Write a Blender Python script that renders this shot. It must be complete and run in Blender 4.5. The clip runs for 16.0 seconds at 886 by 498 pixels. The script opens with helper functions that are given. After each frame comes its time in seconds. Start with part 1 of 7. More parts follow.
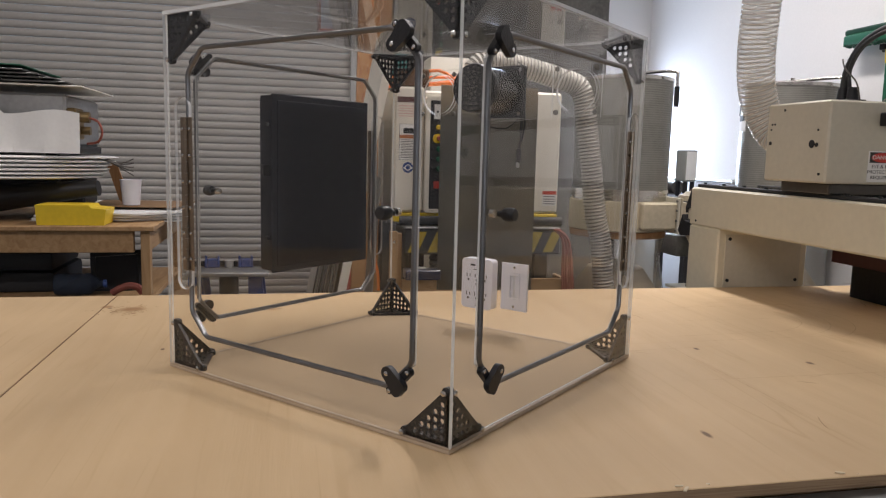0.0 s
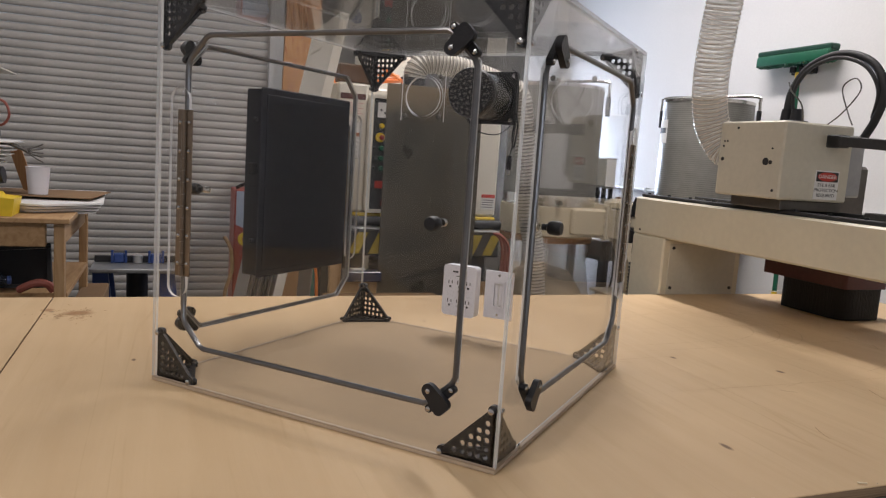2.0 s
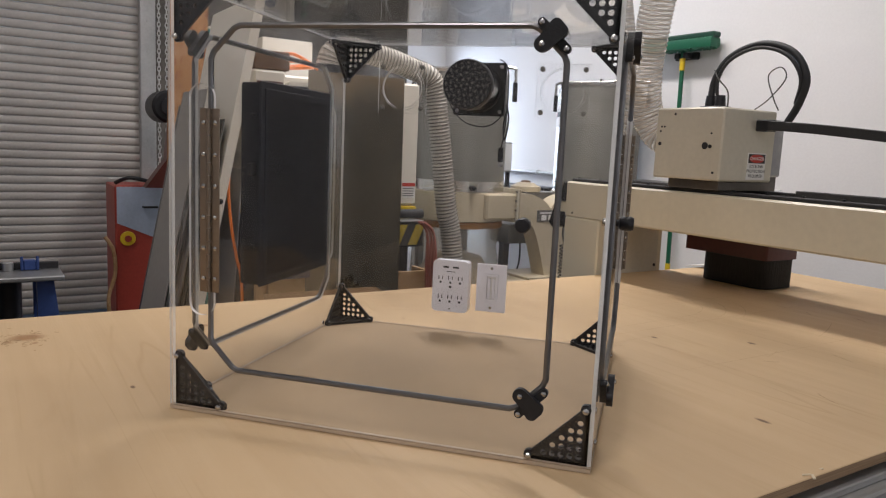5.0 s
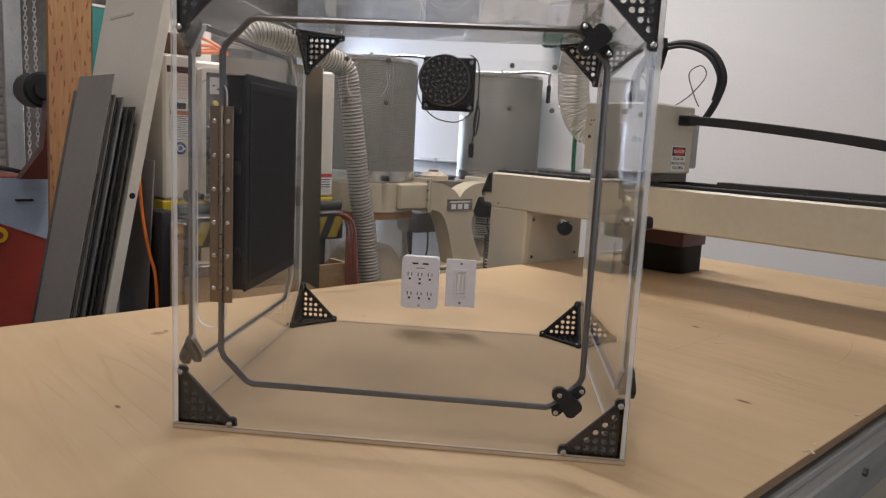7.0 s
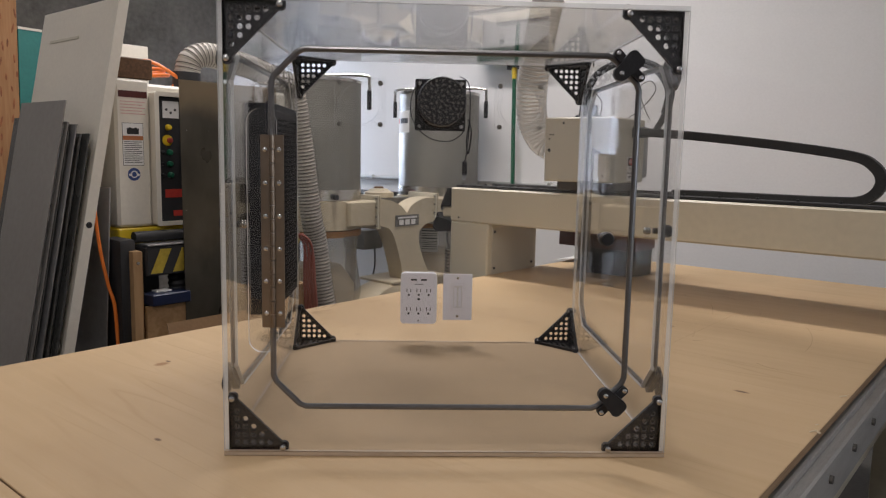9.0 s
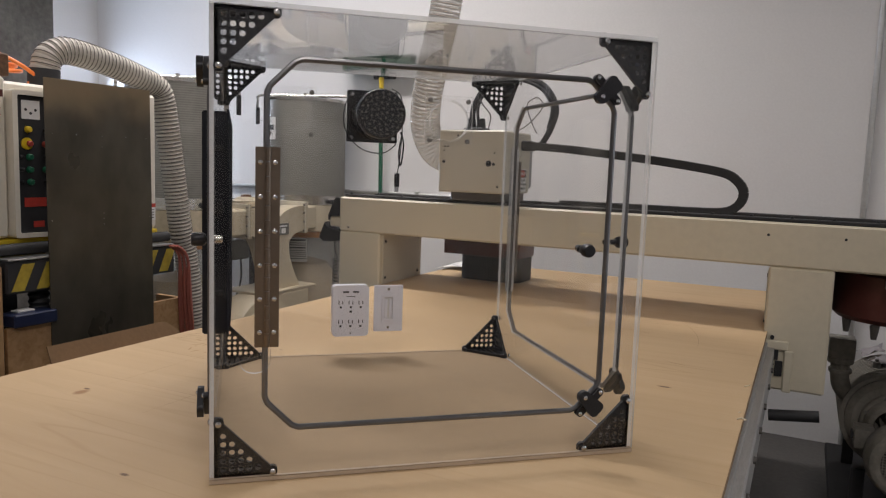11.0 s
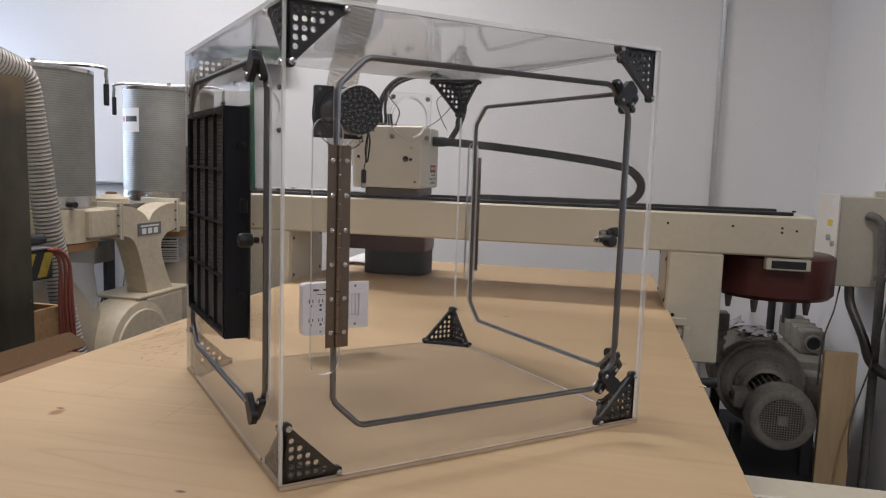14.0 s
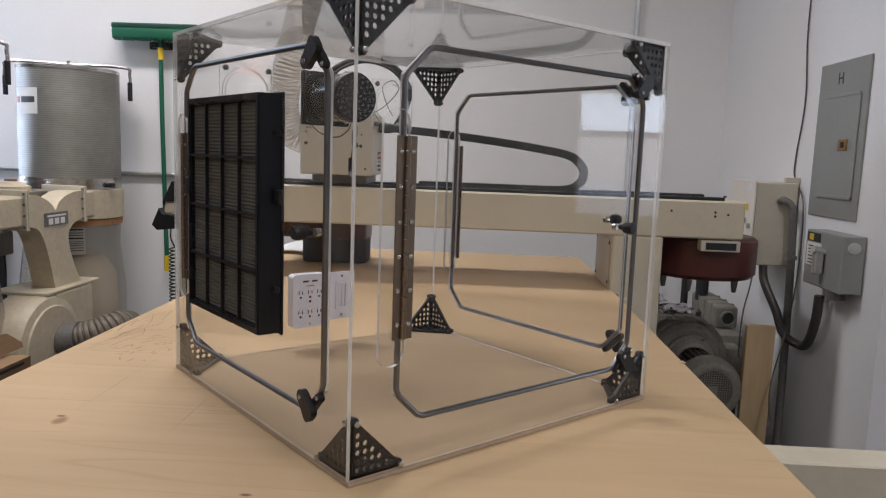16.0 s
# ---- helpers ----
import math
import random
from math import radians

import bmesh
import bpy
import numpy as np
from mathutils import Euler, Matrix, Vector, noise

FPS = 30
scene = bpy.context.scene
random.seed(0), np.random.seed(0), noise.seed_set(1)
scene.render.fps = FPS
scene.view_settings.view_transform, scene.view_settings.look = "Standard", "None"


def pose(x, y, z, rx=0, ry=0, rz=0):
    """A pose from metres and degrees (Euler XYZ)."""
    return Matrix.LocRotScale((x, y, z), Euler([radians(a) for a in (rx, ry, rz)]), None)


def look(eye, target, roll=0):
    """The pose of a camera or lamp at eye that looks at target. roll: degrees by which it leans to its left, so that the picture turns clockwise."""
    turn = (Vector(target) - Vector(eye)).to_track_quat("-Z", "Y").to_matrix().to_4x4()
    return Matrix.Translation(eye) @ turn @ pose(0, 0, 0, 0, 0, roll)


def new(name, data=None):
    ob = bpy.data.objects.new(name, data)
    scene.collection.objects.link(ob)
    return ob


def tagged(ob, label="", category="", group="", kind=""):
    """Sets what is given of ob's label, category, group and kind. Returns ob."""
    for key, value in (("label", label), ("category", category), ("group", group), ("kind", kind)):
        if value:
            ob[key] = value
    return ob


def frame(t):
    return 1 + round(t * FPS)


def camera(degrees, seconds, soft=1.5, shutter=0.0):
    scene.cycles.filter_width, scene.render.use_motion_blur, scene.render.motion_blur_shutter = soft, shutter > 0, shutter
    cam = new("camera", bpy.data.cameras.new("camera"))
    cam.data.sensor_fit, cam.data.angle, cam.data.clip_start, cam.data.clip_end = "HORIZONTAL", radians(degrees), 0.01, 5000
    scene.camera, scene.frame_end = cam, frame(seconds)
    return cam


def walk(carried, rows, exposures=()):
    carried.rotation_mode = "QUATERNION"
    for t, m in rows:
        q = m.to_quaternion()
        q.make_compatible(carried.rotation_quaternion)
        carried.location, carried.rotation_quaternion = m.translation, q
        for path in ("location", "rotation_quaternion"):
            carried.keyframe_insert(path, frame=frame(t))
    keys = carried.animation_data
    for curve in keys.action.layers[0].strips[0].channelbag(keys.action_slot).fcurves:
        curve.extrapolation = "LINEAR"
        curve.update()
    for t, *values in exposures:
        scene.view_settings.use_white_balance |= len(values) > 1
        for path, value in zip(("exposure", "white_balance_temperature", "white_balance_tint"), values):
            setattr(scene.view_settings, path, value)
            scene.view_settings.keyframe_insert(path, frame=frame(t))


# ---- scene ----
cam = camera(62.5, 16.0, soft=1.2)
PATH = [
    (0, (0.925, -1.178, 1.236), (-0.235, 0.431, 0.978), 1.5),
    (0.5, (0.873, -1.197, 1.229), (-0.27, 0.42, 0.948), 2.6),
    (1, (0.824, -1.219, 1.238), (-0.23, 0.46, 0.973), 3.2),
    (1.5, (0.764, -1.232, 1.237), (-0.221, 0.491, 0.987), 3.6),
    (2, (0.705, -1.263, 1.243), (-0.194, 0.506, 0.99), 3.9),
    (2.5, (0.647, -1.305, 1.248), (-0.2, 0.49, 0.999), 3.5),
    (3, (0.603, -1.331, 1.247), (-0.166, 0.496, 0.986), 3.3),
    (3.5, (0.554, -1.351, 1.242), (-0.171, 0.494, 0.982), 3.1),
    (4, (0.503, -1.343, 1.239), (-0.167, 0.523, 0.973), 3.2),
    (4.2, (0.48, -1.34, 1.248), (-0.16, 0.536, 0.983), 3.0),
    (6.5, (0.206, -1.368, 1.249), (-0.057, 0.592, 0.949), 3.0),
    (7, (0.145, -1.375, 1.261), (-0.016, 0.596, 0.962), 2.9),
    (7.5, (0.09, -1.389, 1.265), (0.008, 0.589, 0.978), 2.9),
    (8, (0.046, -1.415, 1.266), (0.044, 0.566, 0.987), 2.2),
    (8.2, (0.03, -1.431, 1.266), (0.038, 0.55, 0.993), 1.8),
    (10.3, (-0.211, -1.412, 1.265), (0.12, 0.547, 1.036), 1.9),
    (10.5, (-0.233, -1.404, 1.265), (0.157, 0.545, 1.039), 2.1),
    (11, (-0.302, -1.408, 1.271), (0.235, 0.505, 1.049), 2.0),
    (11.5, (-0.372, -1.414, 1.283), (0.264, 0.471, 1.072), 1.9),
    (12, (-0.424, -1.412, 1.279), (0.287, 0.443, 1.047), 2.4),
    (12.5, (-0.476, -1.405, 1.274), (0.317, 0.417, 1.049), 2.4),
    (13, (-0.514, -1.406, 1.277), (0.321, 0.398, 1.051), 2.2),
    (13.5, (-0.581, -1.353, 1.267), (0.324, 0.419, 1.061), 2.2),
    (14, (-0.643, -1.309, 1.266), (0.345, 0.416, 1.042), 1.9),
    (14.5, (-0.694, -1.265, 1.261), (0.342, 0.429, 1.021), 2.0),
    (15, (-0.734, -1.229, 1.26), (0.361, 0.427, 1.018), 2.2),
    (15.5, (-0.803, -1.199, 1.261), (0.407, 0.375, 1.017), 2.2),
    (16, (-0.864, -1.167, 1.266), (0.394, 0.366, 1.012), 2.1),
]
walk(cam, [(t, look(eye, target, roll)) for t, eye, target, roll in PATH],
     exposures=[(0.0, 0.06, 6550, 15), (4.2, 0.06, 6500, 15), (7.5, -0.11, 6520, 15), (11.0, -0.17, 6550, 15), (11.6, -0.14, 6450, 15), (12.5, -0.08, 6260, 15), (13.2, -0.03, 6260, 15), (14.0, -0.02, 6280, 15), (16.0, 0.0, 6280, 15)])

# ---- world and light ----
world = bpy.data.worlds.new("sky")
world.use_nodes = True
scene.world = world
wn = world.node_tree.nodes
sky = wn.new("ShaderNodeTexSky")
sky.sky_type, sky.sun_disc = "NISHITA", False
sky.sun_elevation, sky.sun_rotation = radians(40), radians(120)
world.node_tree.links.new(sky.outputs["Color"], wn["Background"].inputs["Color"])
wn["Background"].inputs["Strength"].default_value = 0.12

SHOP = pose(0, 0, 0, 0, 0, -42)  # the workshop's own axes: x across the table, y along it
SHOP_W = SHOP @ Matrix.Translation((-0.025, -0.03, 0))


def area(name, m, w, h, watts, colour):
    lamp = bpy.data.lights.new(name, "AREA")
    lamp.shape, lamp.size, lamp.size_y, lamp.energy, lamp.color = "RECTANGLE", w, h, watts, colour
    ob = new(name, lamp)
    ob.matrix_world = m
    return ob


# daylight in the side opening and window, and the strip lights under the ceiling
area("side_opening_daylight", SHOP @ look((-4.16, 2.48, 1.29), (0, 2.48, 1.25)), 0.3, 0.62, 46, (0.66, 0.80, 1.0))
# unseen fill lamp in an added high opening, brightens the corner wall
area("added_high_fill", SHOP @ look((-4.16, 1.6, 3.15), (0, 2.0, 1.2)), 1.2, 0.66, 12, (0.66, 0.80, 1.0))
area("window_daylight", SHOP @ look((3.97, 0.365, 1.57), (0, 0.365, 1.4)), 0.9, 0.26, 6, (0.66, 0.82, 1.0))
area("window_daylight", SHOP @ look((3.97, 0.365, 1.17), (0, 0.365, 1.1)), 0.9, 0.5, 3.5, (0.66, 0.80, 1.0))
for lx, ly, watts, w, h, spread in ((-1.6, 1.3, 58, 2.2, 0.25, 138), (-2.2, -1.6, 22, 0.25, 2.2, 180), (1.3, -2.1, 54, 0.25, 2.2, 180)):
    area("strip_light_glow", SHOP @ look((lx, ly, 3.60), (lx, ly, 0)), w, h, watts, (1.0, 0.965, 0.93)).data.spread = radians(spread)


# ---- materials ----
def mat(name, colour, rough=0.5, metal=0.0, var=0.12, scale=6.0, fine=60.0, bump=0.05, stretch=(1, 1, 1), spec=0.5, random_tone=0.0):
    """Paint, plastic, metal or wood: two scales of variation in tone and gloss, and a fine relief."""
    m = bpy.data.materials.new(name)
    m.use_nodes = True
    nt = m.node_tree
    n, link = nt.nodes, nt.links.new
    b = n["Principled BSDF"]
    b.inputs["Metallic"].default_value, b.inputs["Specular IOR Level"].default_value = metal, spec
    tc, mp = n.new("ShaderNodeTexCoord"), n.new("ShaderNodeMapping")
    mp.inputs["Scale"].default_value = stretch
    link(tc.outputs["Object"], mp.inputs["Vector"])
    big, small = n.new("ShaderNodeTexNoise"), n.new("ShaderNodeTexNoise")
    for tex, s, d in ((big, scale, 4), (small, fine, 3)):
        tex.inputs["Scale"].default_value, tex.inputs["Detail"].default_value = s, d
        link(mp.outputs["Vector"], tex.inputs["Vector"])
    mix = n.new("ShaderNodeMix")
    mix.data_type = "FLOAT"
    mix.inputs[0].default_value = 0.4
    link(big.outputs["Fac"], mix.inputs[2]), link(small.outputs["Fac"], mix.inputs[3])
    tone = mix.outputs[0]
    if random_tone:
        info, ma = n.new("ShaderNodeObjectInfo"), n.new("ShaderNodeMath")
        ma.operation = "MULTIPLY_ADD"
        ma.inputs[1].default_value = random_tone
        link(info.outputs["Random"], ma.inputs[0]), link(tone, ma.inputs[2])
        tone = ma.outputs[0]
    ramp = n.new("ShaderNodeValToRGB")
    lo, hi = [c * (1 - 1.6 * var) for c in colour], [min(1, c * (1 + 1.6 * var)) for c in colour]
    ramp.color_ramp.elements[0].position, ramp.color_ramp.elements[0].color = 0.3, (*lo, 1)
    ramp.color_ramp.elements[1].position, ramp.color_ramp.elements[1].color = 0.7, (*hi, 1)
    link(tone, ramp.inputs["Fac"]), link(ramp.outputs["Color"], b.inputs["Base Color"])
    rr = n.new("ShaderNodeMapRange")
    rr.inputs["To Min"].default_value, rr.inputs["To Max"].default_value = max(0.02, rough - 0.1), min(1, rough + 0.1)
    link(big.outputs["Fac"], rr.inputs["Value"]), link(rr.outputs["Result"], b.inputs["Roughness"])
    if bump:
        bu = n.new("ShaderNodeBump")
        bu.inputs["Strength"].default_value, bu.inputs["Distance"].default_value = bump, 0.01
        link(small.outputs["Fac"], bu.inputs["Height"]), link(bu.outputs["Normal"], b.inputs["Normal"])
    return m


def clear(name, tint, gloss_rough=0.015, body=0.0, body_colour=(0.8, 0.8, 0.8)):
    """Clear sheet: lets light straight through, and reflects more the flatter it is seen; body adds a milky part."""
    m = bpy.data.materials.new(name)
    m.use_nodes = True
    n, link = m.node_tree.nodes, m.node_tree.links.new
    n.remove(n["Principled BSDF"])
    tr, gl, df = n.new("ShaderNodeBsdfTransparent"), n.new("ShaderNodeBsdfGlossy"), n.new("ShaderNodeBsdfDiffuse")
    tr.inputs["Color"].default_value = (*tint, 1)
    gl.inputs["Roughness"].default_value = gloss_rough
    df.inputs["Color"].default_value = (*body_colour, 1)
    lw, pw, ma, mx, mb = n.new("ShaderNodeLayerWeight"), n.new("ShaderNodeMath"), n.new("ShaderNodeMath"), n.new("ShaderNodeMixShader"), n.new("ShaderNodeMixShader")
    lw.inputs["Blend"].default_value = 0.5
    pw.operation, ma.operation = "POWER", "MULTIPLY_ADD"
    pw.inputs[1].default_value = 5.0
    ma.inputs[1].default_value, ma.inputs[2].default_value = 0.9, 0.021
    link(lw.outputs["Facing"], pw.inputs[0]), link(pw.outputs[0], ma.inputs[0])
    mb.inputs["Fac"].default_value = body
    link(tr.outputs[0], mb.inputs[1]), link(df.outputs[0], mb.inputs[2])
    link(ma.outputs[0], mx.inputs["Fac"]), link(mb.outputs[0], mx.inputs[1]), link(gl.outputs[0], mx.inputs[2])
    link(mx.outputs[0], n["Material Output"].inputs["Surface"])
    return m


M_ACRYLIC = clear("clear_acrylic", (0.994, 0.994, 0.992))
M_EDGE = clear("polished_acrylic_edge", (0.92, 0.94, 0.94), 0.12, 0.55, (0.93, 0.94, 0.94))

M_BLACK = mat("black_printed_plastic", (0.016, 0.016, 0.018), 0.42, fine=220, bump=0.12, spec=0.35)
M_SEAL = mat("steel_grey_door_seal", (0.18, 0.178, 0.18), 0.32, 0.9, 0.1, bump=0)
M_STEEL = mat("stainless_steel", (0.52, 0.5, 0.47), 0.25, 1.0, 0.12, stretch=(1, 1, 6))
M_CHROME = mat("bright_screw_steel", (0.50, 0.50, 0.50), 0.24, 1.0, 0.05, bump=0)
M_WHITE = mat("white_device_plastic", (0.78, 0.77, 0.82), 0.35, var=0.02, bump=0)
# greyer copy of the white plastic, paints the shade in the rocker slot
M_ROCKER = mat("shaded_white_plastic", (0.70, 0.685, 0.66), 0.4, var=0.02, bump=0)
M_DARK = mat("dark_recess", (0.02, 0.02, 0.022), 0.7)
M_WALL = mat("white_painted_wall", (0.78, 0.775, 0.77), 0.85, var=0.025, scale=1.2, fine=90, bump=0.06)
M_CONCRETE = mat("bare_concrete", (0.122, 0.111, 0.096), 0.9, var=0.32, scale=3.5, fine=26, bump=0.3)
M_FLOOR = mat("worn_dark_concrete_floor", (0.09, 0.085, 0.078), 0.6, var=0.2, scale=1.8, fine=50, bump=0.1)
M_CEIL = mat("ceiling_paint", (0.58, 0.575, 0.565), 0.9, var=0.05, scale=1)
M_SLAT = mat("galvanised_door_slat", (0.44, 0.415, 0.385), 0.5, 0.15, 0.08, 2.5, 70, 0.04, random_tone=0.12)
M_CREAM = mat("cream_machine_enamel", (0.66, 0.60, 0.46), 0.38, var=0.045, scale=3, fine=45, bump=0.03)
M_BEIGE = mat("beige_machine_enamel", (0.56, 0.52, 0.42), 0.42, var=0.05, scale=4, bump=0.03)
M_ALU = mat("dull_aluminium_rail", (0.44, 0.43, 0.41), 0.45, 0.4, 0.12, stretch=(8, 1, 8))
# plain steel; the brown that it mirrors is put into the base colour
M_HINGE = mat("brown_reflecting_hinge_steel", (0.235, 0.185, 0.14), 0.3, 0.95, 0.05, stretch=(1, 1, 2))
M_FILM = mat("kraft_masking_film", (0.395, 0.290, 0.182), 0.7, var=0.05, scale=3, fine=40, bump=0.01, spec=0.2)
M_FILMEDGE = mat("film_backed_edge", (0.46, 0.36, 0.26), 0.5, var=0.08)
M_BLACKRUB = mat("black_rubber", (0.02, 0.02, 0.021), 0.6, bump=0.1)
M_FACE = mat("matt_black_perforated_sheet", (0.026, 0.028, 0.036), 0.6, bump=0, spec=0.1)
M_MESHCAN = mat("grey_filter_mesh", (0.285, 0.276, 0.25), 0.42, 0.45, 0.12, 3, 160, 0.4, stretch=(1, 1, 2.2))
M_PLATE = mat("dark_oiled_steel_plate", (0.088, 0.079, 0.062), 0.3, 0.6, 0.3, 3.2, 9, 0.0, stretch=(1.3, 1, 0.7))



def woven(m, pitch, depth):
    """Rows of fine wire weave up a filter: darker lines every few millimetres, broken up along the row."""
    n, link = m.node_tree.nodes, m.node_tree.links.new
    b = n["Principled BSDF"]
    old = b.inputs["Base Color"].links[0].from_socket
    tc, sp, sc, pp, nz, mu, mx = n.new("ShaderNodeTexCoord"), n.new("ShaderNodeSeparateXYZ"), n.new("ShaderNodeMath"), n.new("ShaderNodeMath"), n.new("ShaderNodeTexNoise"), n.new("ShaderNodeMath"), n.new("ShaderNodeMix")
    nz.inputs["Scale"].default_value, nz.inputs["Detail"].default_value = 22.0, 3
    link(tc.outputs["Object"], sp.inputs[0]), link(tc.outputs["Object"], nz.inputs["Vector"])
    sc.operation, sc.inputs[1].default_value = "MULTIPLY", 2 / pitch
    pp.operation, pp.inputs[1].default_value = "PINGPONG", 1.0
    link(sp.outputs["Z"], sc.inputs[0]), link(sc.outputs[0], pp.inputs[0])
    mu.operation = "MULTIPLY"
    link(pp.outputs[0], mu.inputs[0]), link(nz.outputs["Fac"], mu.inputs[1])
    mx.data_type, mx.blend_type = "RGBA", "MULTIPLY"
    mx.inputs[7].default_value = (depth, depth, depth, 1)
    link(mu.outputs[0], mx.inputs[0]), link(old, mx.inputs[6]), link(mx.outputs[2], b.inputs["Base Color"])


woven(M_MESHCAN, 0.011, 0.45)


def tan_top(m, z0, z1, colour):
    """A lighter tan band below the plate's top edge, with an uneven lower limit."""
    n, link = m.node_tree.nodes, m.node_tree.links.new
    b = n["Principled BSDF"]
    old = b.inputs["Base Color"].links[0].from_socket
    tc, sp, nz, ad, rg, mx = n.new("ShaderNodeTexCoord"), n.new("ShaderNodeSeparateXYZ"), n.new("ShaderNodeTexNoise"), n.new("ShaderNodeMath"), n.new("ShaderNodeMapRange"), n.new("ShaderNodeMix")
    nz.inputs["Scale"].default_value, nz.inputs["Detail"].default_value = 5.0, 3
    link(tc.outputs["Object"], sp.inputs[0]), link(tc.outputs["Object"], nz.inputs["Vector"])
    ad.operation, ad.inputs[1].default_value = "MULTIPLY_ADD", 0.22
    link(nz.outputs["Fac"], ad.inputs[0]), link(sp.outputs["Z"], ad.inputs[2])
    rg.interpolation_type = "SMOOTHSTEP"
    rg.inputs["From Min"].default_value, rg.inputs["From Max"].default_value = z0 + 0.11, z1 + 0.11
    link(ad.outputs[0], rg.inputs["Value"])
    mx.data_type = "RGBA"
    mx.inputs[7].default_value = (*colour, 1)
    link(rg.outputs["Result"], mx.inputs[0]), link(old, mx.inputs[6]), link(mx.outputs[2], b.inputs["Base Color"])


tan_top(M_PLATE, 1.36, 1.52, (0.25, 0.19, 0.12))
M_PANELWHITE = mat("off_white_machine_paint", (0.72, 0.675, 0.585), 0.4, var=0.04, scale=4)
M_SHEET = mat("grey_sheet_metal", (0.33, 0.33, 0.33), 0.4, 0.7, 0.12, 2.0, 40, 0.03)
M_DARKSHEET = mat("dark_sheet_stock", (0.10, 0.10, 0.095), 0.25, 0.4, 0.2, 3)
M_RED = mat("oxide_red_paint", (0.33, 0.045, 0.03), 0.42, var=0.12, scale=5)
M_DARKRED = mat("maroon_enamel", (0.085, 0.02, 0.016), 0.36, var=0.15, scale=5)
M_YELLOW = mat("yellow_plastic", (0.72, 0.5, 0.02), 0.45, var=0.06)
M_DULLYELLOW = mat("dirty_yellow_paint", (0.40, 0.29, 0.03), 0.55, var=0.2, scale=14)
M_ORANGE = mat("orange_rubber_hose", (0.85, 0.21, 0.03), 0.45, var=0.06)
M_REDHOSE = mat("faded_red_cord", (0.30, 0.085, 0.06), 0.6, var=0.15)
M_BLUE = mat("blue_enamel", (0.03, 0.065, 0.22), 0.45, var=0.12)
M_NAVY = mat("dark_navy_plastic", (0.014, 0.022, 0.06), 0.3, var=0.1)
M_GREEN = mat("green_plastic", (0.004, 0.105, 0.052), 0.5, var=0.1)
M_TEAL = mat("teal_board", (0.03, 0.19, 0.17), 0.55, var=0.08)
M_CARD = mat("brown_cardboard", (0.235, 0.14, 0.07), 0.85, var=0.08, scale=4, fine=90, bump=0.08)
M_GREYPAINT = mat("grey_switchgear_paint", (0.25, 0.257, 0.238), 0.4, var=0.05, scale=5)
M_MOTOR = mat("grey_cast_motor", (0.155, 0.148, 0.134), 0.5, 0.25, 0.2, 8, 70, 0.2)
M_PUMP = mat("dusty_grey_pump_paint", (0.205, 0.19, 0.16), 0.6, 0.1, 0.22, 9, 70, 0.2)
M_PAPER = mat("white_paper", (0.75, 0.74, 0.72), 0.8, var=0.03)
M_SCRAP = mat("dusty_grey_plastic_scrap", (0.30, 0.28, 0.29), 0.4, var=0.15)
M_BLACKINK = mat("black_print", (0.03, 0.03, 0.03), 0.7, bump=0)
M_REDINK = mat("red_print", (0.5, 0.045, 0.03), 0.6, bump=0)
M_BRISTLE = mat("black_brush_bristle", (0.012, 0.012, 0.012), 0.8, fine=300, bump=0.5, stretch=(1, 1, 0.06))
# mostly white body, so the cut edges carry their highlight in the colour
M_CUTEDGE = clear("bright_cut_acrylic_edge", (0.95, 0.95, 0.95), 0.2, 0.75, (0.92, 0.92, 0.92))
M_BAG = clear("clear_collection_bag", (0.88, 0.87, 0.84), 0.15, 0.26, (0.66, 0.63, 0.57))
M_HOSE = clear("clear_ribbed_duct", (0.93, 0.92, 0.9), 0.1, 0.32, (0.84, 0.82, 0.79))
M_HOSEGREY = mat("grey_ribbed_duct", (0.43, 0.40, 0.35), 0.5, var=0.06)
M_WIRE = mat("spring_wire", (0.12, 0.11, 0.10), 0.45, 0.6)
M_SOFTWIRE = mat("sleeved_spring_wire", (0.36, 0.31, 0.25), 0.55, 0.0)
M_DULLSHEET = mat("dull_grey_sheet", (0.285, 0.27, 0.25), 0.45, 0.2, 0.08, 3.0, 40, 0.02)
M_DUSTCREAM = mat("dusty_cream_enamel", (0.53, 0.455, 0.325), 0.5, var=0.10, scale=5, fine=40, bump=0.04)
M_BROWNHOSE = mat("brown_ribbed_hose", (0.16, 0.13, 0.095), 0.5, var=0.1)
M_PALEBLUE = mat("pale_blue_grey_enamel", (0.36, 0.42, 0.52), 0.4, var=0.08, scale=5)
M_GLOSSHEET = mat("glossy_scratched_sheet", (0.48, 0.47, 0.45), 0.3, 0.7, 0.4, 7, 50, 0.1, stretch=(1, 1, 0.2))
M_KNOT = mat("dark_wood_knot", (0.24, 0.085, 0.035), 0.8, var=0.3, scale=30)
M_DUST = mat("sawdust", (0.5, 0.4, 0.28), 0.95, var=0.12)
M_PIPE = mat("galvanised_conduit", (0.58, 0.58, 0.57), 0.35, 0.8, 0.08)


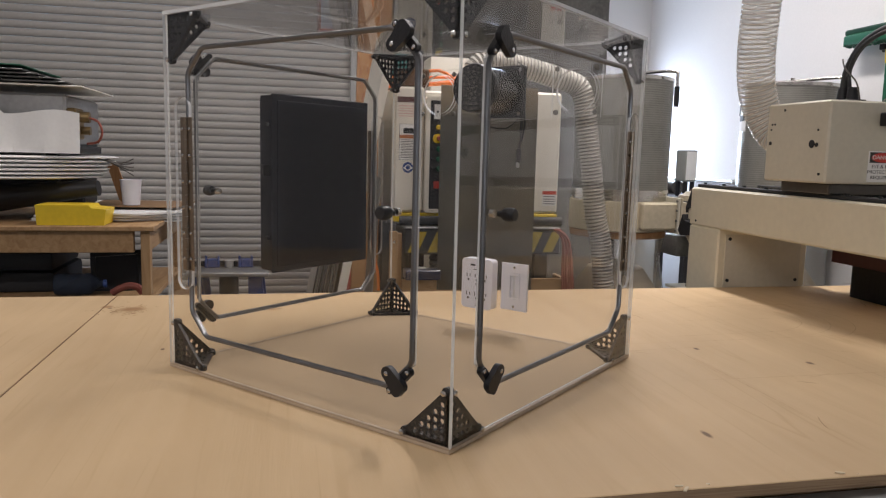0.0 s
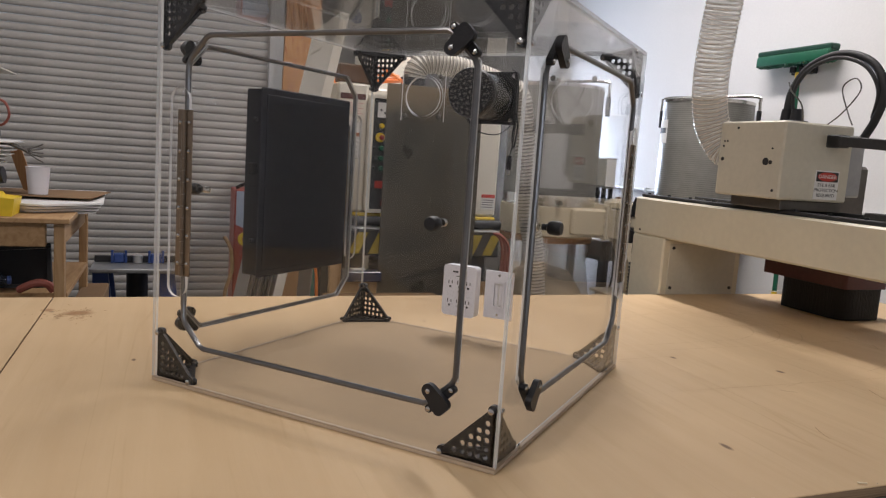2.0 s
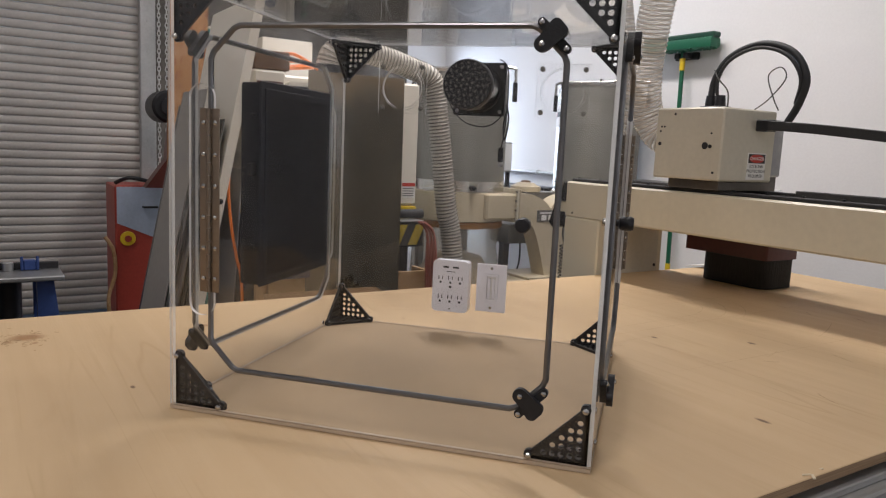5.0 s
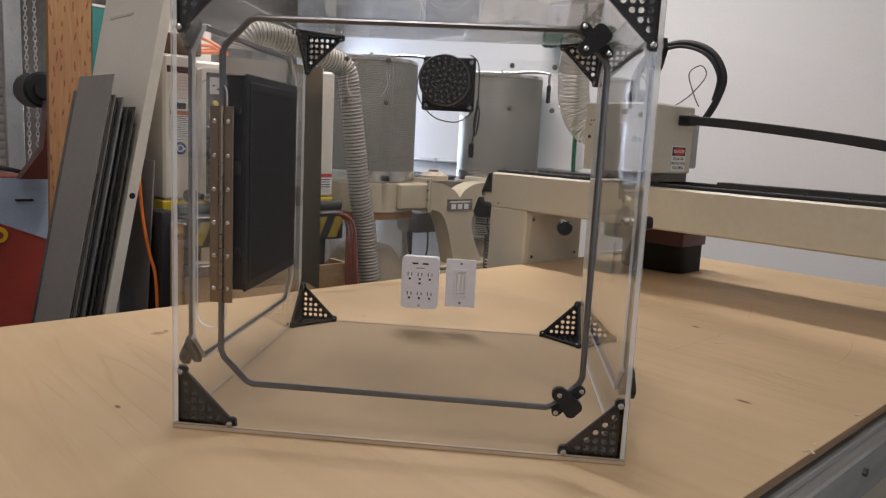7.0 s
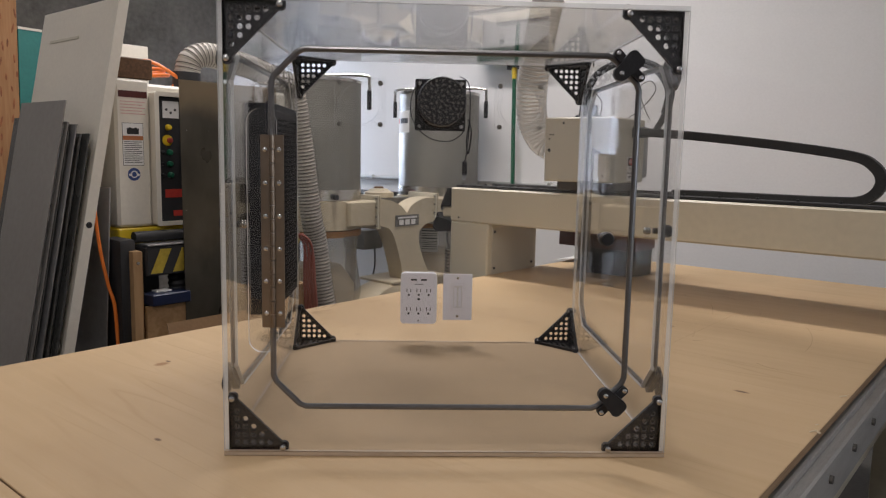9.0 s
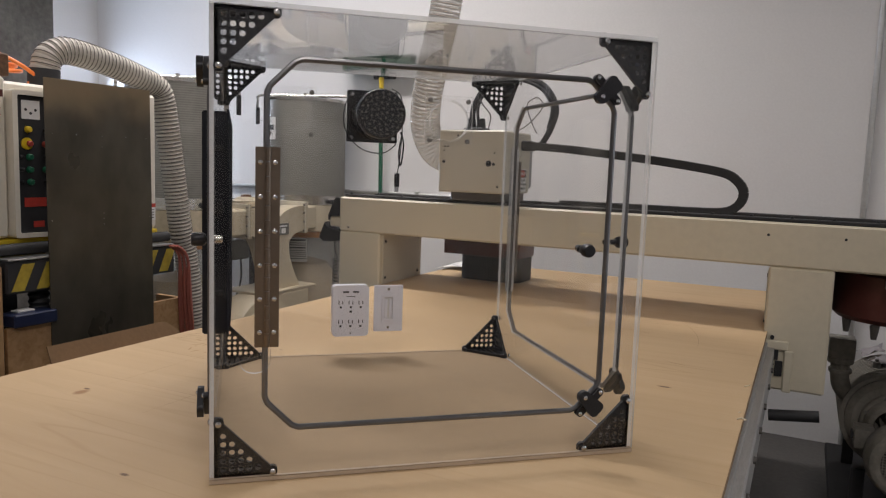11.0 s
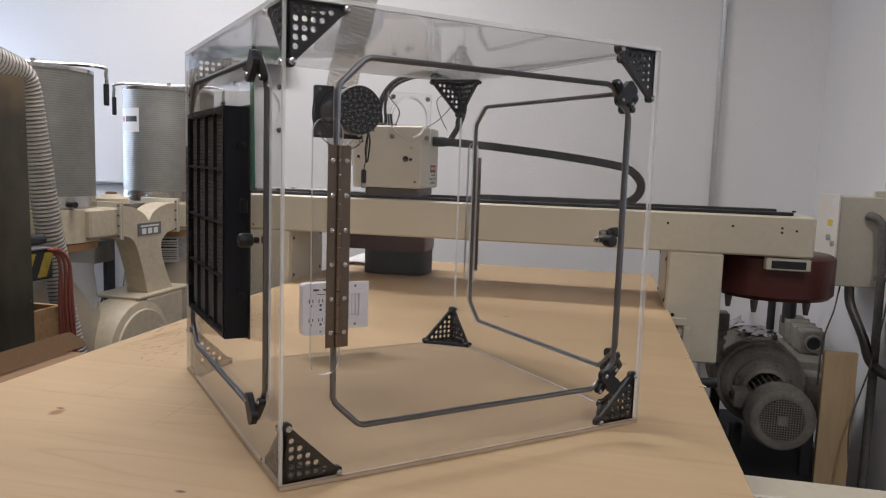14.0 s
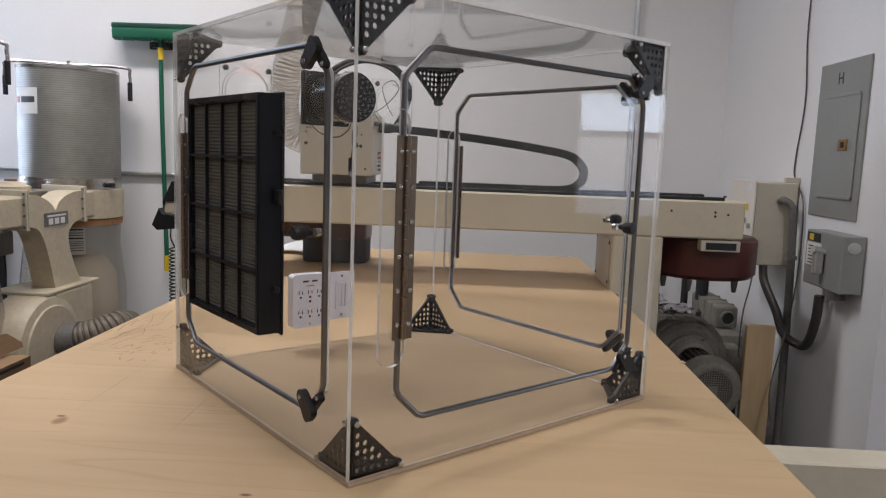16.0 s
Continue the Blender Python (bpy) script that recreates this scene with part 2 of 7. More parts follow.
def wood(name, colour, dark, stretch, rough=0.6, ring=7.0, contrast=1.0, spots=(), line=None):
    """Sawn wood: long grain, broad tone, thin growth lines, a few stains with their own places."""
    m = bpy.data.materials.new(name)
    m.use_nodes = True
    n, link = m.node_tree.nodes, m.node_tree.links.new
    b = n["Principled BSDF"]
    tc, mp = n.new("ShaderNodeTexCoord"), n.new("ShaderNodeMapping")
    mp.inputs["Scale"].default_value = stretch
    link(tc.outputs["Object"], mp.inputs["Vector"])
    grain, broad, fine = (n.new("ShaderNodeTexNoise") for _ in range(3))
    for tex, s, d, src in ((grain, ring, 5, mp.outputs["Vector"]), (fine, ring * 9, 2, mp.outputs["Vector"]), (broad, 1.3, 4, tc.outputs["Object"])):
        tex.inputs["Scale"].default_value, tex.inputs["Detail"].default_value = s, d
        link(src, tex.inputs["Vector"])
    grain.inputs["Distortion"].default_value = 0.8
    r1 = n.new("ShaderNodeValToRGB")
    r1.color_ramp.elements[0].position, r1.color_ramp.elements[0].color = 0.5 - 0.22 / contrast, (*dark, 1)
    r1.color_ramp.elements[1].position, r1.color_ramp.elements[1].color = 0.5 + 0.15 / contrast, (*colour, 1)
    link(grain.outputs["Fac"], r1.inputs["Fac"])
    r2 = n.new("ShaderNodeValToRGB")
    r2.color_ramp.elements[0].position, r2.color_ramp.elements[0].color = 0.3, (0.84, 0.82, 0.80, 1)
    r2.color_ramp.elements[1].position, r2.color_ramp.elements[1].color = 0.7, (1.06, 1.05, 1.04, 1)
    link(broad.outputs["Fac"], r2.inputs["Fac"])
    mu = n.new("ShaderNodeMix")
    mu.data_type, mu.blend_type = "RGBA", "MULTIPLY"
    mu.inputs[0].default_value = 1.0
    link(r1.outputs["Color"], mu.inputs[6]), link(r2.outputs["Color"], mu.inputs[7])
    out = mu.outputs[2]
    if line:
        # thin wandering growth lines where a slow, drawn-out noise crosses set levels, broken up by a second one
        slow, lev, pp, rl, bk, rb, mm, ml = (n.new("ShaderNodeTexNoise"), n.new("ShaderNodeMath"), n.new("ShaderNodeMath"), n.new("ShaderNodeMapRange"),
                                             n.new("ShaderNodeTexNoise"), n.new("ShaderNodeMapRange"), n.new("ShaderNodeMath"), n.new("ShaderNodeMix"))
        slow.inputs["Scale"].default_value, slow.inputs["Detail"].default_value, slow.inputs["Distortion"].default_value = 1.1, 1.5, 0.3
        bk.inputs["Scale"].default_value, bk.inputs["Detail"].default_value = 4.5, 2
        link(mp.outputs["Vector"], slow.inputs["Vector"]), link(tc.outputs["Object"], bk.inputs["Vector"])
        lev.operation, lev.inputs[1].default_value = "MULTIPLY", 13.0
        pp.operation, pp.inputs[1].default_value = "PINGPONG", 1.0
        link(slow.outputs["Fac"], lev.inputs[0]), link(lev.outputs[0], pp.inputs[0])
        rl.inputs["From Min"].default_value, rl.inputs["From Max"].default_value = 0.78, 1.0
        rb.inputs["From Min"].default_value, rb.inputs["From Max"].default_value = 0.42, 0.66
        link(pp.outputs[0], rl.inputs["Value"]), link(bk.outputs["Fac"], rb.inputs["Value"])
        mm.operation = "MULTIPLY"
        link(rl.outputs["Result"], mm.inputs[0]), link(rb.outputs["Result"], mm.inputs[1])
        half = n.new("ShaderNodeMath")
        half.operation, half.inputs[1].default_value = "MULTIPLY", 0.30
        link(mm.outputs[0], half.inputs[0])
        ml.data_type = "RGBA"
        ml.inputs[7].default_value = (*line, 1)
        link(half.outputs[0], ml.inputs[0]), link(out, ml.inputs[6])
        out = ml.outputs[2]
    for sx, sy, sr, ss, sc in spots:
        sub, sca, ln, rg, mx = n.new("ShaderNodeVectorMath"), n.new("ShaderNodeVectorMath"), n.new("ShaderNodeVectorMath"), n.new("ShaderNodeMapRange"), n.new("ShaderNodeMix")
        add = n.new("ShaderNodeMath")
        sub.operation, sca.operation, ln.operation, add.operation = "SUBTRACT", "MULTIPLY", "LENGTH", "MULTIPLY_ADD"
        sub.inputs[1].default_value, sca.inputs[1].default_value = (sx, sy, 0), (1, ss, 0)
        link(tc.outputs["Object"], sub.inputs[0]), link(sub.outputs[0], sca.inputs[0]), link(sca.outputs[0], ln.inputs[0])
        add.inputs[1].default_value = sr * 0.9
        link(grain.outputs["Fac"], add.inputs[0]), link(ln.outputs["Value"], add.inputs[2])
        rg.inputs["From Min"].default_value, rg.inputs["From Max"].default_value = sr * 0.9, sr * 1.5
        rg.inputs["To Min"].default_value, rg.inputs["To Max"].default_value = 0.85, 0.0
        link(add.outputs[0], rg.inputs["Value"])
        mx.data_type = "RGBA"
        mx.inputs[7].default_value = (*sc, 1)
        link(rg.outputs["Result"], mx.inputs[0]), link(out, mx.inputs[6])
        out = mx.outputs[2]
    link(out, b.inputs["Base Color"])
    b.inputs["Roughness"].default_value, b.inputs["Specular IOR Level"].default_value = rough, 0.35
    bu = n.new("ShaderNodeBump")
    bu.inputs["Strength"].default_value, bu.inputs["Distance"].default_value = 0.08, 0.004
    link(fine.outputs["Fac"], bu.inputs["Height"]), link(bu.outputs["Normal"], b.inputs["Normal"])
    return m


KNOT = (0.10, 0.05, 0.025)
STAIN = (0.30, 0.15, 0.06)


def at_shop(x, y):
    p = SHOP.inverted() @ Vector((x, y, 0))
    return p.x, p.y


SPOTS = [(*at_shop(x, y), r, s, c) for x, y, r, s, c in (
    (-0.466, -0.28, 0.010, 2.0, KNOT), (0.437, 0.522, 0.011, 1.6, KNOT), (-0.599, 0.169, 0.009, 2.0, KNOT), (0.67, 0.569, 0.013, 1.5, KNOT),
    (-0.199, 0.433, 0.009, 1.8, KNOT), (0.616, -0.011, 0.017, 2.6, KNOT), (-0.875, -0.10, 0.030, 0.8, STAIN), (-0.95, -0.13, 0.020, 1.2, STAIN))]
SPOTS += [(-0.60, -0.722, 0.007, 0.9, KNOT), (-0.553, -0.70, 0.006, 0.8, STAIN), (-0.53, -0.65, 0.007, 0.9, STAIN), (-0.549, -0.297, 0.012, 0.6, STAIN)]
M_PLY = wood("birch_plywood_bed", (0.595, 0.432, 0.252), (0.55, 0.39, 0.22), (0.55, 9, 8), 0.6, 2.3, 0.8, SPOTS, (0.37, 0.235, 0.11))
M_CUT = mat("dark_cut_mark", (0.27, 0.165, 0.08), 0.8, var=0.2)
M_FAINTCUT = mat("faint_cut_mark", (0.47, 0.32, 0.18), 0.8, var=0.15)
M_SPECK = mat("brown_speck", (0.40, 0.255, 0.125), 0.8, var=0.2)
M_SPLINTER = mat("pale_torn_wood", (0.62, 0.52, 0.36), 0.8, var=0.1)
M_PLYEDGE = wood("plywood_edge", (0.4, 0.27, 0.16), (0.25, 0.16, 0.09), (1, 1, 60), 0.8)
M_PINE = wood("pine_bench_wood", (0.47, 0.30, 0.155), (0.33, 0.19, 0.085), (1, 9, 9), 0.6, 4.0)
M_PINEUP = wood("pine_upright", (0.47, 0.30, 0.155), (0.33, 0.19, 0.085), (9, 9, 1), 0.6, 4.0)
M_PALEPINE = wood("pale_pine_board", (0.58, 0.43, 0.255), (0.47, 0.33, 0.18), (8, 8, 0.8), 0.6, 3.5)
M_DARKBLOCK = wood("dark_brown_wood", (0.16, 0.088, 0.045), (0.085, 0.045, 0.024), (3, 14, 14), 0.7, 5.0)
M_OSB = wood("rough_sawn_plank", (0.43, 0.235, 0.11), (0.33, 0.165, 0.072), (12, 12, 1), 0.75, 5.0)


# ---- mesh helpers ----
def thing(name, m, label, category, group="", kind=""):
    ob = new(name)
    ob.empty_display_size = 0.05
    ob.matrix_world = m
    return tagged(ob, label, category, group, kind)


def mesh_of(name, bm, mats):
    bmesh.ops.recalc_face_normals(bm, faces=bm.faces)
    me = bpy.data.meshes.new(name)
    bm.to_mesh(me)
    bm.free()
    for m in (mats if isinstance(mats, (list, tuple)) else [mats]):
        me.materials.append(m)
    me.polygons.foreach_set("use_smooth", [True] * len(me.polygons))
    me.set_sharp_from_angle(angle=radians(34))
    return me


def part(name, bm, mats, parent, label=""):
    ob = new(name, bm if isinstance(bm, bpy.types.Mesh) else mesh_of(name, bm, mats))
    ob.parent = parent
    return tagged(ob, label)


def solid(name, bm, mats, m, label, category, group="", kind=""):
    ob = new(name, mesh_of(name, bm, mats))
    ob.matrix_world = m
    return tagged(ob, label, category, group, kind)


def merge(bm, tmp, m=None, mi=0):
    if m is not None:
        tmp.transform(m)
    base = {v: bm.verts.new(v.co) for v in tmp.verts}
    for f in tmp.faces:
        g = bm.faces.new([base[v] for v in f.verts])
        g.material_index = f.material_index if mi is None else mi
    tmp.free()


def box(bm, x0, x1, y0, y1, z0, z1, b=0.0, mi=0, m=None, seg=1):
    t = bmesh.new()
    bmesh.ops.create_cube(t, size=1.0)
    t.transform(Matrix.Translation(((x0 + x1) / 2, (y0 + y1) / 2, (z0 + z1) / 2)) @ Matrix.Diagonal((x1 - x0, y1 - y0, z1 - z0, 1)))
    if b:
        bmesh.ops.bevel(t, geom=t.edges[:], offset=b, segments=seg, affect="EDGES", profile=0.6)
    merge(bm, t, m, mi)
    return bm


def frame_to(p, q):
    p, q = Vector(p), Vector(q)
    return Matrix.Translation(p) @ (q - p).to_track_quat("Z", "Y").to_matrix().to_4x4(), (q - p).length


def lathe(bm, profile, m=None, seg=28, mi=0, ends=True):
    """Turned body: (radius, height) pairs round z."""
    rings = []
    t = bmesh.new()
    for r, z in profile:
        rings.append([t.verts.new((r * math.cos(a), r * math.sin(a), z)) for a in (2 * math.pi * i / seg for i in range(seg))] if r > 1e-6 else [t.verts.new((0, 0, z))])
    for a, b in zip(rings, rings[1:]):
        for i in range(seg):
            j = (i + 1) % seg
            q = [a[i % len(a)], a[j % len(a)], b[j % len(b)], b[i % len(b)]]
            q = list(dict.fromkeys(q))
            if len(q) > 2:
                t.faces.new(q)
    for r in (rings[0], rings[-1]):
        if ends and len(r) > 2:
            t.faces.new(r)
    merge(bm, t, m, mi)
    return bm


def cyl(bm, p, q, r, r2=None, seg=20, mi=0, b=0.0):
    m, h = frame_to(p, q)
    r2 = r if r2 is None else r2
    prof = [(r, 0), (r2, h)] if not b else [(r - b, 0), (r, b), (r2, h - b), (r2 - b, h)]
    return lathe(bm, prof, m, seg, mi)


def curve_through(pts, n=8, closed=False):
    p = [Vector(v) for v in pts]
    out = []
    k = len(p)
    for i in range(k if closed else k - 1):
        a, b, c, d = (p[(i + o) % k] if closed else p[min(max(i + o, 0), k - 1)] for o in (-1, 0, 1, 2))
        for j in range(n):
            t = j / n
            out.append(0.5 * ((2 * b) + (c - a) * t + (2 * a - 5 * b + 4 * c - d) * t * t + (3 * b - 3 * c + d - a) * t ** 3))
    if not closed:
        out.append(p[-1])
    return out


def tube(bm, pts, r, seg=10, mi=0, closed=False, radii=None, ends=True):
    p = [Vector(v) for v in pts]
    k = len(p)
    rings, up = [], Vector((0, 0, 1))
    prev = None
    for i in range(k):
        d = (p[(i + 1) % k] - p[i - 1]) if closed else (p[min(i + 1, k - 1)] - p[max(i - 1, 0)])
        d.normalize()
        if prev is None:
            x = d.cross(up) if abs(d.dot(up)) < 0.95 else d.cross(Vector((1, 0, 0)))
        else:
            x = prev - d * prev.dot(d)
        x.normalize()
        prev = x
        y = d.cross(x)
        rr = radii[i] if radii else r
        rings.append([bm.verts.new(p[i] + x * rr * math.cos(a) + y * rr * math.sin(a)) for a in (2 * math.pi * j / seg for j in range(seg))])
    pairs = list(zip(rings, rings[1:])) + ([(rings[-1], rings[0])] if closed else [])
    for a, b in pairs:
        for j in range(seg):
            f = bm.faces.new((a[j], a[(j + 1) % seg], b[(j + 1) % seg], b[j]))
            f.material_index = mi
    if not closed and ends:
        for ring in (rings[0], rings[-1]):
            bm.faces.new(ring).material_index = mi
    return bm


def resample(pts, step):
    p = [Vector(v) for v in pts]
    out, left = [p[0].copy()], step
    for a, b in zip(p, p[1:]):
        d = (b - a).length
        pos = left
        while pos <= d:
            out.append(a.lerp(b, pos / d))
            pos += step
        left = pos - d
    return out


def ribbed(bm, pts, r, pitch, depth, seg=18, mi=0):
    """Ribbed flexible duct along a curve."""
    p = resample(curve_through(pts, 14), pitch / 4)
    tube(bm, p, r, seg, mi, radii=[r + depth * (0.0, 0.8, 1.0, 0.8)[i % 4] for i in range(len(p))], ends=False)
    return bm


def helix(bm, pts, r, pitch, wire, mi=0):
    p = resample(curve_through(pts, 14), pitch / 14)
    line = []
    x = None
    for i in range(1, len(p) - 1):
        d = (p[i + 1] - p[i - 1]).normalized()
        x = (d.cross(Vector((0.3, 0.9, 0.2))) if x is None else x - d * x.dot(d)).normalized()
        a = 2 * math.pi * i / 14
        line.append(p[i] + x * r * math.cos(a) + d.cross(x) * r * math.sin(a))
    return tube(bm, line, wire, 5, mi)


def slab(bm, outer, holes, y0, y1, mi=0, edge_mi=0, m=None):
    """A flat sheet in the xz plane with its outline and holes, y0 to y1 thick."""
    t = bmesh.new()
    edges = []
    for loop in (outer, *holes):
        vs = [t.verts.new((x, y0, z)) for x, z in loop]
        edges += [t.edges.new((vs[i], vs[(i + 1) % len(vs)])) for i in range(len(vs))]
    bmesh.ops.triangle_fill(t, use_beauty=True, use_dissolve=False, edges=edges)
    ext = bmesh.ops.extrude_face_region(t, geom=t.faces[:])
    bmesh.ops.translate(t, vec=(0, y1 - y0, 0), verts=[g for g in ext["geom"] if isinstance(g, bmesh.types.BMVert)])
    bmesh.ops.recalc_face_normals(t, faces=t.faces)
    for f in t.faces:
        f.normal_update()
        f.material_index = mi if abs(f.normal.y) > 0.5 else edge_mi
    merge(bm, t, m, None)
    return bm


def rect(x0, x1, z0, z1):
    return [(x0, z0), (x1, z0), (x1, z1), (x0, z1)]


def cut_rect(x0, x1, z0, z1, c):
    return [(x0 + c, z0), (x1 - c, z0), (x1, z0 + c), (x1, z1 - c), (x1 - c, z1), (x0 + c, z1), (x0, z1 - c), (x0, z0 + c)]


def round_rect(x0, x1, z0, z1, r, n=5):
    out = []
    for cx, cz, a0 in ((x1 - r, z0 + r, -90), (x1 - r, z1 - r, 0), (x0 + r, z1 - r, 90), (x0 + r, z0 + r, 180)):
        out += [(cx + r * math.cos(radians(a0 + 90 * i / n)), cz + r * math.sin(radians(a0 + 90 * i / n))) for i in range(n + 1)]
    return out


def ring(cx, cz, r, n=24):
    return [(cx + r * math.cos(2 * math.pi * i / n), cz + r * math.sin(2 * math.pi * i / n)) for i in range(n)]


# ---- the room ----
WN, WS = -4.2, 2.68  # the door wall and the white wall, in the shop's axes
CEIL_H = 3.9


def wall(name, x0, x1, y0, y1, z0, z1, material, label):
    return solid(name, box(bmesh.new(), x0, x1, y0, y1, z0, z1), material, SHOP, label, "wall", kind="structure")


def slabwall(name, m, outer, holes, thick, material, label):
    return solid(name, slab(bmesh.new(), outer, holes, 0, thick), material, SHOP @ m, label, "wall", kind="structure")


solid("floor", box(bmesh.new(), -4.4, 4.0, -5.2, 2.9, -0.1, 0.0), M_FLOOR, SHOP, "worn grey concrete workshop floor", "floor", kind="structure")
# unseen, kept pale to bounce fill light into the room
solid("ceiling", box(bmesh.new(), -4.4, 4.0, -5.2, 2.9, CEIL_H, CEIL_H + 0.1), M_CEIL, SHOP, "high unseen workshop ceiling, pale for fill light", "ceiling", kind="structure")
wall("wall_north", -4.229, 1.66, WS, WS + 0.2, 0, CEIL_H, M_WALL, "white painted wall behind the router gantry")
wall("wall_east_return", 1.46, 1.66, 0.95, WS, 0, CEIL_H, M_WALL, "white painted wall with the electrical panel")
# unseen end wall, white for fill light and haze on the acrylic
wall("wall_south", -4.4, 4.0, -5.2, -5.0, 0, CEIL_H, M_WALL, "unseen white end wall, added to bounce fill light")
wall("wall_inner_return", 1.66, 4.0, 0.95, 1.15, 0, CEIL_H, M_WALL, "plain white return wall")
# door wall: roll-up door opening, low side opening, and an added high lamp opening
slabwall("wall_west", Matrix.Translation((WN, 0, 0)) @ pose(0, 0, 0, 0, 0, 90), rect(-5.0, 2.29, 0, CEIL_H),
         [rect(-3.79, 0.23, 0.001, 3.3), rect(0.98, 2.22, 2.80, 3.50)], 0.2, M_CONCRETE, "bare concrete wall round the roll-up door")
slabwall("wall_west_pier", Matrix.Translation((WN - 0.03, 0, 0)) @ pose(0, 0, 0, 0, 0, 90), rect(2.302, 2.88, 0, CEIL_H), [rect(2.33, 2.64, 0.97, 1.61)], 0.17, M_WALL, "white painted pier beside the concrete wall")
# also unseen apart from its window; white for the same fill
slabwall("wall_east", Matrix.Translation((4.0, 0, 0)) @ pose(0, 0, 0, 0, 0, 90), rect(-5.0, 1.1, 0, CEIL_H),
         [rect(-0.12, 0.85, 0.85, 1.74)], 0.2, M_WALL, "unseen white wall round the shopfront window, pale for fill light")

# roll-up door of separate slats in two side guides
roll = thing("roll_up_door", SHOP @ pose(WN - 0.06, -1.79, 0, 0, 0, 90), "closed galvanised roll-up door of grey ribbed slats", "door", kind="structure")
t = bmesh.new()
prof = [(0.0, 0.0), (0.0055, 0.004), (0.0085, 0.012), (0.0095, 0.025), (0.0085, 0.0385), (0.0055, 0.047), (0.001, 0.0515), (-0.004, 0.0542)]
rows = [[t.verts.new((x, -d, z)) for d, z in prof] for x in (-2.02, 2.02)]
for i in range(len(prof) - 1):
    t.faces.new((rows[0][i], rows[1][i], rows[1][i + 1], rows[0][i + 1]))
slat_mesh = mesh_of("slat", t, M_SLAT)
for i in range(60):
    ob = part("slat", slat_mesh, None, roll)
    ob.location = (0, 0, 0.024 + 0.0542 * i)
for x in (-2.06, 2.06):
    t = bmesh.new()
    box(t, x - 0.05, x + 0.05, -0.07, 0.03, 0, 3.3, 0.004)
    for i in range(16):
        cyl(t, (x, -0.07, 0.2 + 0.2 * i), (x, -0.078, 0.2 + 0.2 * i), 0.012, seg=6)
    part("guide_rail", t, M_PIPE, roll, "galvanised bolted guide rail")

# ---- the acrylic enclosure ----
HB, HT = 0.343, 0.688  # half width and height
TH = 0.006
enclosure = thing("acrylic_enclosure", pose(0, 0, 0.801), "clear acrylic box enclosure with three sealed doors, on the plywood bed", "enclosure")
DOOR = cut_rect(-0.266, 0.272, 0.080, 0.614, 0.043)
GAP = cut_rect(-0.269, 0.275, 0.077, 0.617, 0.044)
SIDES = {"front": pose(0, 0, 0), "right": pose(0, 0, 0, 0, 0, 90) @ Matrix.Diagonal((-1, 1, 1, 1)), "back": pose(0, 0, 0, 0, 0, 180), "left": pose(0, 0, 0, 0, 0, -90)}
# hinges of the left and right doors stand away from the front, so the right one is mirrored

part("bottom_panel", box(bmesh.new(), -HB, HB, -HB, HB, 0, TH), M_FILM, enclosure, "acrylic base with brown masking film").data.materials.append(M_FILMEDGE)
part("top_panel", box(bmesh.new(), -HB, HB, -HB, HB, HT - TH, HT), M_ACRYLIC, enclosure).data.materials.append(M_EDGE)
for ob in enclosure.children:
    for f in ob.data.polygons:
        f.material_index = 0 if abs(f.normal.z) > 0.5 else 1

# white bead added as the edge highlight along the foot of the right side
t = bmesh.new()
box(t, HB - TH - 0.0025, HB - TH - 0.0005, -HB + 0.05, HB - 0.05, TH + 0.0005, TH + 0.002, 0.0004)
part("edge_highlight", t, M_CUTEDGE, enclosure, "bright bead added as the panel edge's highlight")

FILTER = (-0.095, 0.208, 0.166, 0.552)  # along the left side, and heights


def side_panel(side):
    m = SIDES[side]
    wide = HB if side in ("front", "back") else HB - TH - 0.001
    t = bmesh.new()
    holes = [GAP]
    if side == "back":
        holes = [ring(0.19, 0.583, 0.052, 40), ring(0, 0.583, 0.052, 32), ring(-0.19, 0.583, 0.052, 40)]
    slab(t, rect(-wide, wide, TH + 0.001, HT - TH - 0.001), holes, -HB, -HB + TH, 0, 1, m)
    for f in t.faces:
        f.normal_update()
        if abs(f.normal.z) > 0.5 and f.calc_center_median().z < TH + 0.005:
            f.material_index = 2
    return part("side_panel", t, [M_ACRYLIC, M_EDGE, M_FILMEDGE], enclosure)


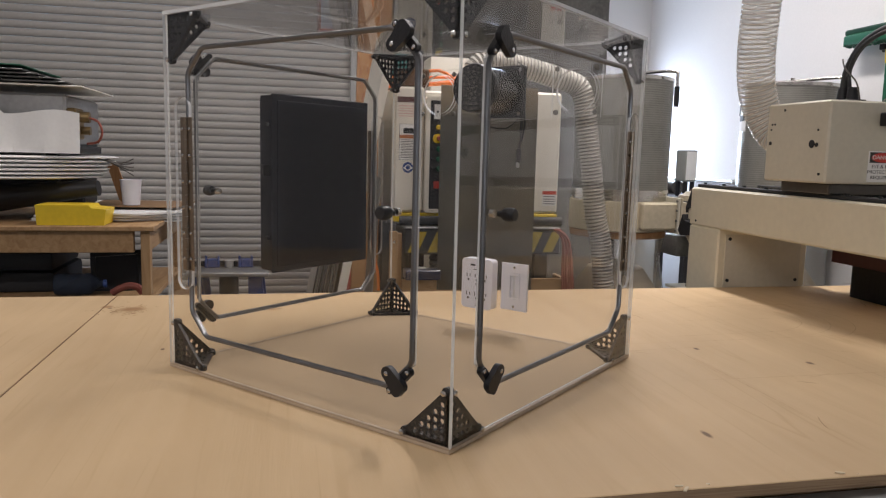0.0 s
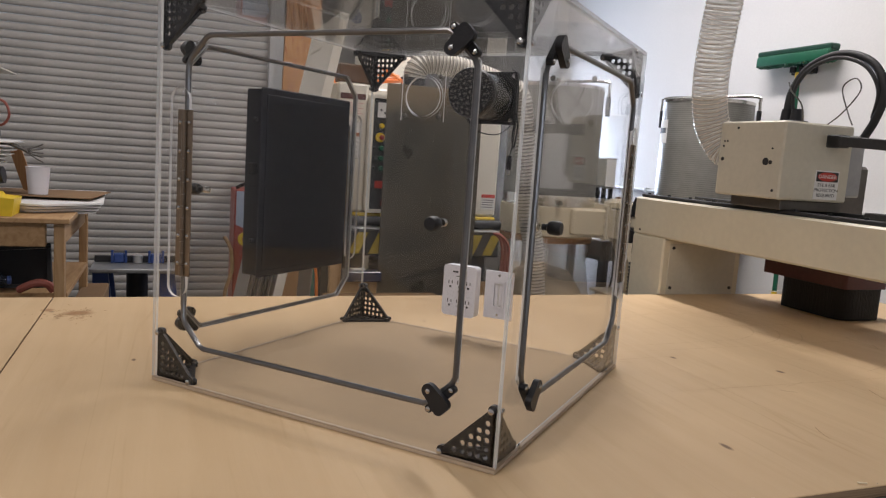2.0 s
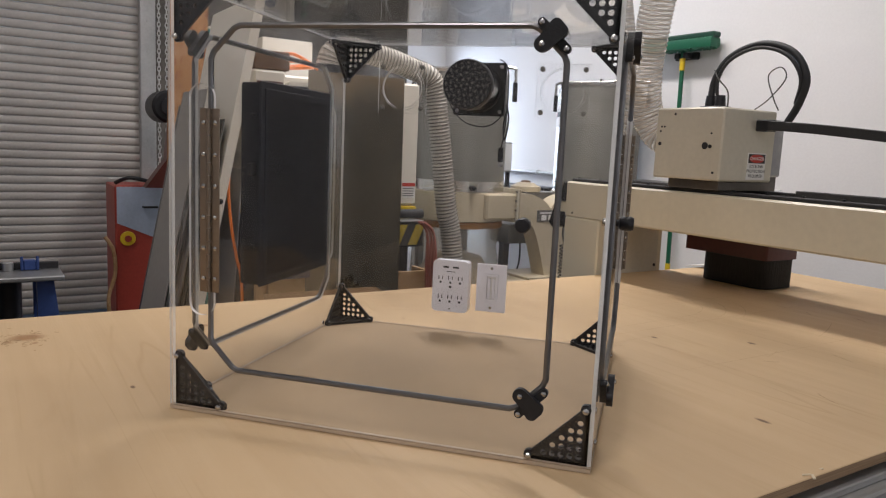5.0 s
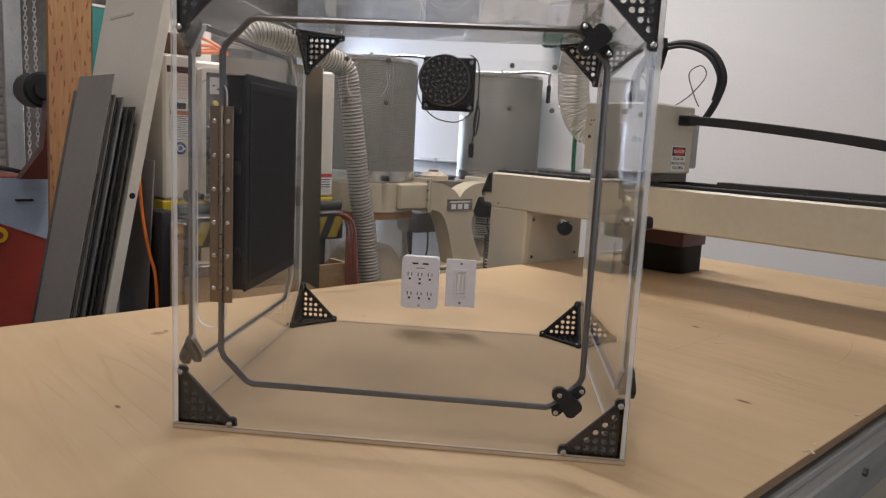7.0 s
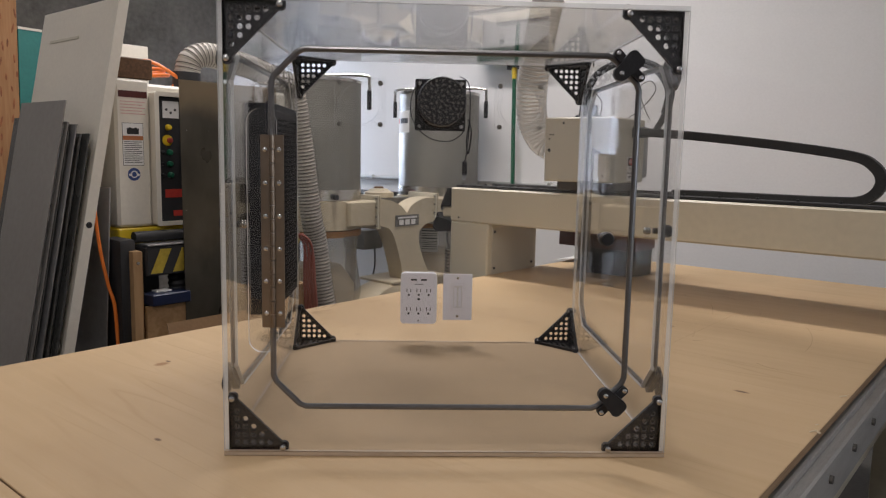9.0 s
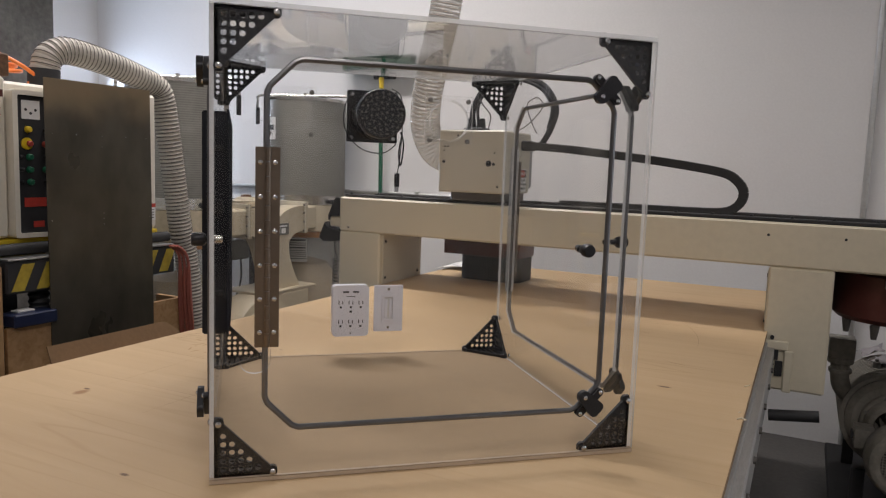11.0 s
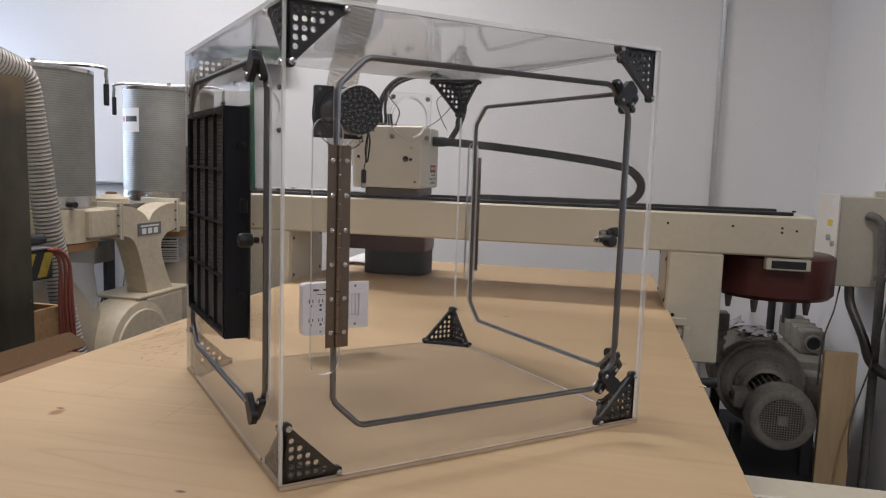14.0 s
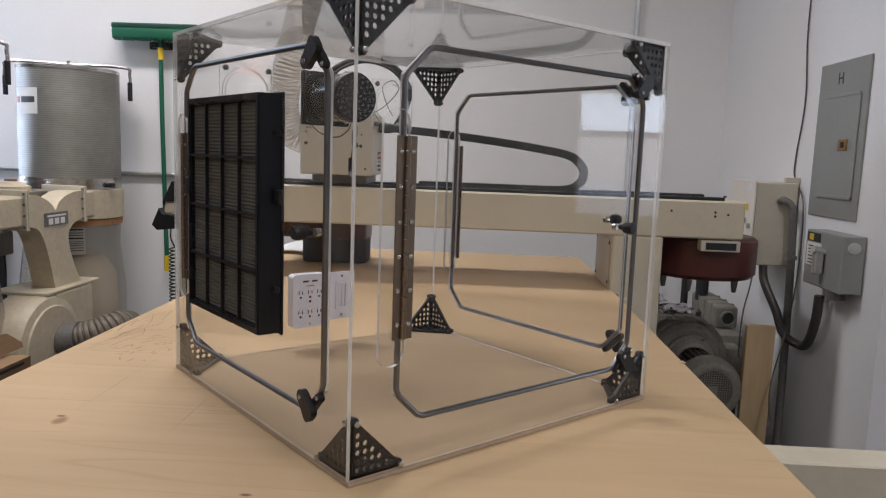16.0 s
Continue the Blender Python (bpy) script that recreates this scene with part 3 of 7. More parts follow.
def door(side):
    m = SIDES[side]
    t = bmesh.new()
    holes = []
    if side == "left":
        holes = [rect(-FILTER[1] + 0.004, -FILTER[0] - 0.004, FILTER[2] + 0.004, FILTER[3] - 0.004)]
    slab(t, DOOR, holes, -HB, -HB + TH, 0, 1, m)
    d = part("door", t, [M_ACRYLIC, M_EDGE], enclosure, "clear acrylic hinged door with cut corners")
    # rounded seal all round
    line = []
    k = len(DOOR)
    for i in range(k):
        a, b = Vector(DOOR[i]), Vector(DOOR[(i + 1) % k])
        n = 3 if (b - a).length < 0.1 else 12
        c = min(0.006, (b - a).length * 0.3)
        u = (b - a).normalized()
        line += [a + u * c] + [(a + u * c).lerp(b - u * c, j / n) for j in range(1, n)] + [b - u * c]
    t = bmesh.new()
    tube(t, [m @ Vector((p[0], -HB - 0.001, p[1])) for p in line], 0.0045, 10, closed=True)
    part("door_seal", t, M_SEAL, d, "dark glossy rounded door seal")
    # piano hinge on a clear backing strip
    t = bmesh.new()
    slab(t, round_rect(-0.302, -0.258, 0.165, 0.527, 0.02), [], -HB - 0.006, -HB - 0.0005, 0, 1, m)
    part("backing_strip", t, [M_ACRYLIC, M_CUTEDGE], d, "clear rounded acrylic strip")
    t = bmesh.new()
    for x0, x1 in ((-0.281, -0.267), (-0.261, -0.247)):
        box(t, x0, x1, -HB - 0.0085, -HB - 0.0065, 0.204, 0.490, 0.0004, m=m)
    for i in range(14):
        z = 0.205 + i * 0.0204
        cyl(t, m @ Vector((-0.264, -HB - 0.010, z)), m @ Vector((-0.264, -HB - 0.010, z + 0.0192)), 0.0042, seg=10)
    part("hinge", t, M_HINGE, d, "steel piano hinge with a brown reflection in its colour")
    for i in range(6):
        z = 0.226 + i * 0.0485
        for x in (-0.274, -0.254):
            t = bmesh.new()
            lathe(t, [(0.0038, 0), (0.0035, 0.0016), (0.0018, 0.0026), (0, 0.0027)], m @ Matrix.Translation((x, -HB - 0.0085, z)) @ pose(0, 0, 0, 90), 10)
            part("hinge_screw", t, M_CHROME, d)
    # two turn latches over the cut corners: a pin bar under a two-lobed cam
    for z, up in ((0.094, 1), (0.600, -1)):
        c = m @ Matrix.Translation((0.254, -HB, z)) @ Matrix.Diagonal((1, 1, up, 1))
        t = bmesh.new()
        pin = c @ pose(0, 0, 0, 0, -45)
        slab(t, round_rect(-0.030, 0.030, -0.0062, 0.0062, 0.0060, 4), [], -0.011, -0.001, m=pin)
        cam_plate = []
        for cx, cz, r, a0, a1 in ((-0.0145, 0.0125, 0.0108, 50, 245), (0.003, -0.0115, 0.0092, 230, 330), (0.010, -0.0045, 0.0088, -40, 55)):
            cam_plate += [(cx + r * math.cos(radians(a0 + (a1 - a0) * k / 7)), cz + r * math.sin(radians(a0 + (a1 - a0) * k / 7))) for k in range(8)]
        slab(t, cam_plate, [], -0.021, -0.0112, m=c)
        part("latch", t, M_BLACK, d, "black plastic turn latch")
        for x, zz, y in ((-0.0145, 0.0125, -0.021), (-0.0172, -0.0172, -0.011), (0.0172, 0.0172, -0.011)):
            t = bmesh.new()
            lathe(t, [(0.0040, 0), (0.0037, 0.0018), (0.0018, 0.0028), (0, 0.003)], c @ Matrix.Translation((x, y, zz)) @ pose(0, 0, 0, 90), 10)
            part("latch_screw", t, M_CHROME, d)
    # knob
    t = bmesh.new()
    lathe(t, [(0.005, 0), (0.005, 0.008), (0.009, 0.010), (0.0105, 0.014), (0.0108, 0.026), (0.009, 0.030), (0, 0.031)], m @ Matrix.Translation((0.229, -HB, 0.347)) @ pose(0, 0, 0, 90), 18)
    part("knob", t, M_BLACK, d, "round black door knob")
    t = bmesh.new()
    lathe(t, [(0.0065, 0), (0.0062, 0.008), (0.004, 0.010), (0, 0.0102)], m @ Matrix.Translation((0.229, -HB + TH, 0.347)) @ pose(0, 0, 0, -90), 14)
    part("knob_nut", t, M_STEEL, d)
    return d


for side in ("front", "right", "back", "left"):
    side_panel(side)
for side in ("front", "right", "left"):
    door(side)


def bracket(sx, sy, sz):
    """Corner bracket: three perforated triangles, 85 mm legs, inside the corner."""
    t = bmesh.new()
    pitch, n, rim, th = 0.0125, 5, 0.0062, 0.0035
    z0 = 0 if sz > 0 else HT

    def place(axis):
        # maps (u, v, w): u and v along two edges, w inwards from the panel
        o = Vector((-sx * (HB - TH - 0.0005), -sy * (HB - TH - 0.0005), z0 + sz * (TH + 0.0005)))
        e = {"x": Vector((sx, 0, 0)), "y": Vector((0, sy, 0)), "z": Vector((0, 0, sz))}
        u, v, w = {"x": ("y", "z", "x"), "y": ("x", "z", "y"), "z": ("x", "y", "z")}[axis]
        mm = Matrix((e[u], e[v], e[w])).transposed().to_4x4()
        return Matrix.Translation(o) @ mm

    for axis in "xyz":
        g = bmesh.new()
        total = rim + pitch * (n + 1)
        for i in range(n):
            for j in range(n - i):
                cx, cy, h = rim + pitch * (i + 0.5), rim + pitch * (j + 0.5), pitch / 2
                sq = [(cx + h * a, cy + h * b) for a, b in ((1, 0), (1, 1), (0, 1), (-1, 1), (-1, 0), (-1, -1), (0, -1), (1, -1))]
                ci = [(cx + 0.0044 * math.cos(k * math.pi / 4), cy + 0.0044 * math.sin(k * math.pi / 4)) for k in range(8)]
                vs = [[g.verts.new((x, y, w)) for x, y in loop] for w in (0, th) for loop in (sq, ci)]
                for k in range(8):
                    q = (k + 1) % 8
                    g.faces.new((vs[0][k], vs[0][q], vs[1][q], vs[1][k]))
                    g.faces.new((vs[2][k], vs[3][k], vs[3][q], vs[2][q]))
                    g.faces.new((vs[1][k], vs[1][q], vs[3][q], vs[3][k]))
            a, b = rim + pitch * i, rim + pitch * (n - i)
        for i in range(n + 1):
            a, b = rim + pitch * i, rim + pitch * (n - i)
            tri = [(a, b), (a + pitch, b), (a, b + pitch)]
            lo, hi = [g.verts.new((x, y, 0)) for x, y in tri], [g.verts.new((x, y, th)) for x, y in tri]
            g.faces.new(lo), g.faces.new(hi)
            g.faces.new((lo[1], lo[2], hi[2], hi[1]))
        box(g, 0, total + 0.004, 0, rim, 0, th + 0.002)
        box(g, 0, rim, rim, total + 0.004, 0, th + 0.002)
        tip = total + 0.002
        for x, y in ((tip, 0.006), (0.006, tip)):
            lathe(g, [(0.0075, 0), (0.0075, th + 0.004), (0.0068, th + 0.0048), (0, th + 0.0048)], Matrix.Translation((x, y, 0)), 12)
        d = Vector((-1, 1, 0)).normalized()
        p, q = Vector((tip, 0.008, th / 2 + 0.001)), Vector((0.008, tip, th / 2 + 0.001))
        off = Vector((1, 1, 0)).normalized() * -0.0012
        fm, ln = frame_to(p + off, q + off)
        box(g, -0.003, 0.003, -0.003, 0.003, 0, ln, m=fm)
        merge(t, g, place(axis))
    b = part("corner_bracket", t, M_BLACK, enclosure, "black perforated plastic corner bracket")
    for axis in "xyz":
        for x, y in ((rim + pitch * (n + 1) + 0.002, 0.006), (0.006, rim + pitch * (n + 1) + 0.002)):
            s = bmesh.new()
            lathe(s, [(0.0042, th + 0.0048), (0.0038, th + 0.0066), (0.0018, th + 0.0076), (0, th + 0.0077)], place(axis) @ Matrix.Translation((x, y, 0)), 10)
            part("bracket_screw", s, M_CHROME, b)
            s = bmesh.new()
            lathe(s, [(0.0048, 0), (0.0044, -0.0016), (0.002, -0.0028), (0, -0.0029)], place(axis) @ Matrix.Translation((x, y, -TH - 0.0006)), 10)
            part("bracket_screw", s, M_CHROME, b)
    return b


for sx in (1, -1):
    for sy in (1, -1):
        for sz in (1, -1):
            bracket(sx, sy, sz)

# filter cassette through the left door: pleats behind a bar grid outside, perforated face inside
fa, fb, fz0, fz1 = FILTER
t = slab(bmesh.new(), rect(fa, fb, fz0, fz1), [rect(fa + 0.012, fb - 0.012, fz0 + 0.012, fz1 - 0.012)], -HB - 0.021, -HB + 0.020, m=pose(0, 0, 0, 0, 0, -90) @ Matrix.Diagonal((-1, 1, 1, 1)))
bmesh.ops.recalc_face_normals(t, faces=t.faces)
bmesh.ops.bevel(t, geom=[e for e in t.edges if e.is_manifold and e.calc_face_angle(0) > 1.0], offset=0.0022, segments=2, affect="EDGES")
cassette = part("filter_cassette", t, mat("satin_black_plastic", (0.012, 0.013, 0.017), 0.28, bump=0, spec=0.25),  enclosure, "black pleated filter cassette set in the door")
t = bmesh.new()
lm = pose(0, 0, 0, 0, 0, -90) @ Matrix.Diagonal((-1, 1, 1, 1))
gx = [fa + 0.012 + (fb - fa - 0.024) * i / 4 for i in range(5)]
gz = [fz0 + 0.012 + (fz1 - fz0 - 0.024) * i / 4 for i in range(5)]
for x in gx[1:-1]:
    t = bmesh.new()
    box(t, x - 0.0018, x + 0.0018, -HB - 0.0195, -HB - 0.0135, gz[0], gz[-1], m=lm)
    part("grid_bar", t, M_BLACK, cassette)
for z in gz[1:-1]:
    t = bmesh.new()
    box(t, gx[0], gx[-1], -HB - 0.0200, -HB - 0.0130, z - 0.0020, z + 0.0020, m=lm)
    part("grid_bar", t, M_BLACK, cassette)
t = bmesh.new()
n = 120
rows = []
for i in range(n + 1):
    z = gz[0] + (gz[-1] - gz[0]) * i / n
    y = -HB - (0.0130 if i % 2 else 0.0108)
    rows.append((t.verts.new(lm @ Vector((gx[0], y, z))), t.verts.new(lm @ Vector((gx[-1], y, z)))))
for a, b in zip(rows, rows[1:]):
    t.faces.new((a[0], a[1], b[1], b[0]))
part("filter_pleats", t, mat("grey_filter_paper", (0.105, 0.098, 0.086), 0.9), cassette, "grey pleated filter paper")
t = bmesh.new()
box(t, fa - 0.004, fb + 0.004, -HB + 0.0195, -HB + 0.0235, fz0 - 0.004, fz1 + 0.004, 0.002, m=lm)
box(t, fa + 0.010, fb - 0.010, -HB + 0.0240, -HB + 0.0260, fz0 + 0.010, fz1 - 0.010, 0.001, m=lm)
part("filter_face", t, M_FACE, cassette)
t = bmesh.new()
rr = 0
z = fz0 + 0.02
while z < fz1 - 0.018:
    x = fa + 0.02 + (0.0058 if rr % 2 else 0)
    while x < fb - 0.018:
        vs = [t.verts.new(lm @ Vector((x + 0.0040 * math.cos(k * math.pi / 3), -HB + 0.0264, z + 0.0040 * math.sin(k * math.pi / 3)))) for k in range(6)]
        t.faces.new(vs)
        x += 0.0116
    z += 0.0100
    rr += 1
ob = part("perforation", t, mat("perforation_dark", (0.002, 0.002, 0.002), 0.9, bump=0, spec=0.03), cassette)
tagged(ob, kind="stuff")
for z in (0.24, 0.39, 0.49):
    t = bmesh.new()
    box(t, fa - (0.020 if z == 0.39 else 0.009), fa - 0.0005, -HB + 0.004, -HB + 0.014, z - (0.012 if z == 0.39 else 0.005), z + (0.012 if z == 0.39 else 0.005), 0.002, m=lm)
    part("clip", t, M_BLACK, cassette)
t = bmesh.new()
box(t, fb + 0.001, fb + 0.030, -HB - 0.016, -HB - 0.0005, 0.373, 0.407, 0.002, m=lm)
part("clip", t, M_BLACK, cassette)

# fan in the middle port of the back panel, blank port plates beside it
BY = HB - TH
fan = part("fan_unit", slab(bmesh.new(), round_rect(-0.060, 0.060, 0.523, 0.643, 0.004), [], BY - 0.012, BY - 0.0005), M_BLACK, enclosure, "black axial fan with a carbon canister and a loose cord")
t = bmesh.new()
fm = Matrix.Translation((0, BY - 0.012, 0.583)) @ pose(0, 0, 0, 90)
lathe(t, [(0.054, 0), (0.054, 0.012), (0.0515, 0.014), (0.0515, 0.105)], fm, 36)
part("canister_body", t, mat("smoky_grey_canister", (0.022, 0.021, 0.02), 0.16, 0.2), fan, "smoky glossy canister")
t = bmesh.new()
lathe(t, [(0.0535, 0.100), (0.0545, 0.104), (0.0545, 0.119), (0.052, 0.124), (0, 0.124)], fm, 36)
part("canister_cap", t, M_BLACK, fan)
for r, k in ((0, 1), (0.012, 6), (0.024, 11), (0.036, 16), (0.0455, 20)):
    for i in range(k):
        a = 2 * math.pi * i / k + r * 20
        t = bmesh.new()
        lathe(t, [(0.0026, 0.1242), (0.0026, 0.1250), (0.0012, 0.1251)], fm @ Matrix.Translation((r * math.cos(a), r * math.sin(a), 0)), 6)
        part("cap_stud", t, M_MOTOR, fan)
for x in (-0.05, 0.05):
    for z in (0.533, 0.633):
        t = bmesh.new()
        lathe(t, [(0.006, 0), (0.005, 0.004), (0, 0.0045)], Matrix.Translation((x, BY - 0.012, z)) @ pose(0, 0, 0, 90), 10)
        part("fan_screw", t, M_CHROME, fan)
t = bmesh.new()
tube(t, curve_through([(-0.05, 0.318, 0.640), (-0.068, 0.312, 0.60), (-0.066, 0.31, 0.55), (-0.03, 0.308, 0.508), (0.02, 0.31, 0.498), (0.05, 0.312, 0.515), (0.058, 0.314, 0.53)], 8), 0.0013, 6)
tube(t, curve_through([(0.045, 0.322, 0.65), (0.066, 0.312, 0.63), (0.070, 0.312, 0.56), (0.066, 0.312, 0.49), (0.060, 0.312, 0.45)], 8), 0.0013, 6)
tube(t, curve_through([(0.066, 0.312, 0.55), (0.074, 0.312, 0.52), (0.068, 0.312, 0.47), (0.063, 0.312, 0.50), (0.070, 0.312, 0.545)], 8), 0.002, 6)
box(t, 0.054, 0.066, 0.309, 0.315, 0.420, 0.452, 0.001)
part("fan_cord", t, M_BLACK, fan)
t = bmesh.new()
box(t, 0.0555, 0.0645, 0.310, 0.314, 0.408, 0.420)
part("cord_plug", t, M_CHROME, fan, "bright metal plug")
for cx in (-0.19, 0.19):
    t = bmesh.new()
    slab(t, rect(cx - 0.060, cx + 0.060, 0.523, 0.643), [ring(cx, 0.583, 0.048, 40)], BY - 0.0045, BY - 0.0005, 0, 1)
    plate = part("port_plate", t, [M_ACRYLIC, M_CUTEDGE], enclosure, "clear square blanking plate with a round cut")
    t = bmesh.new()
    slab(t, ring(cx, 0.583, 0.0472, 40), [], BY - 0.0045, BY - 0.0005, 0, 1)
    part("port_disc", t, [M_ACRYLIC, M_CUTEDGE], plate)
    for x in (cx - 0.048, cx + 0.048):
        for z in (0.535, 0.631):
            t = bmesh.new()
            lathe(t, [(0.006, 0), (0.006, 0.004), (0.003, 0.0055), (0, 0.0056)], Matrix.Translation((x, BY - 0.0045, z)) @ pose(0, 0, 0, 90), 10)
            part("port_bolt", t, M_MOTOR, plate)

# six-way outlet and switch plate on the back panel
t = bmesh.new()
slab(t, round_rect(-0.088, 0.0, 0.058, 0.182, 0.010), [], BY - 0.026, BY - 0.0005)
outlet = part("power_outlet", t, M_WHITE, enclosure, "white six-way power outlet with two charging ports")
for i in range(3):
    for z in (0.140, 0.094):
        cx = -0.044 + (i - 1) * 0.024
        for dx, dz, w, h in ((-0.0045, 0, 0.0020, 0.009), (0.0045, 0, 0.0020, 0.0075), (0, -0.011, 0.0048, 0.0048)):
            t = bmesh.new()
            box(t, cx + dx - w / 2, cx + dx + w / 2, BY - 0.0266, BY - 0.0255, z + dz - h / 2, z + dz + h / 2)
            part("socket_slot", t, M_DARK, outlet)
for dx in (-0.012, 0.012):
    t = bmesh.new()
    box(t, -0.044 + dx - 0.007, -0.044 + dx + 0.007, BY - 0.0266, BY - 0.0255, 0.164, 0.168)
    part("charging_port", t, M_DARK, outlet)
for x0, x1, z0, z1 in ((-0.054, -0.034, 0.1545, 0.156), (-0.047, -0.041, 0.116, 0.121), (-0.046, -0.042, 0.064, 0.067)):
    t = bmesh.new()
    box(t, x0, x1, BY - 0.0264, BY - 0.0256, z0, z1)
    part("printed_mark", t, M_BLACKINK, outlet)
t = bmesh.new()
slab(t, rect(0.016, 0.087, 0.064, 0.178), [rect(0.035, 0.068, 0.088, 0.155)], BY - 0.0075, BY - 0.0005)
swp = part("switch_plate", t, M_WHITE, enclosure, "white single-gang wall plate with a rocker slot")
t = bmesh.new()
slab(t, rect(0.0355, 0.0675, 0.0885, 0.1545), [rect(0.041, 0.062, 0.094, 0.149)], BY - 0.0095, BY - 0.002)
part("rocker_frame", t, M_WHITE, swp)
part("rocker", box(bmesh.new(), 0.0412, 0.0618, BY - 0.005, BY - 0.002, 0.0942, 0.1488), M_ROCKER, swp, "shaded rocker slot")
for x0, x1 in ((0.0425, 0.0492), (0.0535, 0.0605)):
    part("rocker_cheek", box(bmesh.new(), x0, x1, BY - 0.0075, BY - 0.0052, 0.097, 0.145, 0.0008), M_WHITE, swp)
for z in (0.0735, 0.1685):
    t = bmesh.new()
    lathe(t, [(0.0035, 0), (0.003, 0.0012), (0, 0.0013)], Matrix.Translation((0.0515, BY - 0.0075, z)) @ pose(0, 0, 0, 90), 10)
    part("plate_screw", t, M_CHROME, swp)

# ---- router table and gantry ----
TZ = 0.80
table = thing("router_table", SHOP, "long router table with a scarred birch plywood bed", "table")
for y0, y1 in ((-2.3, -0.743), (-0.740, 2.09)):
    t = bmesh.new()
    box(t, -0.776, 0.640, y0, y1, TZ - 0.018, TZ, 0.0012)
    for f in t.faces:
        f.normal_update()
        f.material_index = 0 if f.normal.z > 0.5 else 1
    part("bed_board", t, [M_PLY, M_PLYEDGE], table, "birch plywood spoilboard")
t = bmesh.new()
box(t, -0.74, 0.61, -2.3, 2.09, TZ - 0.045, TZ - 0.0185, 0.001)
part("sub_board", t, M_PLYEDGE, table, "brown fibreboard layer")
for x0, x1 in ((-0.792, -0.715), (0.585, 0.664)):
    t = bmesh.new()
    box(t, x0, x1, -2.3, 2.4, TZ - 0.135, TZ - 0.047, 0.004)
    box(t, x0 + 0.03, x1 - 0.02, -2.3, 2.4, TZ - 0.0465, TZ - 0.033, 0.002)
    box(t, x0 + 0.012, x1 - 0.012, -2.3, 2.4, TZ - 0.150, TZ - 0.1355)
    rail = part("side_rail", t, M_ALU, table, "aluminium guide rail")
    for i in range(24):
        xx = x1 if x1 > 0 else x0
        sg = 1 if x1 > 0 else -1
        b = bmesh.new()
        cyl(b, (xx, -2.2 + 0.19 * i, TZ - 0.08), (xx + sg * 0.006, -2.2 + 0.19 * i, TZ - 0.08), 0.008, seg=8)
        part("rail_bolt", b, M_WIRE, rail)
t = bmesh.new()
for y in (-1.9, 0.13, 1.9):
    box(t, -0.69, 0.61, y - 0.05, y + 0.05, 0.56, 0.645, 0.004)
    for x in (-0.66, 0.50):
        box(t, x, x + 0.1, y - 0.05, y + 0.05, 0, 0.56, 0.004)
for x in (-0.68, 0.50):
    box(t, x, x + 0.09, -2.2, 2.0, 0.47, 0.555, 0.004)
part("frame", t, M_CREAM, table, "cream welded steel frame")
t = bmesh.new()
box(t, 0.66, 1.46, 0.10, 0.20, 0.55, 0.635, 0.004)
box(t, 1.30, 1.38, 0.11, 0.19, 0.0, 0.55, 0.004)
part("outrigger", t, M_CREAM, table, "cream box-section outrigger")

# cut lines and scratches left by the router


def scratches(name, lines, width, material):
    t = bmesh.new()
    for line in lines:
        row = []
        for i, (x, y) in enumerate(line):
            px, py = line[max(i - 1, 0)]
            qx, qy = line[min(i + 1, len(line) - 1)]
            d = Vector((qx - px, qy - py, 0)).normalized()
            w = width * (0.25 if i in (0, len(line) - 1) else 1) / 2
            side = Vector((-d.y, d.x, 0)) * w
            if min(x, 0.64 - x, x + 0.774) < -0.77 or x > 0.64 or abs(y + 0.7415) < 0.004:
                continue
            row.append([t.verts.new(Vector((x, y, TZ + 0.00035)) + side), t.verts.new(Vector((x, y, TZ + 0.00035)) - side)])
        for a, b in zip(row, row[1:]):
            t.faces.new((a[0], a[1], b[1], b[0]))
    return tagged(part(name, t, material, table, "thin brown cut marks"), kind="stuff")


def arc(x, y, angle, length, bend, n=8):
    out = [(x, y)]
    for i in range(n):
        a = angle + bend * i / n
        x, y = x + math.cos(a) * length / n, y + math.sin(a) * length / n
        out.append((x, y))
    return out


random.seed(11)
marks = []
for i in range(34):
    marks.append(arc(random.uniform(-0.76, -0.62), random.uniform(0.12, 0.68), radians(random.gauss(82, 16)), random.uniform(0.04, 0.2), random.uniform(-0.5, 0.5)))
for i in range(16):
    marks.append(arc(random.uniform(-0.72, -0.48), random.uniform(0.15, 0.5), radians(random.gauss(20, 40)), random.uniform(0.015, 0.05), random.uniform(-0.6, 0.6)))
for i in range(14):
    marks.append(arc(random.uniform(-0.7, 0.6), random.uniform(0.5, 1.9), radians(random.uniform(0, 180)), random.uniform(0.02, 0.08), random.uniform(-0.6, 0.6)))
scratches("dark_scratch", marks, 0.0014, M_CUT)
marks = [arc(-0.08, 0.42, radians(91.5), 1.1, 0.02), arc(-0.46, 0.70, radians(92), 0.9, 0.0), arc(0.02, 0.63, 0, 0.40, 0.0), arc(0.02, 0.95, radians(2), 0.5, 0.0), arc(0.2, 0.5, radians(90), 0.7, 0.01), arc(-0.3, 0.55, radians(90), 0.9, 0.03), arc(-0.74, 0.9, 0, 0.55, 0.0), arc(-0.7, 1.1, radians(3), 0.6, 0.1), arc(-0.55, -0.25, radians(90), 0.5, 0.02), arc(-0.72, 0.02, 0, 0.40, 0.0), arc(-0.74, -0.2, radians(1), 0.5, 0.0)]
for i in range(26):
    marks.append(arc(random.uniform(-0.75, 0.58), random.uniform(0.4, 2.0), radians(random.choice((0, 90, 45, 100, 10)) + random.gauss(0, 9)), random.uniform(0.05, 0.35), random.uniform(-0.5, 0.5)))
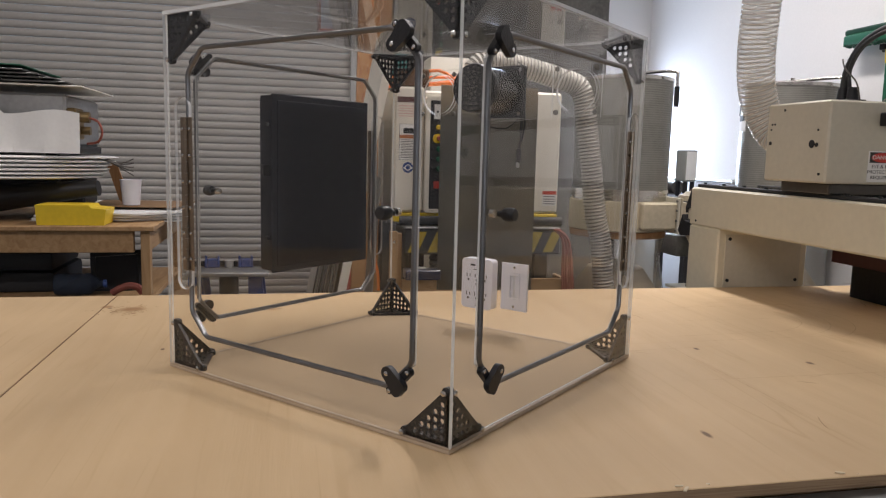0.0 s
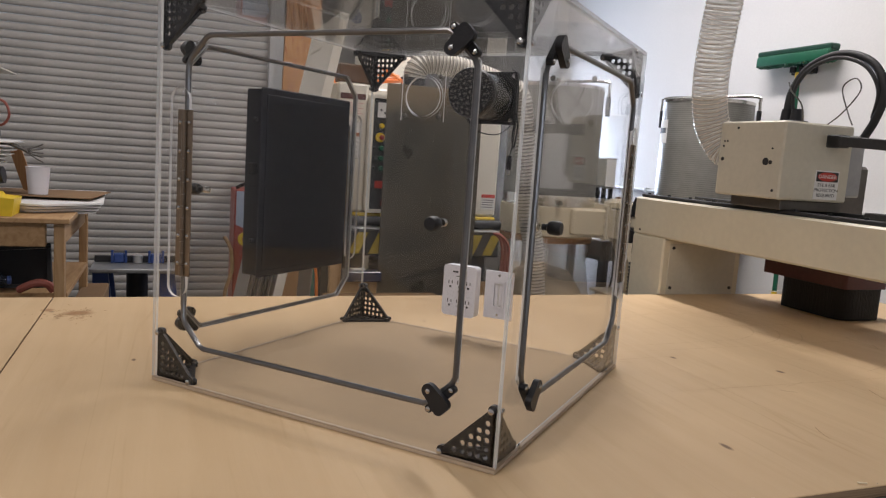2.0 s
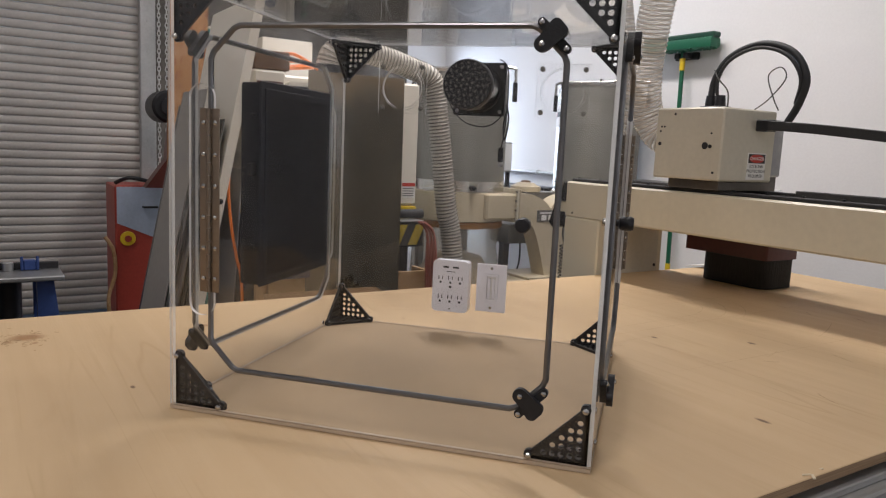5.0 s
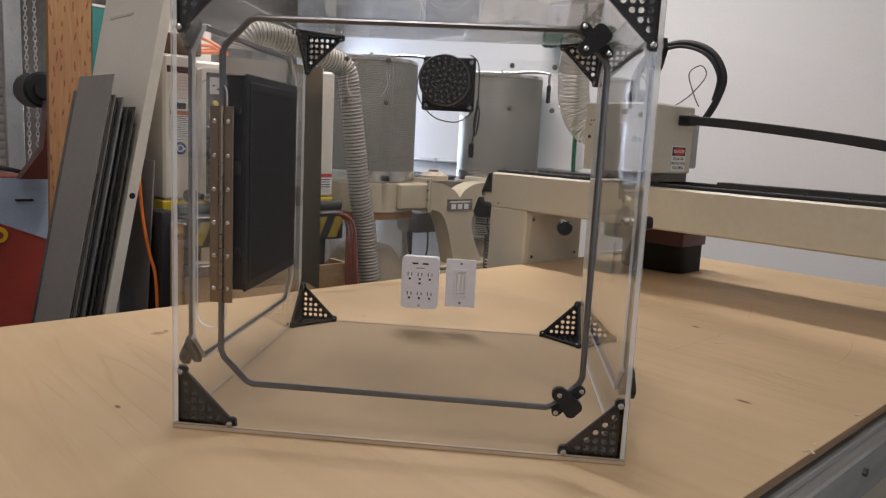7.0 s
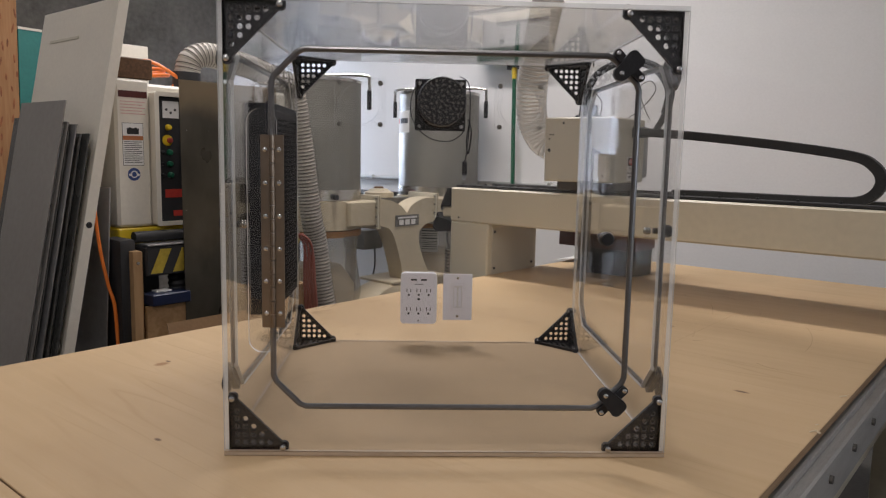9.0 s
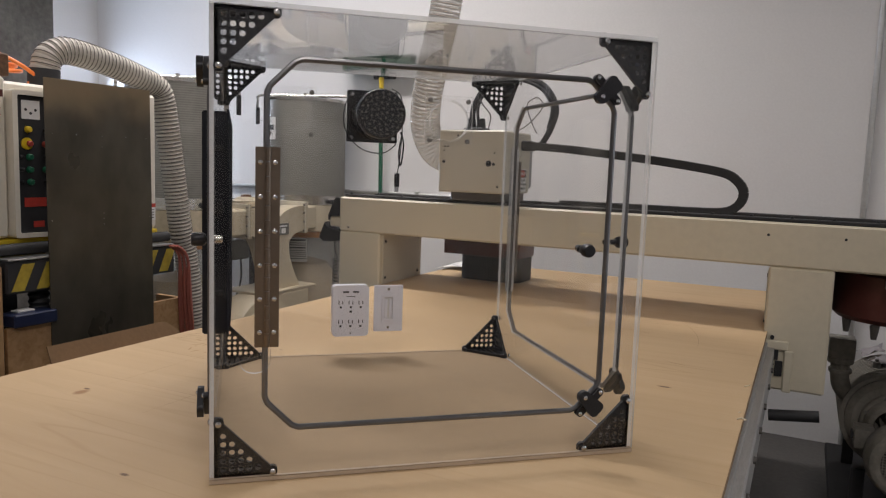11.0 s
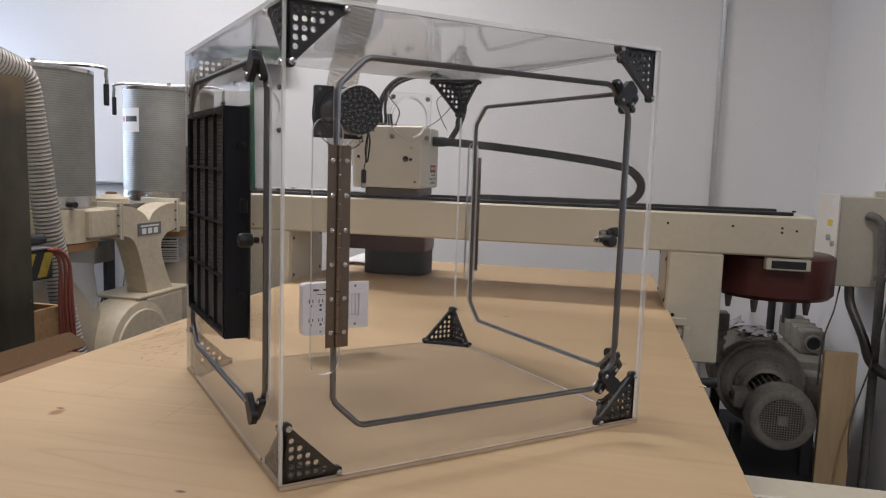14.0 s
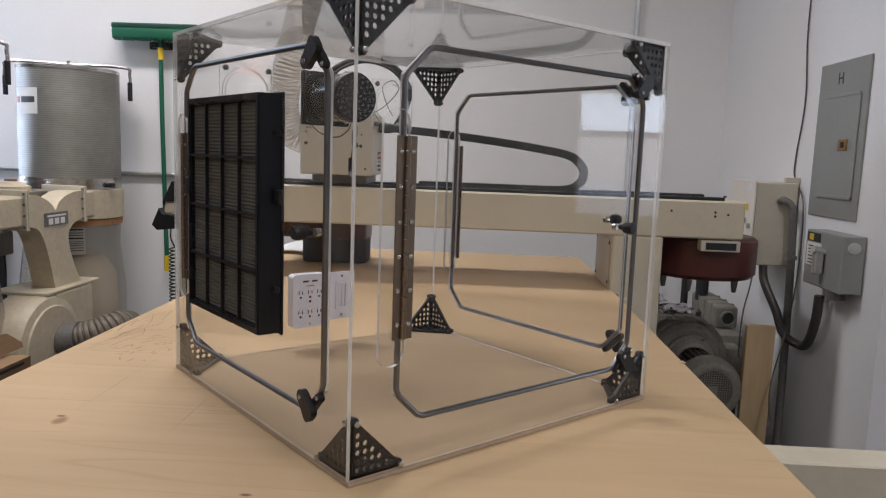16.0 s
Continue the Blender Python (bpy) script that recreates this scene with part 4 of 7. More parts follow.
for r in (0.16, 0.22, 0.27):
    marks.append([(-0.32 + r * math.cos(0.3 + 0.12 * i), 0.95 + 1.3 * r * math.sin(0.3 + 0.12 * i)) for i in range(24)])
marks += [arc(-0.351, -0.32, radians(89.5), 0.17, 0.0), arc(-0.126, 0.50, radians(94), 0.55, 0.0), arc(-0.02, 0.45, radians(94), 0.32, 0.0), arc(-0.36, 0.66, radians(112), 0.6, 0.1), arc(-0.05, 0.9, radians(175), 0.4, 0.0), arc(0.20, 0.62, radians(178), 0.5, 0.05)]
scratches("faint_scratch", marks, 0.0013, M_FAINTCUT)
marks = []
for i in range(40):
    marks.append(arc(random.gauss(-0.61, 0.05), random.gauss(0.16, 0.05), radians(random.gauss(60, 30)), random.uniform(0.006, 0.03), 0.4, 3))
for i in range(70):
    marks.append(arc(random.gauss(-0.575, 0.035), random.gauss(-0.675, 0.035), radians(random.gauss(60, 40)), random.uniform(0.004, 0.016), 0.5, 3))
scratches("stain_speck", [m for m in marks if max(p[0] for p in m) < 0.62], 0.0036, M_SPECK)
for i in range(8):
    t = bmesh.new()
    box(t, 0, random.uniform(0.006, 0.014), 0, random.uniform(0.002, 0.005), 0, 0.0015, m=Matrix.Translation((0.628 + random.uniform(-0.004, 0.006), random.uniform(-0.10, 0.55), TZ - random.uniform(0.0, 0.006))) @ pose(0, 0, 0, random.uniform(-25, 25), random.uniform(-25, 10), random.uniform(-60, 60)))
    part("splinter", t, M_SPLINTER, table, "torn pale splinter at the board's edge")

gantry = thing("router_gantry", SHOP, "cream router gantry bridging the plywood bed", "machine")
GY0, GY1 = 1.20, 1.56
t = bmesh.new()
box(t, -0.965, 1.09, GY0, GY1, 1.003, 1.140, 0.006)
beam = part("beam", t, M_CREAM, gantry, "cream enamelled cross beam")
for x, z in ((0.62, 1.10), (0.83, 1.10), (0.985, 1.10), (0.985, 1.085), (1.03, 1.092), (-0.92, 1.02)):
    t = bmesh.new()
    cyl(t, (x, GY0 + 0.001, z), (x, GY0 - 0.002, z), 0.0042, seg=10)
    part("beam_bolt", t, M_DARK, beam)
t = bmesh.new()
box(t, -0.95, 1.02, GY0 + 0.015, GY0 + 0.055, 1.141, 1.152, 0.002)
box(t, -0.95, 1.02, GY0 + 0.26, GY0 + 0.30, 1.141, 1.152, 0.002)
for i in range(18):
    cyl(t, (-0.93 + 0.115 * i, GY0 + 0.035, 1.152), (-0.93 + 0.115 * i, GY0 + 0.035, 1.158), 0.006, seg=8)
part("linear_rail", t, M_DARK, gantry, "dark linear rails")
for x0, x1, zb in ((-0.965, -0.775, 0.60), (0.63, 0.81, 0.62)):
    t = bmesh.new()
    box(t, x0, x1, GY0 + 0.002, GY1 - 0.002, zb, 1.0025, 0.006)
    leg = part("leg", t, M_CREAM, gantry)
    xi, sg = (x1, 1) if x0 < 0 else (x0, -1)
    t = bmesh.new()
    box(t, xi, xi + sg * 0.003, GY0 + 0.03, GY1 - 0.03, 0.80 if x0 < 0 else 0.83, 0.985, 0.001)
    part("leg_cover", t, M_BEIGE, leg)
    for y in (GY0 + 0.045, GY1 - 0.045):
        for z in (0.825, 0.97):
            b = bmesh.new()
            cyl(b, (xi + sg * 0.003, y, z), (xi + sg * 0.006, y, z), 0.006, seg=8)
            part("cover_screw", b, M_DARK, leg)
t = bmesh.new()
box(t, 0.621, 0.702, GY0 - 0.012, GY0 - 0.001, 0.748, 0.776, 0.003)
box(t, 0.693, 0.718, GY0 - 0.012, GY0 - 0.001, 0.618, 0.7475, 0.003)
part("carriage_block", t, M_CREAM, gantry)
for x, z in ((0.632, 0.782), (0.655, 0.784), (0.66, 0.70)):
    part("carriage_bolt", cyl(bmesh.new(), (x, GY0 + 0.001, z), (x, GY0 - 0.008, z), 0.006, seg=8), M_DARK, gantry)
t = bmesh.new()
box(t, 0.636, 0.676, GY0 - 0.006, GY0 - 0.0005, 0.715, 0.747, 0.002)
box(t, 0.668, 0.690, GY0 - 0.006, GY0 - 0.0005, 0.665, 0.713, 0.002)
part("bearing_block", t, M_DARK, gantry, "black bearing block on the rail")
# control head
t = bmesh.new()
box(t, -0.477, -0.217, 1.165, 1.43, 1.180, 1.405, 0.005)
head = part("head_box", t, M_BEIGE, gantry, "beige sheet-metal head cover")
head.location = (-0.03, 0, 0.003)
t = bmesh.new()
box(t, -0.49, -0.262, 1.4315, 1.50, 1.20, 1.385, 0.005)
part("rear_cover", t, M_SHEET, gantry, "grey rear cover")
t = bmesh.new()
box(t, -0.47, -0.27, 1.20, 1.44, 1.153, 1.182, 0.003)
part("head_slide", t, M_WIRE, gantry)
for x, z, r in ((-0.277, 1.287, 0.011), (-0.258, 1.285, 0.006), (-0.455, 1.29, 0.006), (-0.452, 1.345, 0.003), (-0.440, 1.345, 0.003), (-0.455, 1.33, 0.003), (-0.256, 1.325, 0.003), (-0.4, 1.385, 0.004), (-0.24, 1.205, 0.004)):
    t = bmesh.new()
    cyl(t, (x, 1.166, z), (x, 1.163, z), r, seg=14)
    part("head_hole", t, M_DARK, head)
# warning sign on the head's end
sign = bmesh.new()
box(sign, -0.2169, -0.2155, 1.285, 1.385, 1.205, 1.310)
sign = part("warning_sign", sign, M_PAPER, head, "white warning sign with a red and black header")
t = bmesh.new()
box(t, -0.2154, -0.2150, 1.289, 1.381, 1.270, 1.306)
part("sign_header", t, M_BLACKINK, sign)
t = bmesh.new()
tmp = bmesh.new()
lathe(tmp, [(0.0165, 0), (0.0165, 0.0006), (0, 0.0006)], Matrix.Translation((-0.2150, 1.335, 1.288)) @ pose(0, 0, 0, 0, 90) @ Matrix.Diagonal((1, 2.45, 1, 1)), 28)
merge(t, tmp)
part("sign_oval", t, M_REDINK, sign)


def lettering(text, size, m, parent, material, name="lettering"):
    cu = bpy.data.curves.new(name, "FONT")
    cu.body, cu.size, cu.align_x, cu.align_y, cu.extrude = text, size, "CENTER", "CENTER", 0.0002
    tmp = new("text", cu)
    bpy.context.view_layer.update()
    me = bpy.data.meshes.new_from_object(tmp.evaluated_get(bpy.context.evaluated_depsgraph_get()))
    bpy.data.objects.remove(tmp)
    bpy.data.curves.remove(cu)
    me.materials.clear()
    me.materials.append(material)
    ob = new(name, me)
    ob.parent = parent
    ob.matrix_local = m
    return ob


def on_x(y, z, x):
    """Text that faces along +x."""
    return Matrix.Translation((x, y, z)) @ pose(0, 0, 0, 90, 0, 90)


sign.location, sign.scale = (0, 0.008 + 0.107, -0.028 + 0.2515), (1, 0.92, 0.8)
lettering("DANGER", 0.019, on_x(1.335, 1.288, -0.2141), sign, M_PAPER)
for i, word in enumerate(("EYE & EAR", "PROTECTION", "REQUIRED")):
    lettering(word, 0.0165, on_x(1.335, 1.257 - 0.0185 * i, -0.2152), sign, M_BLACKINK)
# cable glands and loops on the head
t = bmesh.new()
box(t, -0.470, -0.385, 1.36, 1.425, 1.4055, 1.425, 0.003)
for x, y in ((-0.455, 1.40), (-0.415, 1.40)):
    cyl(t, (x, y, 1.425), (x, y, 1.462), 0.019, 0.015, seg=12)
part("cable_gland", t, M_BLACK, gantry).location = (-0.03, 0, 0.003)
t = bmesh.new()
tube(t, curve_through([(-0.485, 1.40, 1.44), (-0.475, 1.40, 1.52), (-0.42, 1.40, 1.59), (-0.31, 1.40, 1.622), (-0.20, 1.40, 1.59), (-0.145, 1.40, 1.51), (-0.16, 1.40, 1.43), (-0.20, 1.40, 1.36)], 10), 0.0115, 12)
tube(t, curve_through([(-0.455, 1.40, 1.44), (-0.455, 1.39, 1.515), (-0.410, 1.385, 1.578), (-0.31, 1.385, 1.609), (-0.208, 1.385, 1.579), (-0.157, 1.39, 1.507), (-0.172, 1.40, 1.43)], 10), 0.006, 10)
part("cable_loop", t, M_BLACKRUB, gantry, "thick black cables arching over the head")
t = bmesh.new()
tube(t, curve_through([(-0.385, 1.40, 1.42), (-0.36, 1.36, 1.47), (-0.385, 1.34, 1.51), (-0.41, 1.35, 1.54)], 8), 0.0025, 6)
part("thin_wire", t, M_WIRE, gantry).location = (-0.03, 0, 0.003)
t = bmesh.new()
tube(t, curve_through([(-0.26, 1.36, 1.405), (-0.20, 1.35, 1.44), (-0.15, 1.35, 1.50), (-0.17, 1.35, 1.535), (-0.21, 1.35, 1.51), (-0.19, 1.36, 1.44), (-0.17, 1.36, 1.405)], 8), 0.002, 6)
part("thin_wire", t, M_WIRE, gantry).location = (-0.03, 0, 0.003)
# drag chain from the head along the beam
chain_pts = resample(curve_through([(-0.235, 1.34, 1.362), (-0.15, 1.34, 1.357), (0.0, 1.34, 1.345), (0.25, 1.34, 1.318), (0.45, 1.34, 1.288), (0.505, 1.34, 1.262), (0.530, 1.34, 1.225), (0.520, 1.34, 1.185), (0.48, 1.34, 1.158), (0.40, 1.34, 1.152), (0.2, 1.34, 1.152), (-0.1, 1.34, 1.152)], 10), 0.016)
chain = part("drag_chain", box(bmesh.new(), -0.245, -0.20, 1.318, 1.362, 1.342, 1.378, 0.003), M_BLACKRUB, gantry, "black plastic drag chain looping back along the beam")
link_mesh = mesh_of("chain_link", box(bmesh.new(), -0.0098, 0.0098, -0.022, 0.022, -0.0145, 0.0145, 0.002), M_BLACKRUB)
for a, b in zip(chain_pts, chain_pts[1:]):
    lk = part("chain_link", link_mesh, None, chain)
    d = (b - a).normalized()
    lk.matrix_local = Matrix.Translation((a + b) / 2) @ Matrix((d, Vector((0, 1, 0)), d.cross(Vector((0, 1, 0))))).transposed().to_4x4()
# spindle with its brush skirt behind the beam
t = bmesh.new()
slab(t, round_rect(-0.675, -0.325, 1.57, 1.76, 0.012), [round_rect(-0.56, -0.36, 1.60, 1.73, 0.012)], -0.985, -0.905, m=pose(0, 0, 0, -90))
part("spindle_shroud", t, M_DARKRED, gantry, "dark maroon open-topped dust shroud")
t = bmesh.new()
slab(t, round_rect(-0.60, -0.325, 1.568, 1.765, 0.05), [round_rect(-0.565, -0.36, 1.60, 1.73, 0.04)], -0.904, -0.802, m=pose(0, 0, 0, -90))
part("brush_skirt", t, M_BRISTLE, gantry, "black brush skirt resting near the bed")
t = bmesh.new()
cyl(t, (-0.46, 1.665, 0.83), (-0.46, 1.665, 1.17), 0.05)
box(t, -0.52, -0.40, 1.561, 1.70, 1.0, 1.30, 0.01)
part("spindle_motor", t, M_WIRE, gantry)
# maroon drum under the beam's free end
t = bmesh.new()
lathe(t, [(0.19, 0.0), (0.205, 0.015), (0.205, 0.145), (0.19, 0.155), (0, 0.155)], Matrix.Translation((1.02, 1.45, 0.842)), 44)
drum = part("drum", t, M_DARKRED, gantry, "maroon enamelled drum housing")
t = bmesh.new()
box(t, 0.945, 1.085, GY0 + 0.004, GY0 + 0.05, 0.958, 0.998, 0.003)
part("drum_bracket", t, M_BEIGE, drum)
t = bmesh.new()
box(t, 0.962, 1.07, GY0 + 0.0025, GY0 + 0.01, 0.964, 0.99, 0.001)
part("bracket_slot", t, M_DARK, drum)
for x, y in ((0.86, 1.36), (1.10, 1.28), (0.93, 1.27)):
    t = bmesh.new()
    cyl(t, (x, y, 0.842), (x, y, 0.80), 0.014, 0.008, seg=10)
    part("nozzle", t, M_WIRE, drum)
# extraction hose over the head
hs = [(-0.50, 1.24, 1.305), (-0.55, 1.22, 1.33), (-0.572, 1.18, 1.41), (-0.55, 1.14, 1.52), (-0.505, 1.11, 1.67), (-0.455, 1.09, 1.86), (-0.405, 1.08, 2.25), (-0.35, 1.08, 3.0), (-0.33, 1.08, 3.88)]
hose = solid("extraction_hose", ribbed(bmesh.new(), hs, 0.0525, 0.0140, 0.0024, 22), M_HOSE, SHOP, "clear ribbed extraction hose hanging to the router head", "hose")
t = bmesh.new()
helix(t, hs, 0.0548, 0.0140, 0.0016)
part("wire_coil", t, M_SOFTWIRE, hose, "brownish sleeved spring wire")

# ---- wide-belt sander, its duct and the plate in front of it ----
sander = thing("drum_sander", SHOP_W, "off-white drum sander with a dark control panel and yellow skirt", "machine")
SX = -1.72
t = bmesh.new()
box(t, SX - 0.60, SX - 0.03, 0.240, 1.015, 0.972, 1.515, 0.01)
part("cabinet", t, M_PANELWHITE, sander)
for y0, y1, z1 in ((0.236, 0.372, 1.526), (0.88, 1.012, 1.526)):
    t = bmesh.new()
    box(t, SX - 0.55, SX, y0, y1, 0.975, z1, 0.010)
    part("side_cover", t, M_PANELWHITE, sander)
t = bmesh.new()
box(t, SX - 0.5, SX + 0.006, 0.23, 1.01, 0.930, 0.971, 0.004)
part("yellow_skirt", t, M_YELLOW, sander, "yellow painted guard")
t = bmesh.new()
box(t, SX - 0.029, SX + 0.018, 0.392, 0.86, 0.99, 1.47, 0.004)
panel = part("control_panel", t, M_DARK, sander, "black control panel with coloured push buttons")
t = bmesh.new()
slab(t, round_rect(0.375, 0.875, 0.975, 1.485, 0.012), [round_rect(0.393, 0.857, 0.991, 1.469, 0.008)], -0.028, 0.028, m=Matrix.Translation((SX, 0, 0)) @ pose(0, 0, 0, 0, 0, 90))
part("panel_frame", t, M_PANELWHITE, sander, "raised white bezel")
PX = SX + 0.018
for y, z, m in ((0.432, 1.352, M_YELLOW), (0.435, 1.303, M_RED), (0.495, 1.303, M_RED), (0.435, 1.257, M_GREEN), (0.435, 1.213, M_GREEN), (0.437, 1.170, M_GREEN), (0.495, 1.257, M_BLACK), (0.495, 1.213, M_GREEN), (0.495, 1.170, M_BLACK), (0.495, 1.352, M_BLACK), (0.405, 1.257, M_BLACK), (0.405, 1.213, M_BLACK), (0.405, 1.170, M_BLACK)):
    t = bmesh.new()
    cyl(t, (PX, y, z), (PX + 0.016, y, z), 0.012 if m is not M_BLACK else 0.007, 0.010 if m is not M_BLACK else 0.006, seg=14, b=0.002)
    part("push_button", t, m, panel)
t = bmesh.new()
cyl(t, (PX, 0.428, 1.303), (PX + 0.006, 0.428, 1.303), 0.021, seg=18, b=0.001)
part("button_ring", t, M_YELLOW, panel)
for y0, y1, z0, z1, m in ((0.415, 0.497, 1.083, 1.115, M_REDINK), (0.412, 0.479, 1.388, 1.452, M_PAPER), (0.447, 0.487, 1.01, 1.032, M_REDINK)):
    t = bmesh.new()
    box(t, PX, PX + 0.0015, y0, y1, z0, z1)
    part("panel_label", t, m, panel)
for i in range(3):
    t = bmesh.new()
    cyl(t, (PX + 0.0015, 0.427 + 0.018 * i, 1.42 - 0.012 * (i % 2)), (PX + 0.0022, 0.427 + 0.018 * i, 1.42 - 0.012 * (i % 2)), 0.005, seg=10)
    part("label_mark", t, M_BLACKINK, panel)
# notices on the plain cover
for name, y0, y1, z0, z1, m in (("title_strip", 0.250, 0.360, 1.457, 1.481, M_DARKRED), ("notice_border", 0.2605, 0.3415, 1.2055, 1.3635, M_BLACKINK), ("notice", 0.262, 0.340, 1.207, 1.362, M_PAPER), ("notice_header", 0.262, 0.340, 1.300, 1.316, mat("orange_brown_print", (0.42, 0.15, 0.055), 0.6)), ("notice_symbol", 0.278, 0.324, 1.322, 1.344, M_BLACKINK)):
    t = bmesh.new()
    box(t, SX, SX + {"notice_border": 0.0006, "title_strip": 0.0012, "notice": 0.0012}.get(name, 0.002), y0, y1, z0, z1)
    part(name, t, m, sander)
t = bmesh.new()
for y in (0.290, 0.312):
    lathe(t, [(0.009, 0), (0.009, 0.002), (0, 0.002)], Matrix.Translation((SX, y, 1.338)) @ pose(0, 0, 0, 0, 90), 14)
part("notice_symbol", t, M_BLACKINK, sander)
for i in range(12):
    t = bmesh.new()
    box(t, SX + 0.001, SX + 0.0018, 0.267, 0.335 - 0.012 * (i % 3 == 1), 1.2925 - 0.0070 * i, 1.2947 - 0.0070 * i)
    part("notice_line", t, M_BLACKINK, sander)
for i in range(5):
    t = bmesh.new()
    box(t, SX, SX + 0.0008, 0.256, 0.352 - 0.012 * (i % 2), 1.440 - 0.011 * i, 1.443 - 0.011 * i)
    part("notice_line", t, mat("pale_red_print", (0.62, 0.36, 0.33), 0.6) if i == 0 else bpy.data.materials["pale_red_print"], sander)
t = bmesh.new()
cyl(t, (SX, 0.301, 1.173), (SX + 0.002, 0.301, 1.173), 0.024, seg=28)
part("blue_symbol", t, M_BLUE, sander, "round blue safety symbol")
t = bmesh.new()
lathe(t, [(0.0095, 0.002), (0.0095, 0.0026), (0.014, 0.0026), (0.014, 0.002)], Matrix.Translation((SX, 0.301, 1.173)) @ pose(0, 0, 0, 0, 90), 20, ends=False)
for y in (0.285, 0.317):
    lathe(t, [(0.005, 0.002), (0.005, 0.0028), (0, 0.0028)], Matrix.Translation((SX, y, 1.171)) @ pose(0, 0, 0, 0, 90), 12)
part("symbol_figure", t, M_PAPER, sander)
t = bmesh.new()
box(t, SX, SX + 0.0012, 0.935, 1.003, 1.008, 1.078)
part("notice", t, M_PAPER, sander)
t = bmesh.new()
box(t, SX + 0.001, SX + 0.002, 0.935, 1.003, 1.062, 1.078)
part("notice_header", t, M_REDINK, sander)
for i in range(4):
    t = bmesh.new()
    box(t, SX + 0.001, SX + 0.0018, 0.94, 0.995, 1.05 - 0.011 * i, 1.0535 - 0.011 * i)
    part("notice_line", t, M_BLACKINK, sander)
# conveyor table with hazard stripes, and the base
t = bmesh.new()
box(t, SX - 0.5, SX + 0.13, 0.27, 0.985, 0.80, 0.912, 0.006)
conveyor = part("conveyor", t, M_DARK, sander, "dark conveyor bed with hazard stripes")
t = bmesh.new()
box(t, SX - 0.5, SX + 0.134, 0.275, 0.98, 0.913, 0.919, 0.001)
part("belt", t, M_SHEET, conveyor, "worn grey belt")
for i in range(8):
    y = 0.285 + 0.088 * i
    t = bmesh.new()
    vs = [t.verts.new((SX + 0.1312, yy, zz)) for yy, zz in ((y, 0.81), (y + 0.045, 0.81), (y + 0.085, 0.90), (y + 0.04, 0.90))]
    t.faces.new(vs)
    ext = bmesh.ops.extrude_face_region(t, geom=t.faces[:])
    bmesh.ops.translate(t, vec=(0.0006, 0, 0), verts=[g for g in ext["geom"] if isinstance(g, bmesh.types.BMVert)])
    part("hazard_stripe", t, M_DULLYELLOW, conveyor)
t = bmesh.new()
cyl(t, (SX + 0.06, 0.26, 0.942), (SX + 0.06, 0.47, 0.942), 0.021)
part("feed_roller", t, M_BLACKRUB, sander, "black rubber feed roller")
t = bmesh.new()
cyl(t, (SX + 0.06, 0.86, 0.942), (SX + 0.06, 1.01, 0.942), 0.021)
part("feed_roller", t, M_BLACKRUB, sander)
t = bmesh.new()
box(t, SX + 0.0, SX + 0.13, 0.172, 0.235, 0.50, 0.945, 0.018, seg=2)
part("end_casing", t, M_BLACKRUB, sander, "black rounded end casing")
t = bmesh.new()
box(t, SX - 0.5, SX + 0.02, 0.30, 0.38, 0.0, 0.795, 0.005)
box(t, SX - 0.5, SX + 0.02, 0.90, 0.97, 0.0, 0.795, 0.005)
box(t, SX - 0.5, SX + 0.0, 0.38, 0.90, 0.1, 0.4, 0.005)
part("base_frame", t, M_DARK, sander)
t = bmesh.new()
for k in range(7):
    lathe(t, [(0.030, 0), (0.036, 0.012), (0.030, 0.024)], Matrix.Translation((SX + 0.06, 0.43, 0.62 + 0.024 * k)), 16)
part("screw_bellows", t, M_BLACKRUB, sander)
t = bmesh.new()
cyl(t, (-1.866, 0.614, 1.515), (-1.865, 0.615, 1.585), 0.056, seg=24)
part("duct_collar", t, M_DARK, sander)

solid("wood_block", box(bmesh.new(), -1.81, -1.725, 0.242, 0.390, 1.5275, 1.603, 0.004), M_DARKBLOCK, SHOP_W, "dark brown block of wood lying on the sander", "block")
solid("tall_white_cabinet", box(bmesh.new(), -2.80, -2.58, 0.56, 0.837, 0.001, 1.772, 0.006, seg=2), M_PANELWHITE, SHOP_W, "tall off-white cabinet standing behind the sander", "cabinet")
coil = []
for i in range(81):
    a = 2 * math.pi * i / 40
    coil.append((-1.99 + (0.085 + 0.004 * math.sin(1.7 * a)) * math.cos(a), 0.40 + (0.19 + 0.012 * math.sin(0.7 * a)) * math.sin(a), 1.535 + 0.018 * i / 40 + 0.020 * (1 + math.sin(a + 0.6 * (i // 40)))))
coil += [(-1.90, 0.47, 1.62), (-1.86, 0.53, 1.585), (-1.85, 0.58, 1.545), (-1.88, 0.56, 1.527)]
solid("orange_hose_coil", tube(bmesh.new(), curve_through(coil, 2), 0.0075, 8), M_ORANGE, SHOP_W, "coil of bright orange air hose on the sander", "hose")

duct = [(-1.865, 0.615, 1.56), (-1.862, 0.618, 1.595), (-1.858, 0.632, 1.635), (-1.853, 0.675, 1.662), (-1.849, 0.745, 1.664), (-1.845, 0.895, 1.641), (-1.845, 1.045, 1.604), (-1.845, 1.132, 1.576), (-1.845, 1.168, 1.515), (-1.845, 1.190, 1.40), (-1.845, 1.222, 1.21), (-1.845, 1.262, 0.95), (-1.843, 1.295, 0.82), (-1.82, 1.32, 0.55), (-1.77, 1.35, 0.28), (-1.73, 1.40, 0.16), (-1.70, 1.52, 0.10)]
hose2 = solid("sander_duct", ribbed(bmesh.new(), duct, 0.0475, 0.0165, 0.0045, 20), M_HOSEGREY, SHOP_W, "beige ribbed dust duct from the sander to the collector", "hose")
t = bmesh.new()
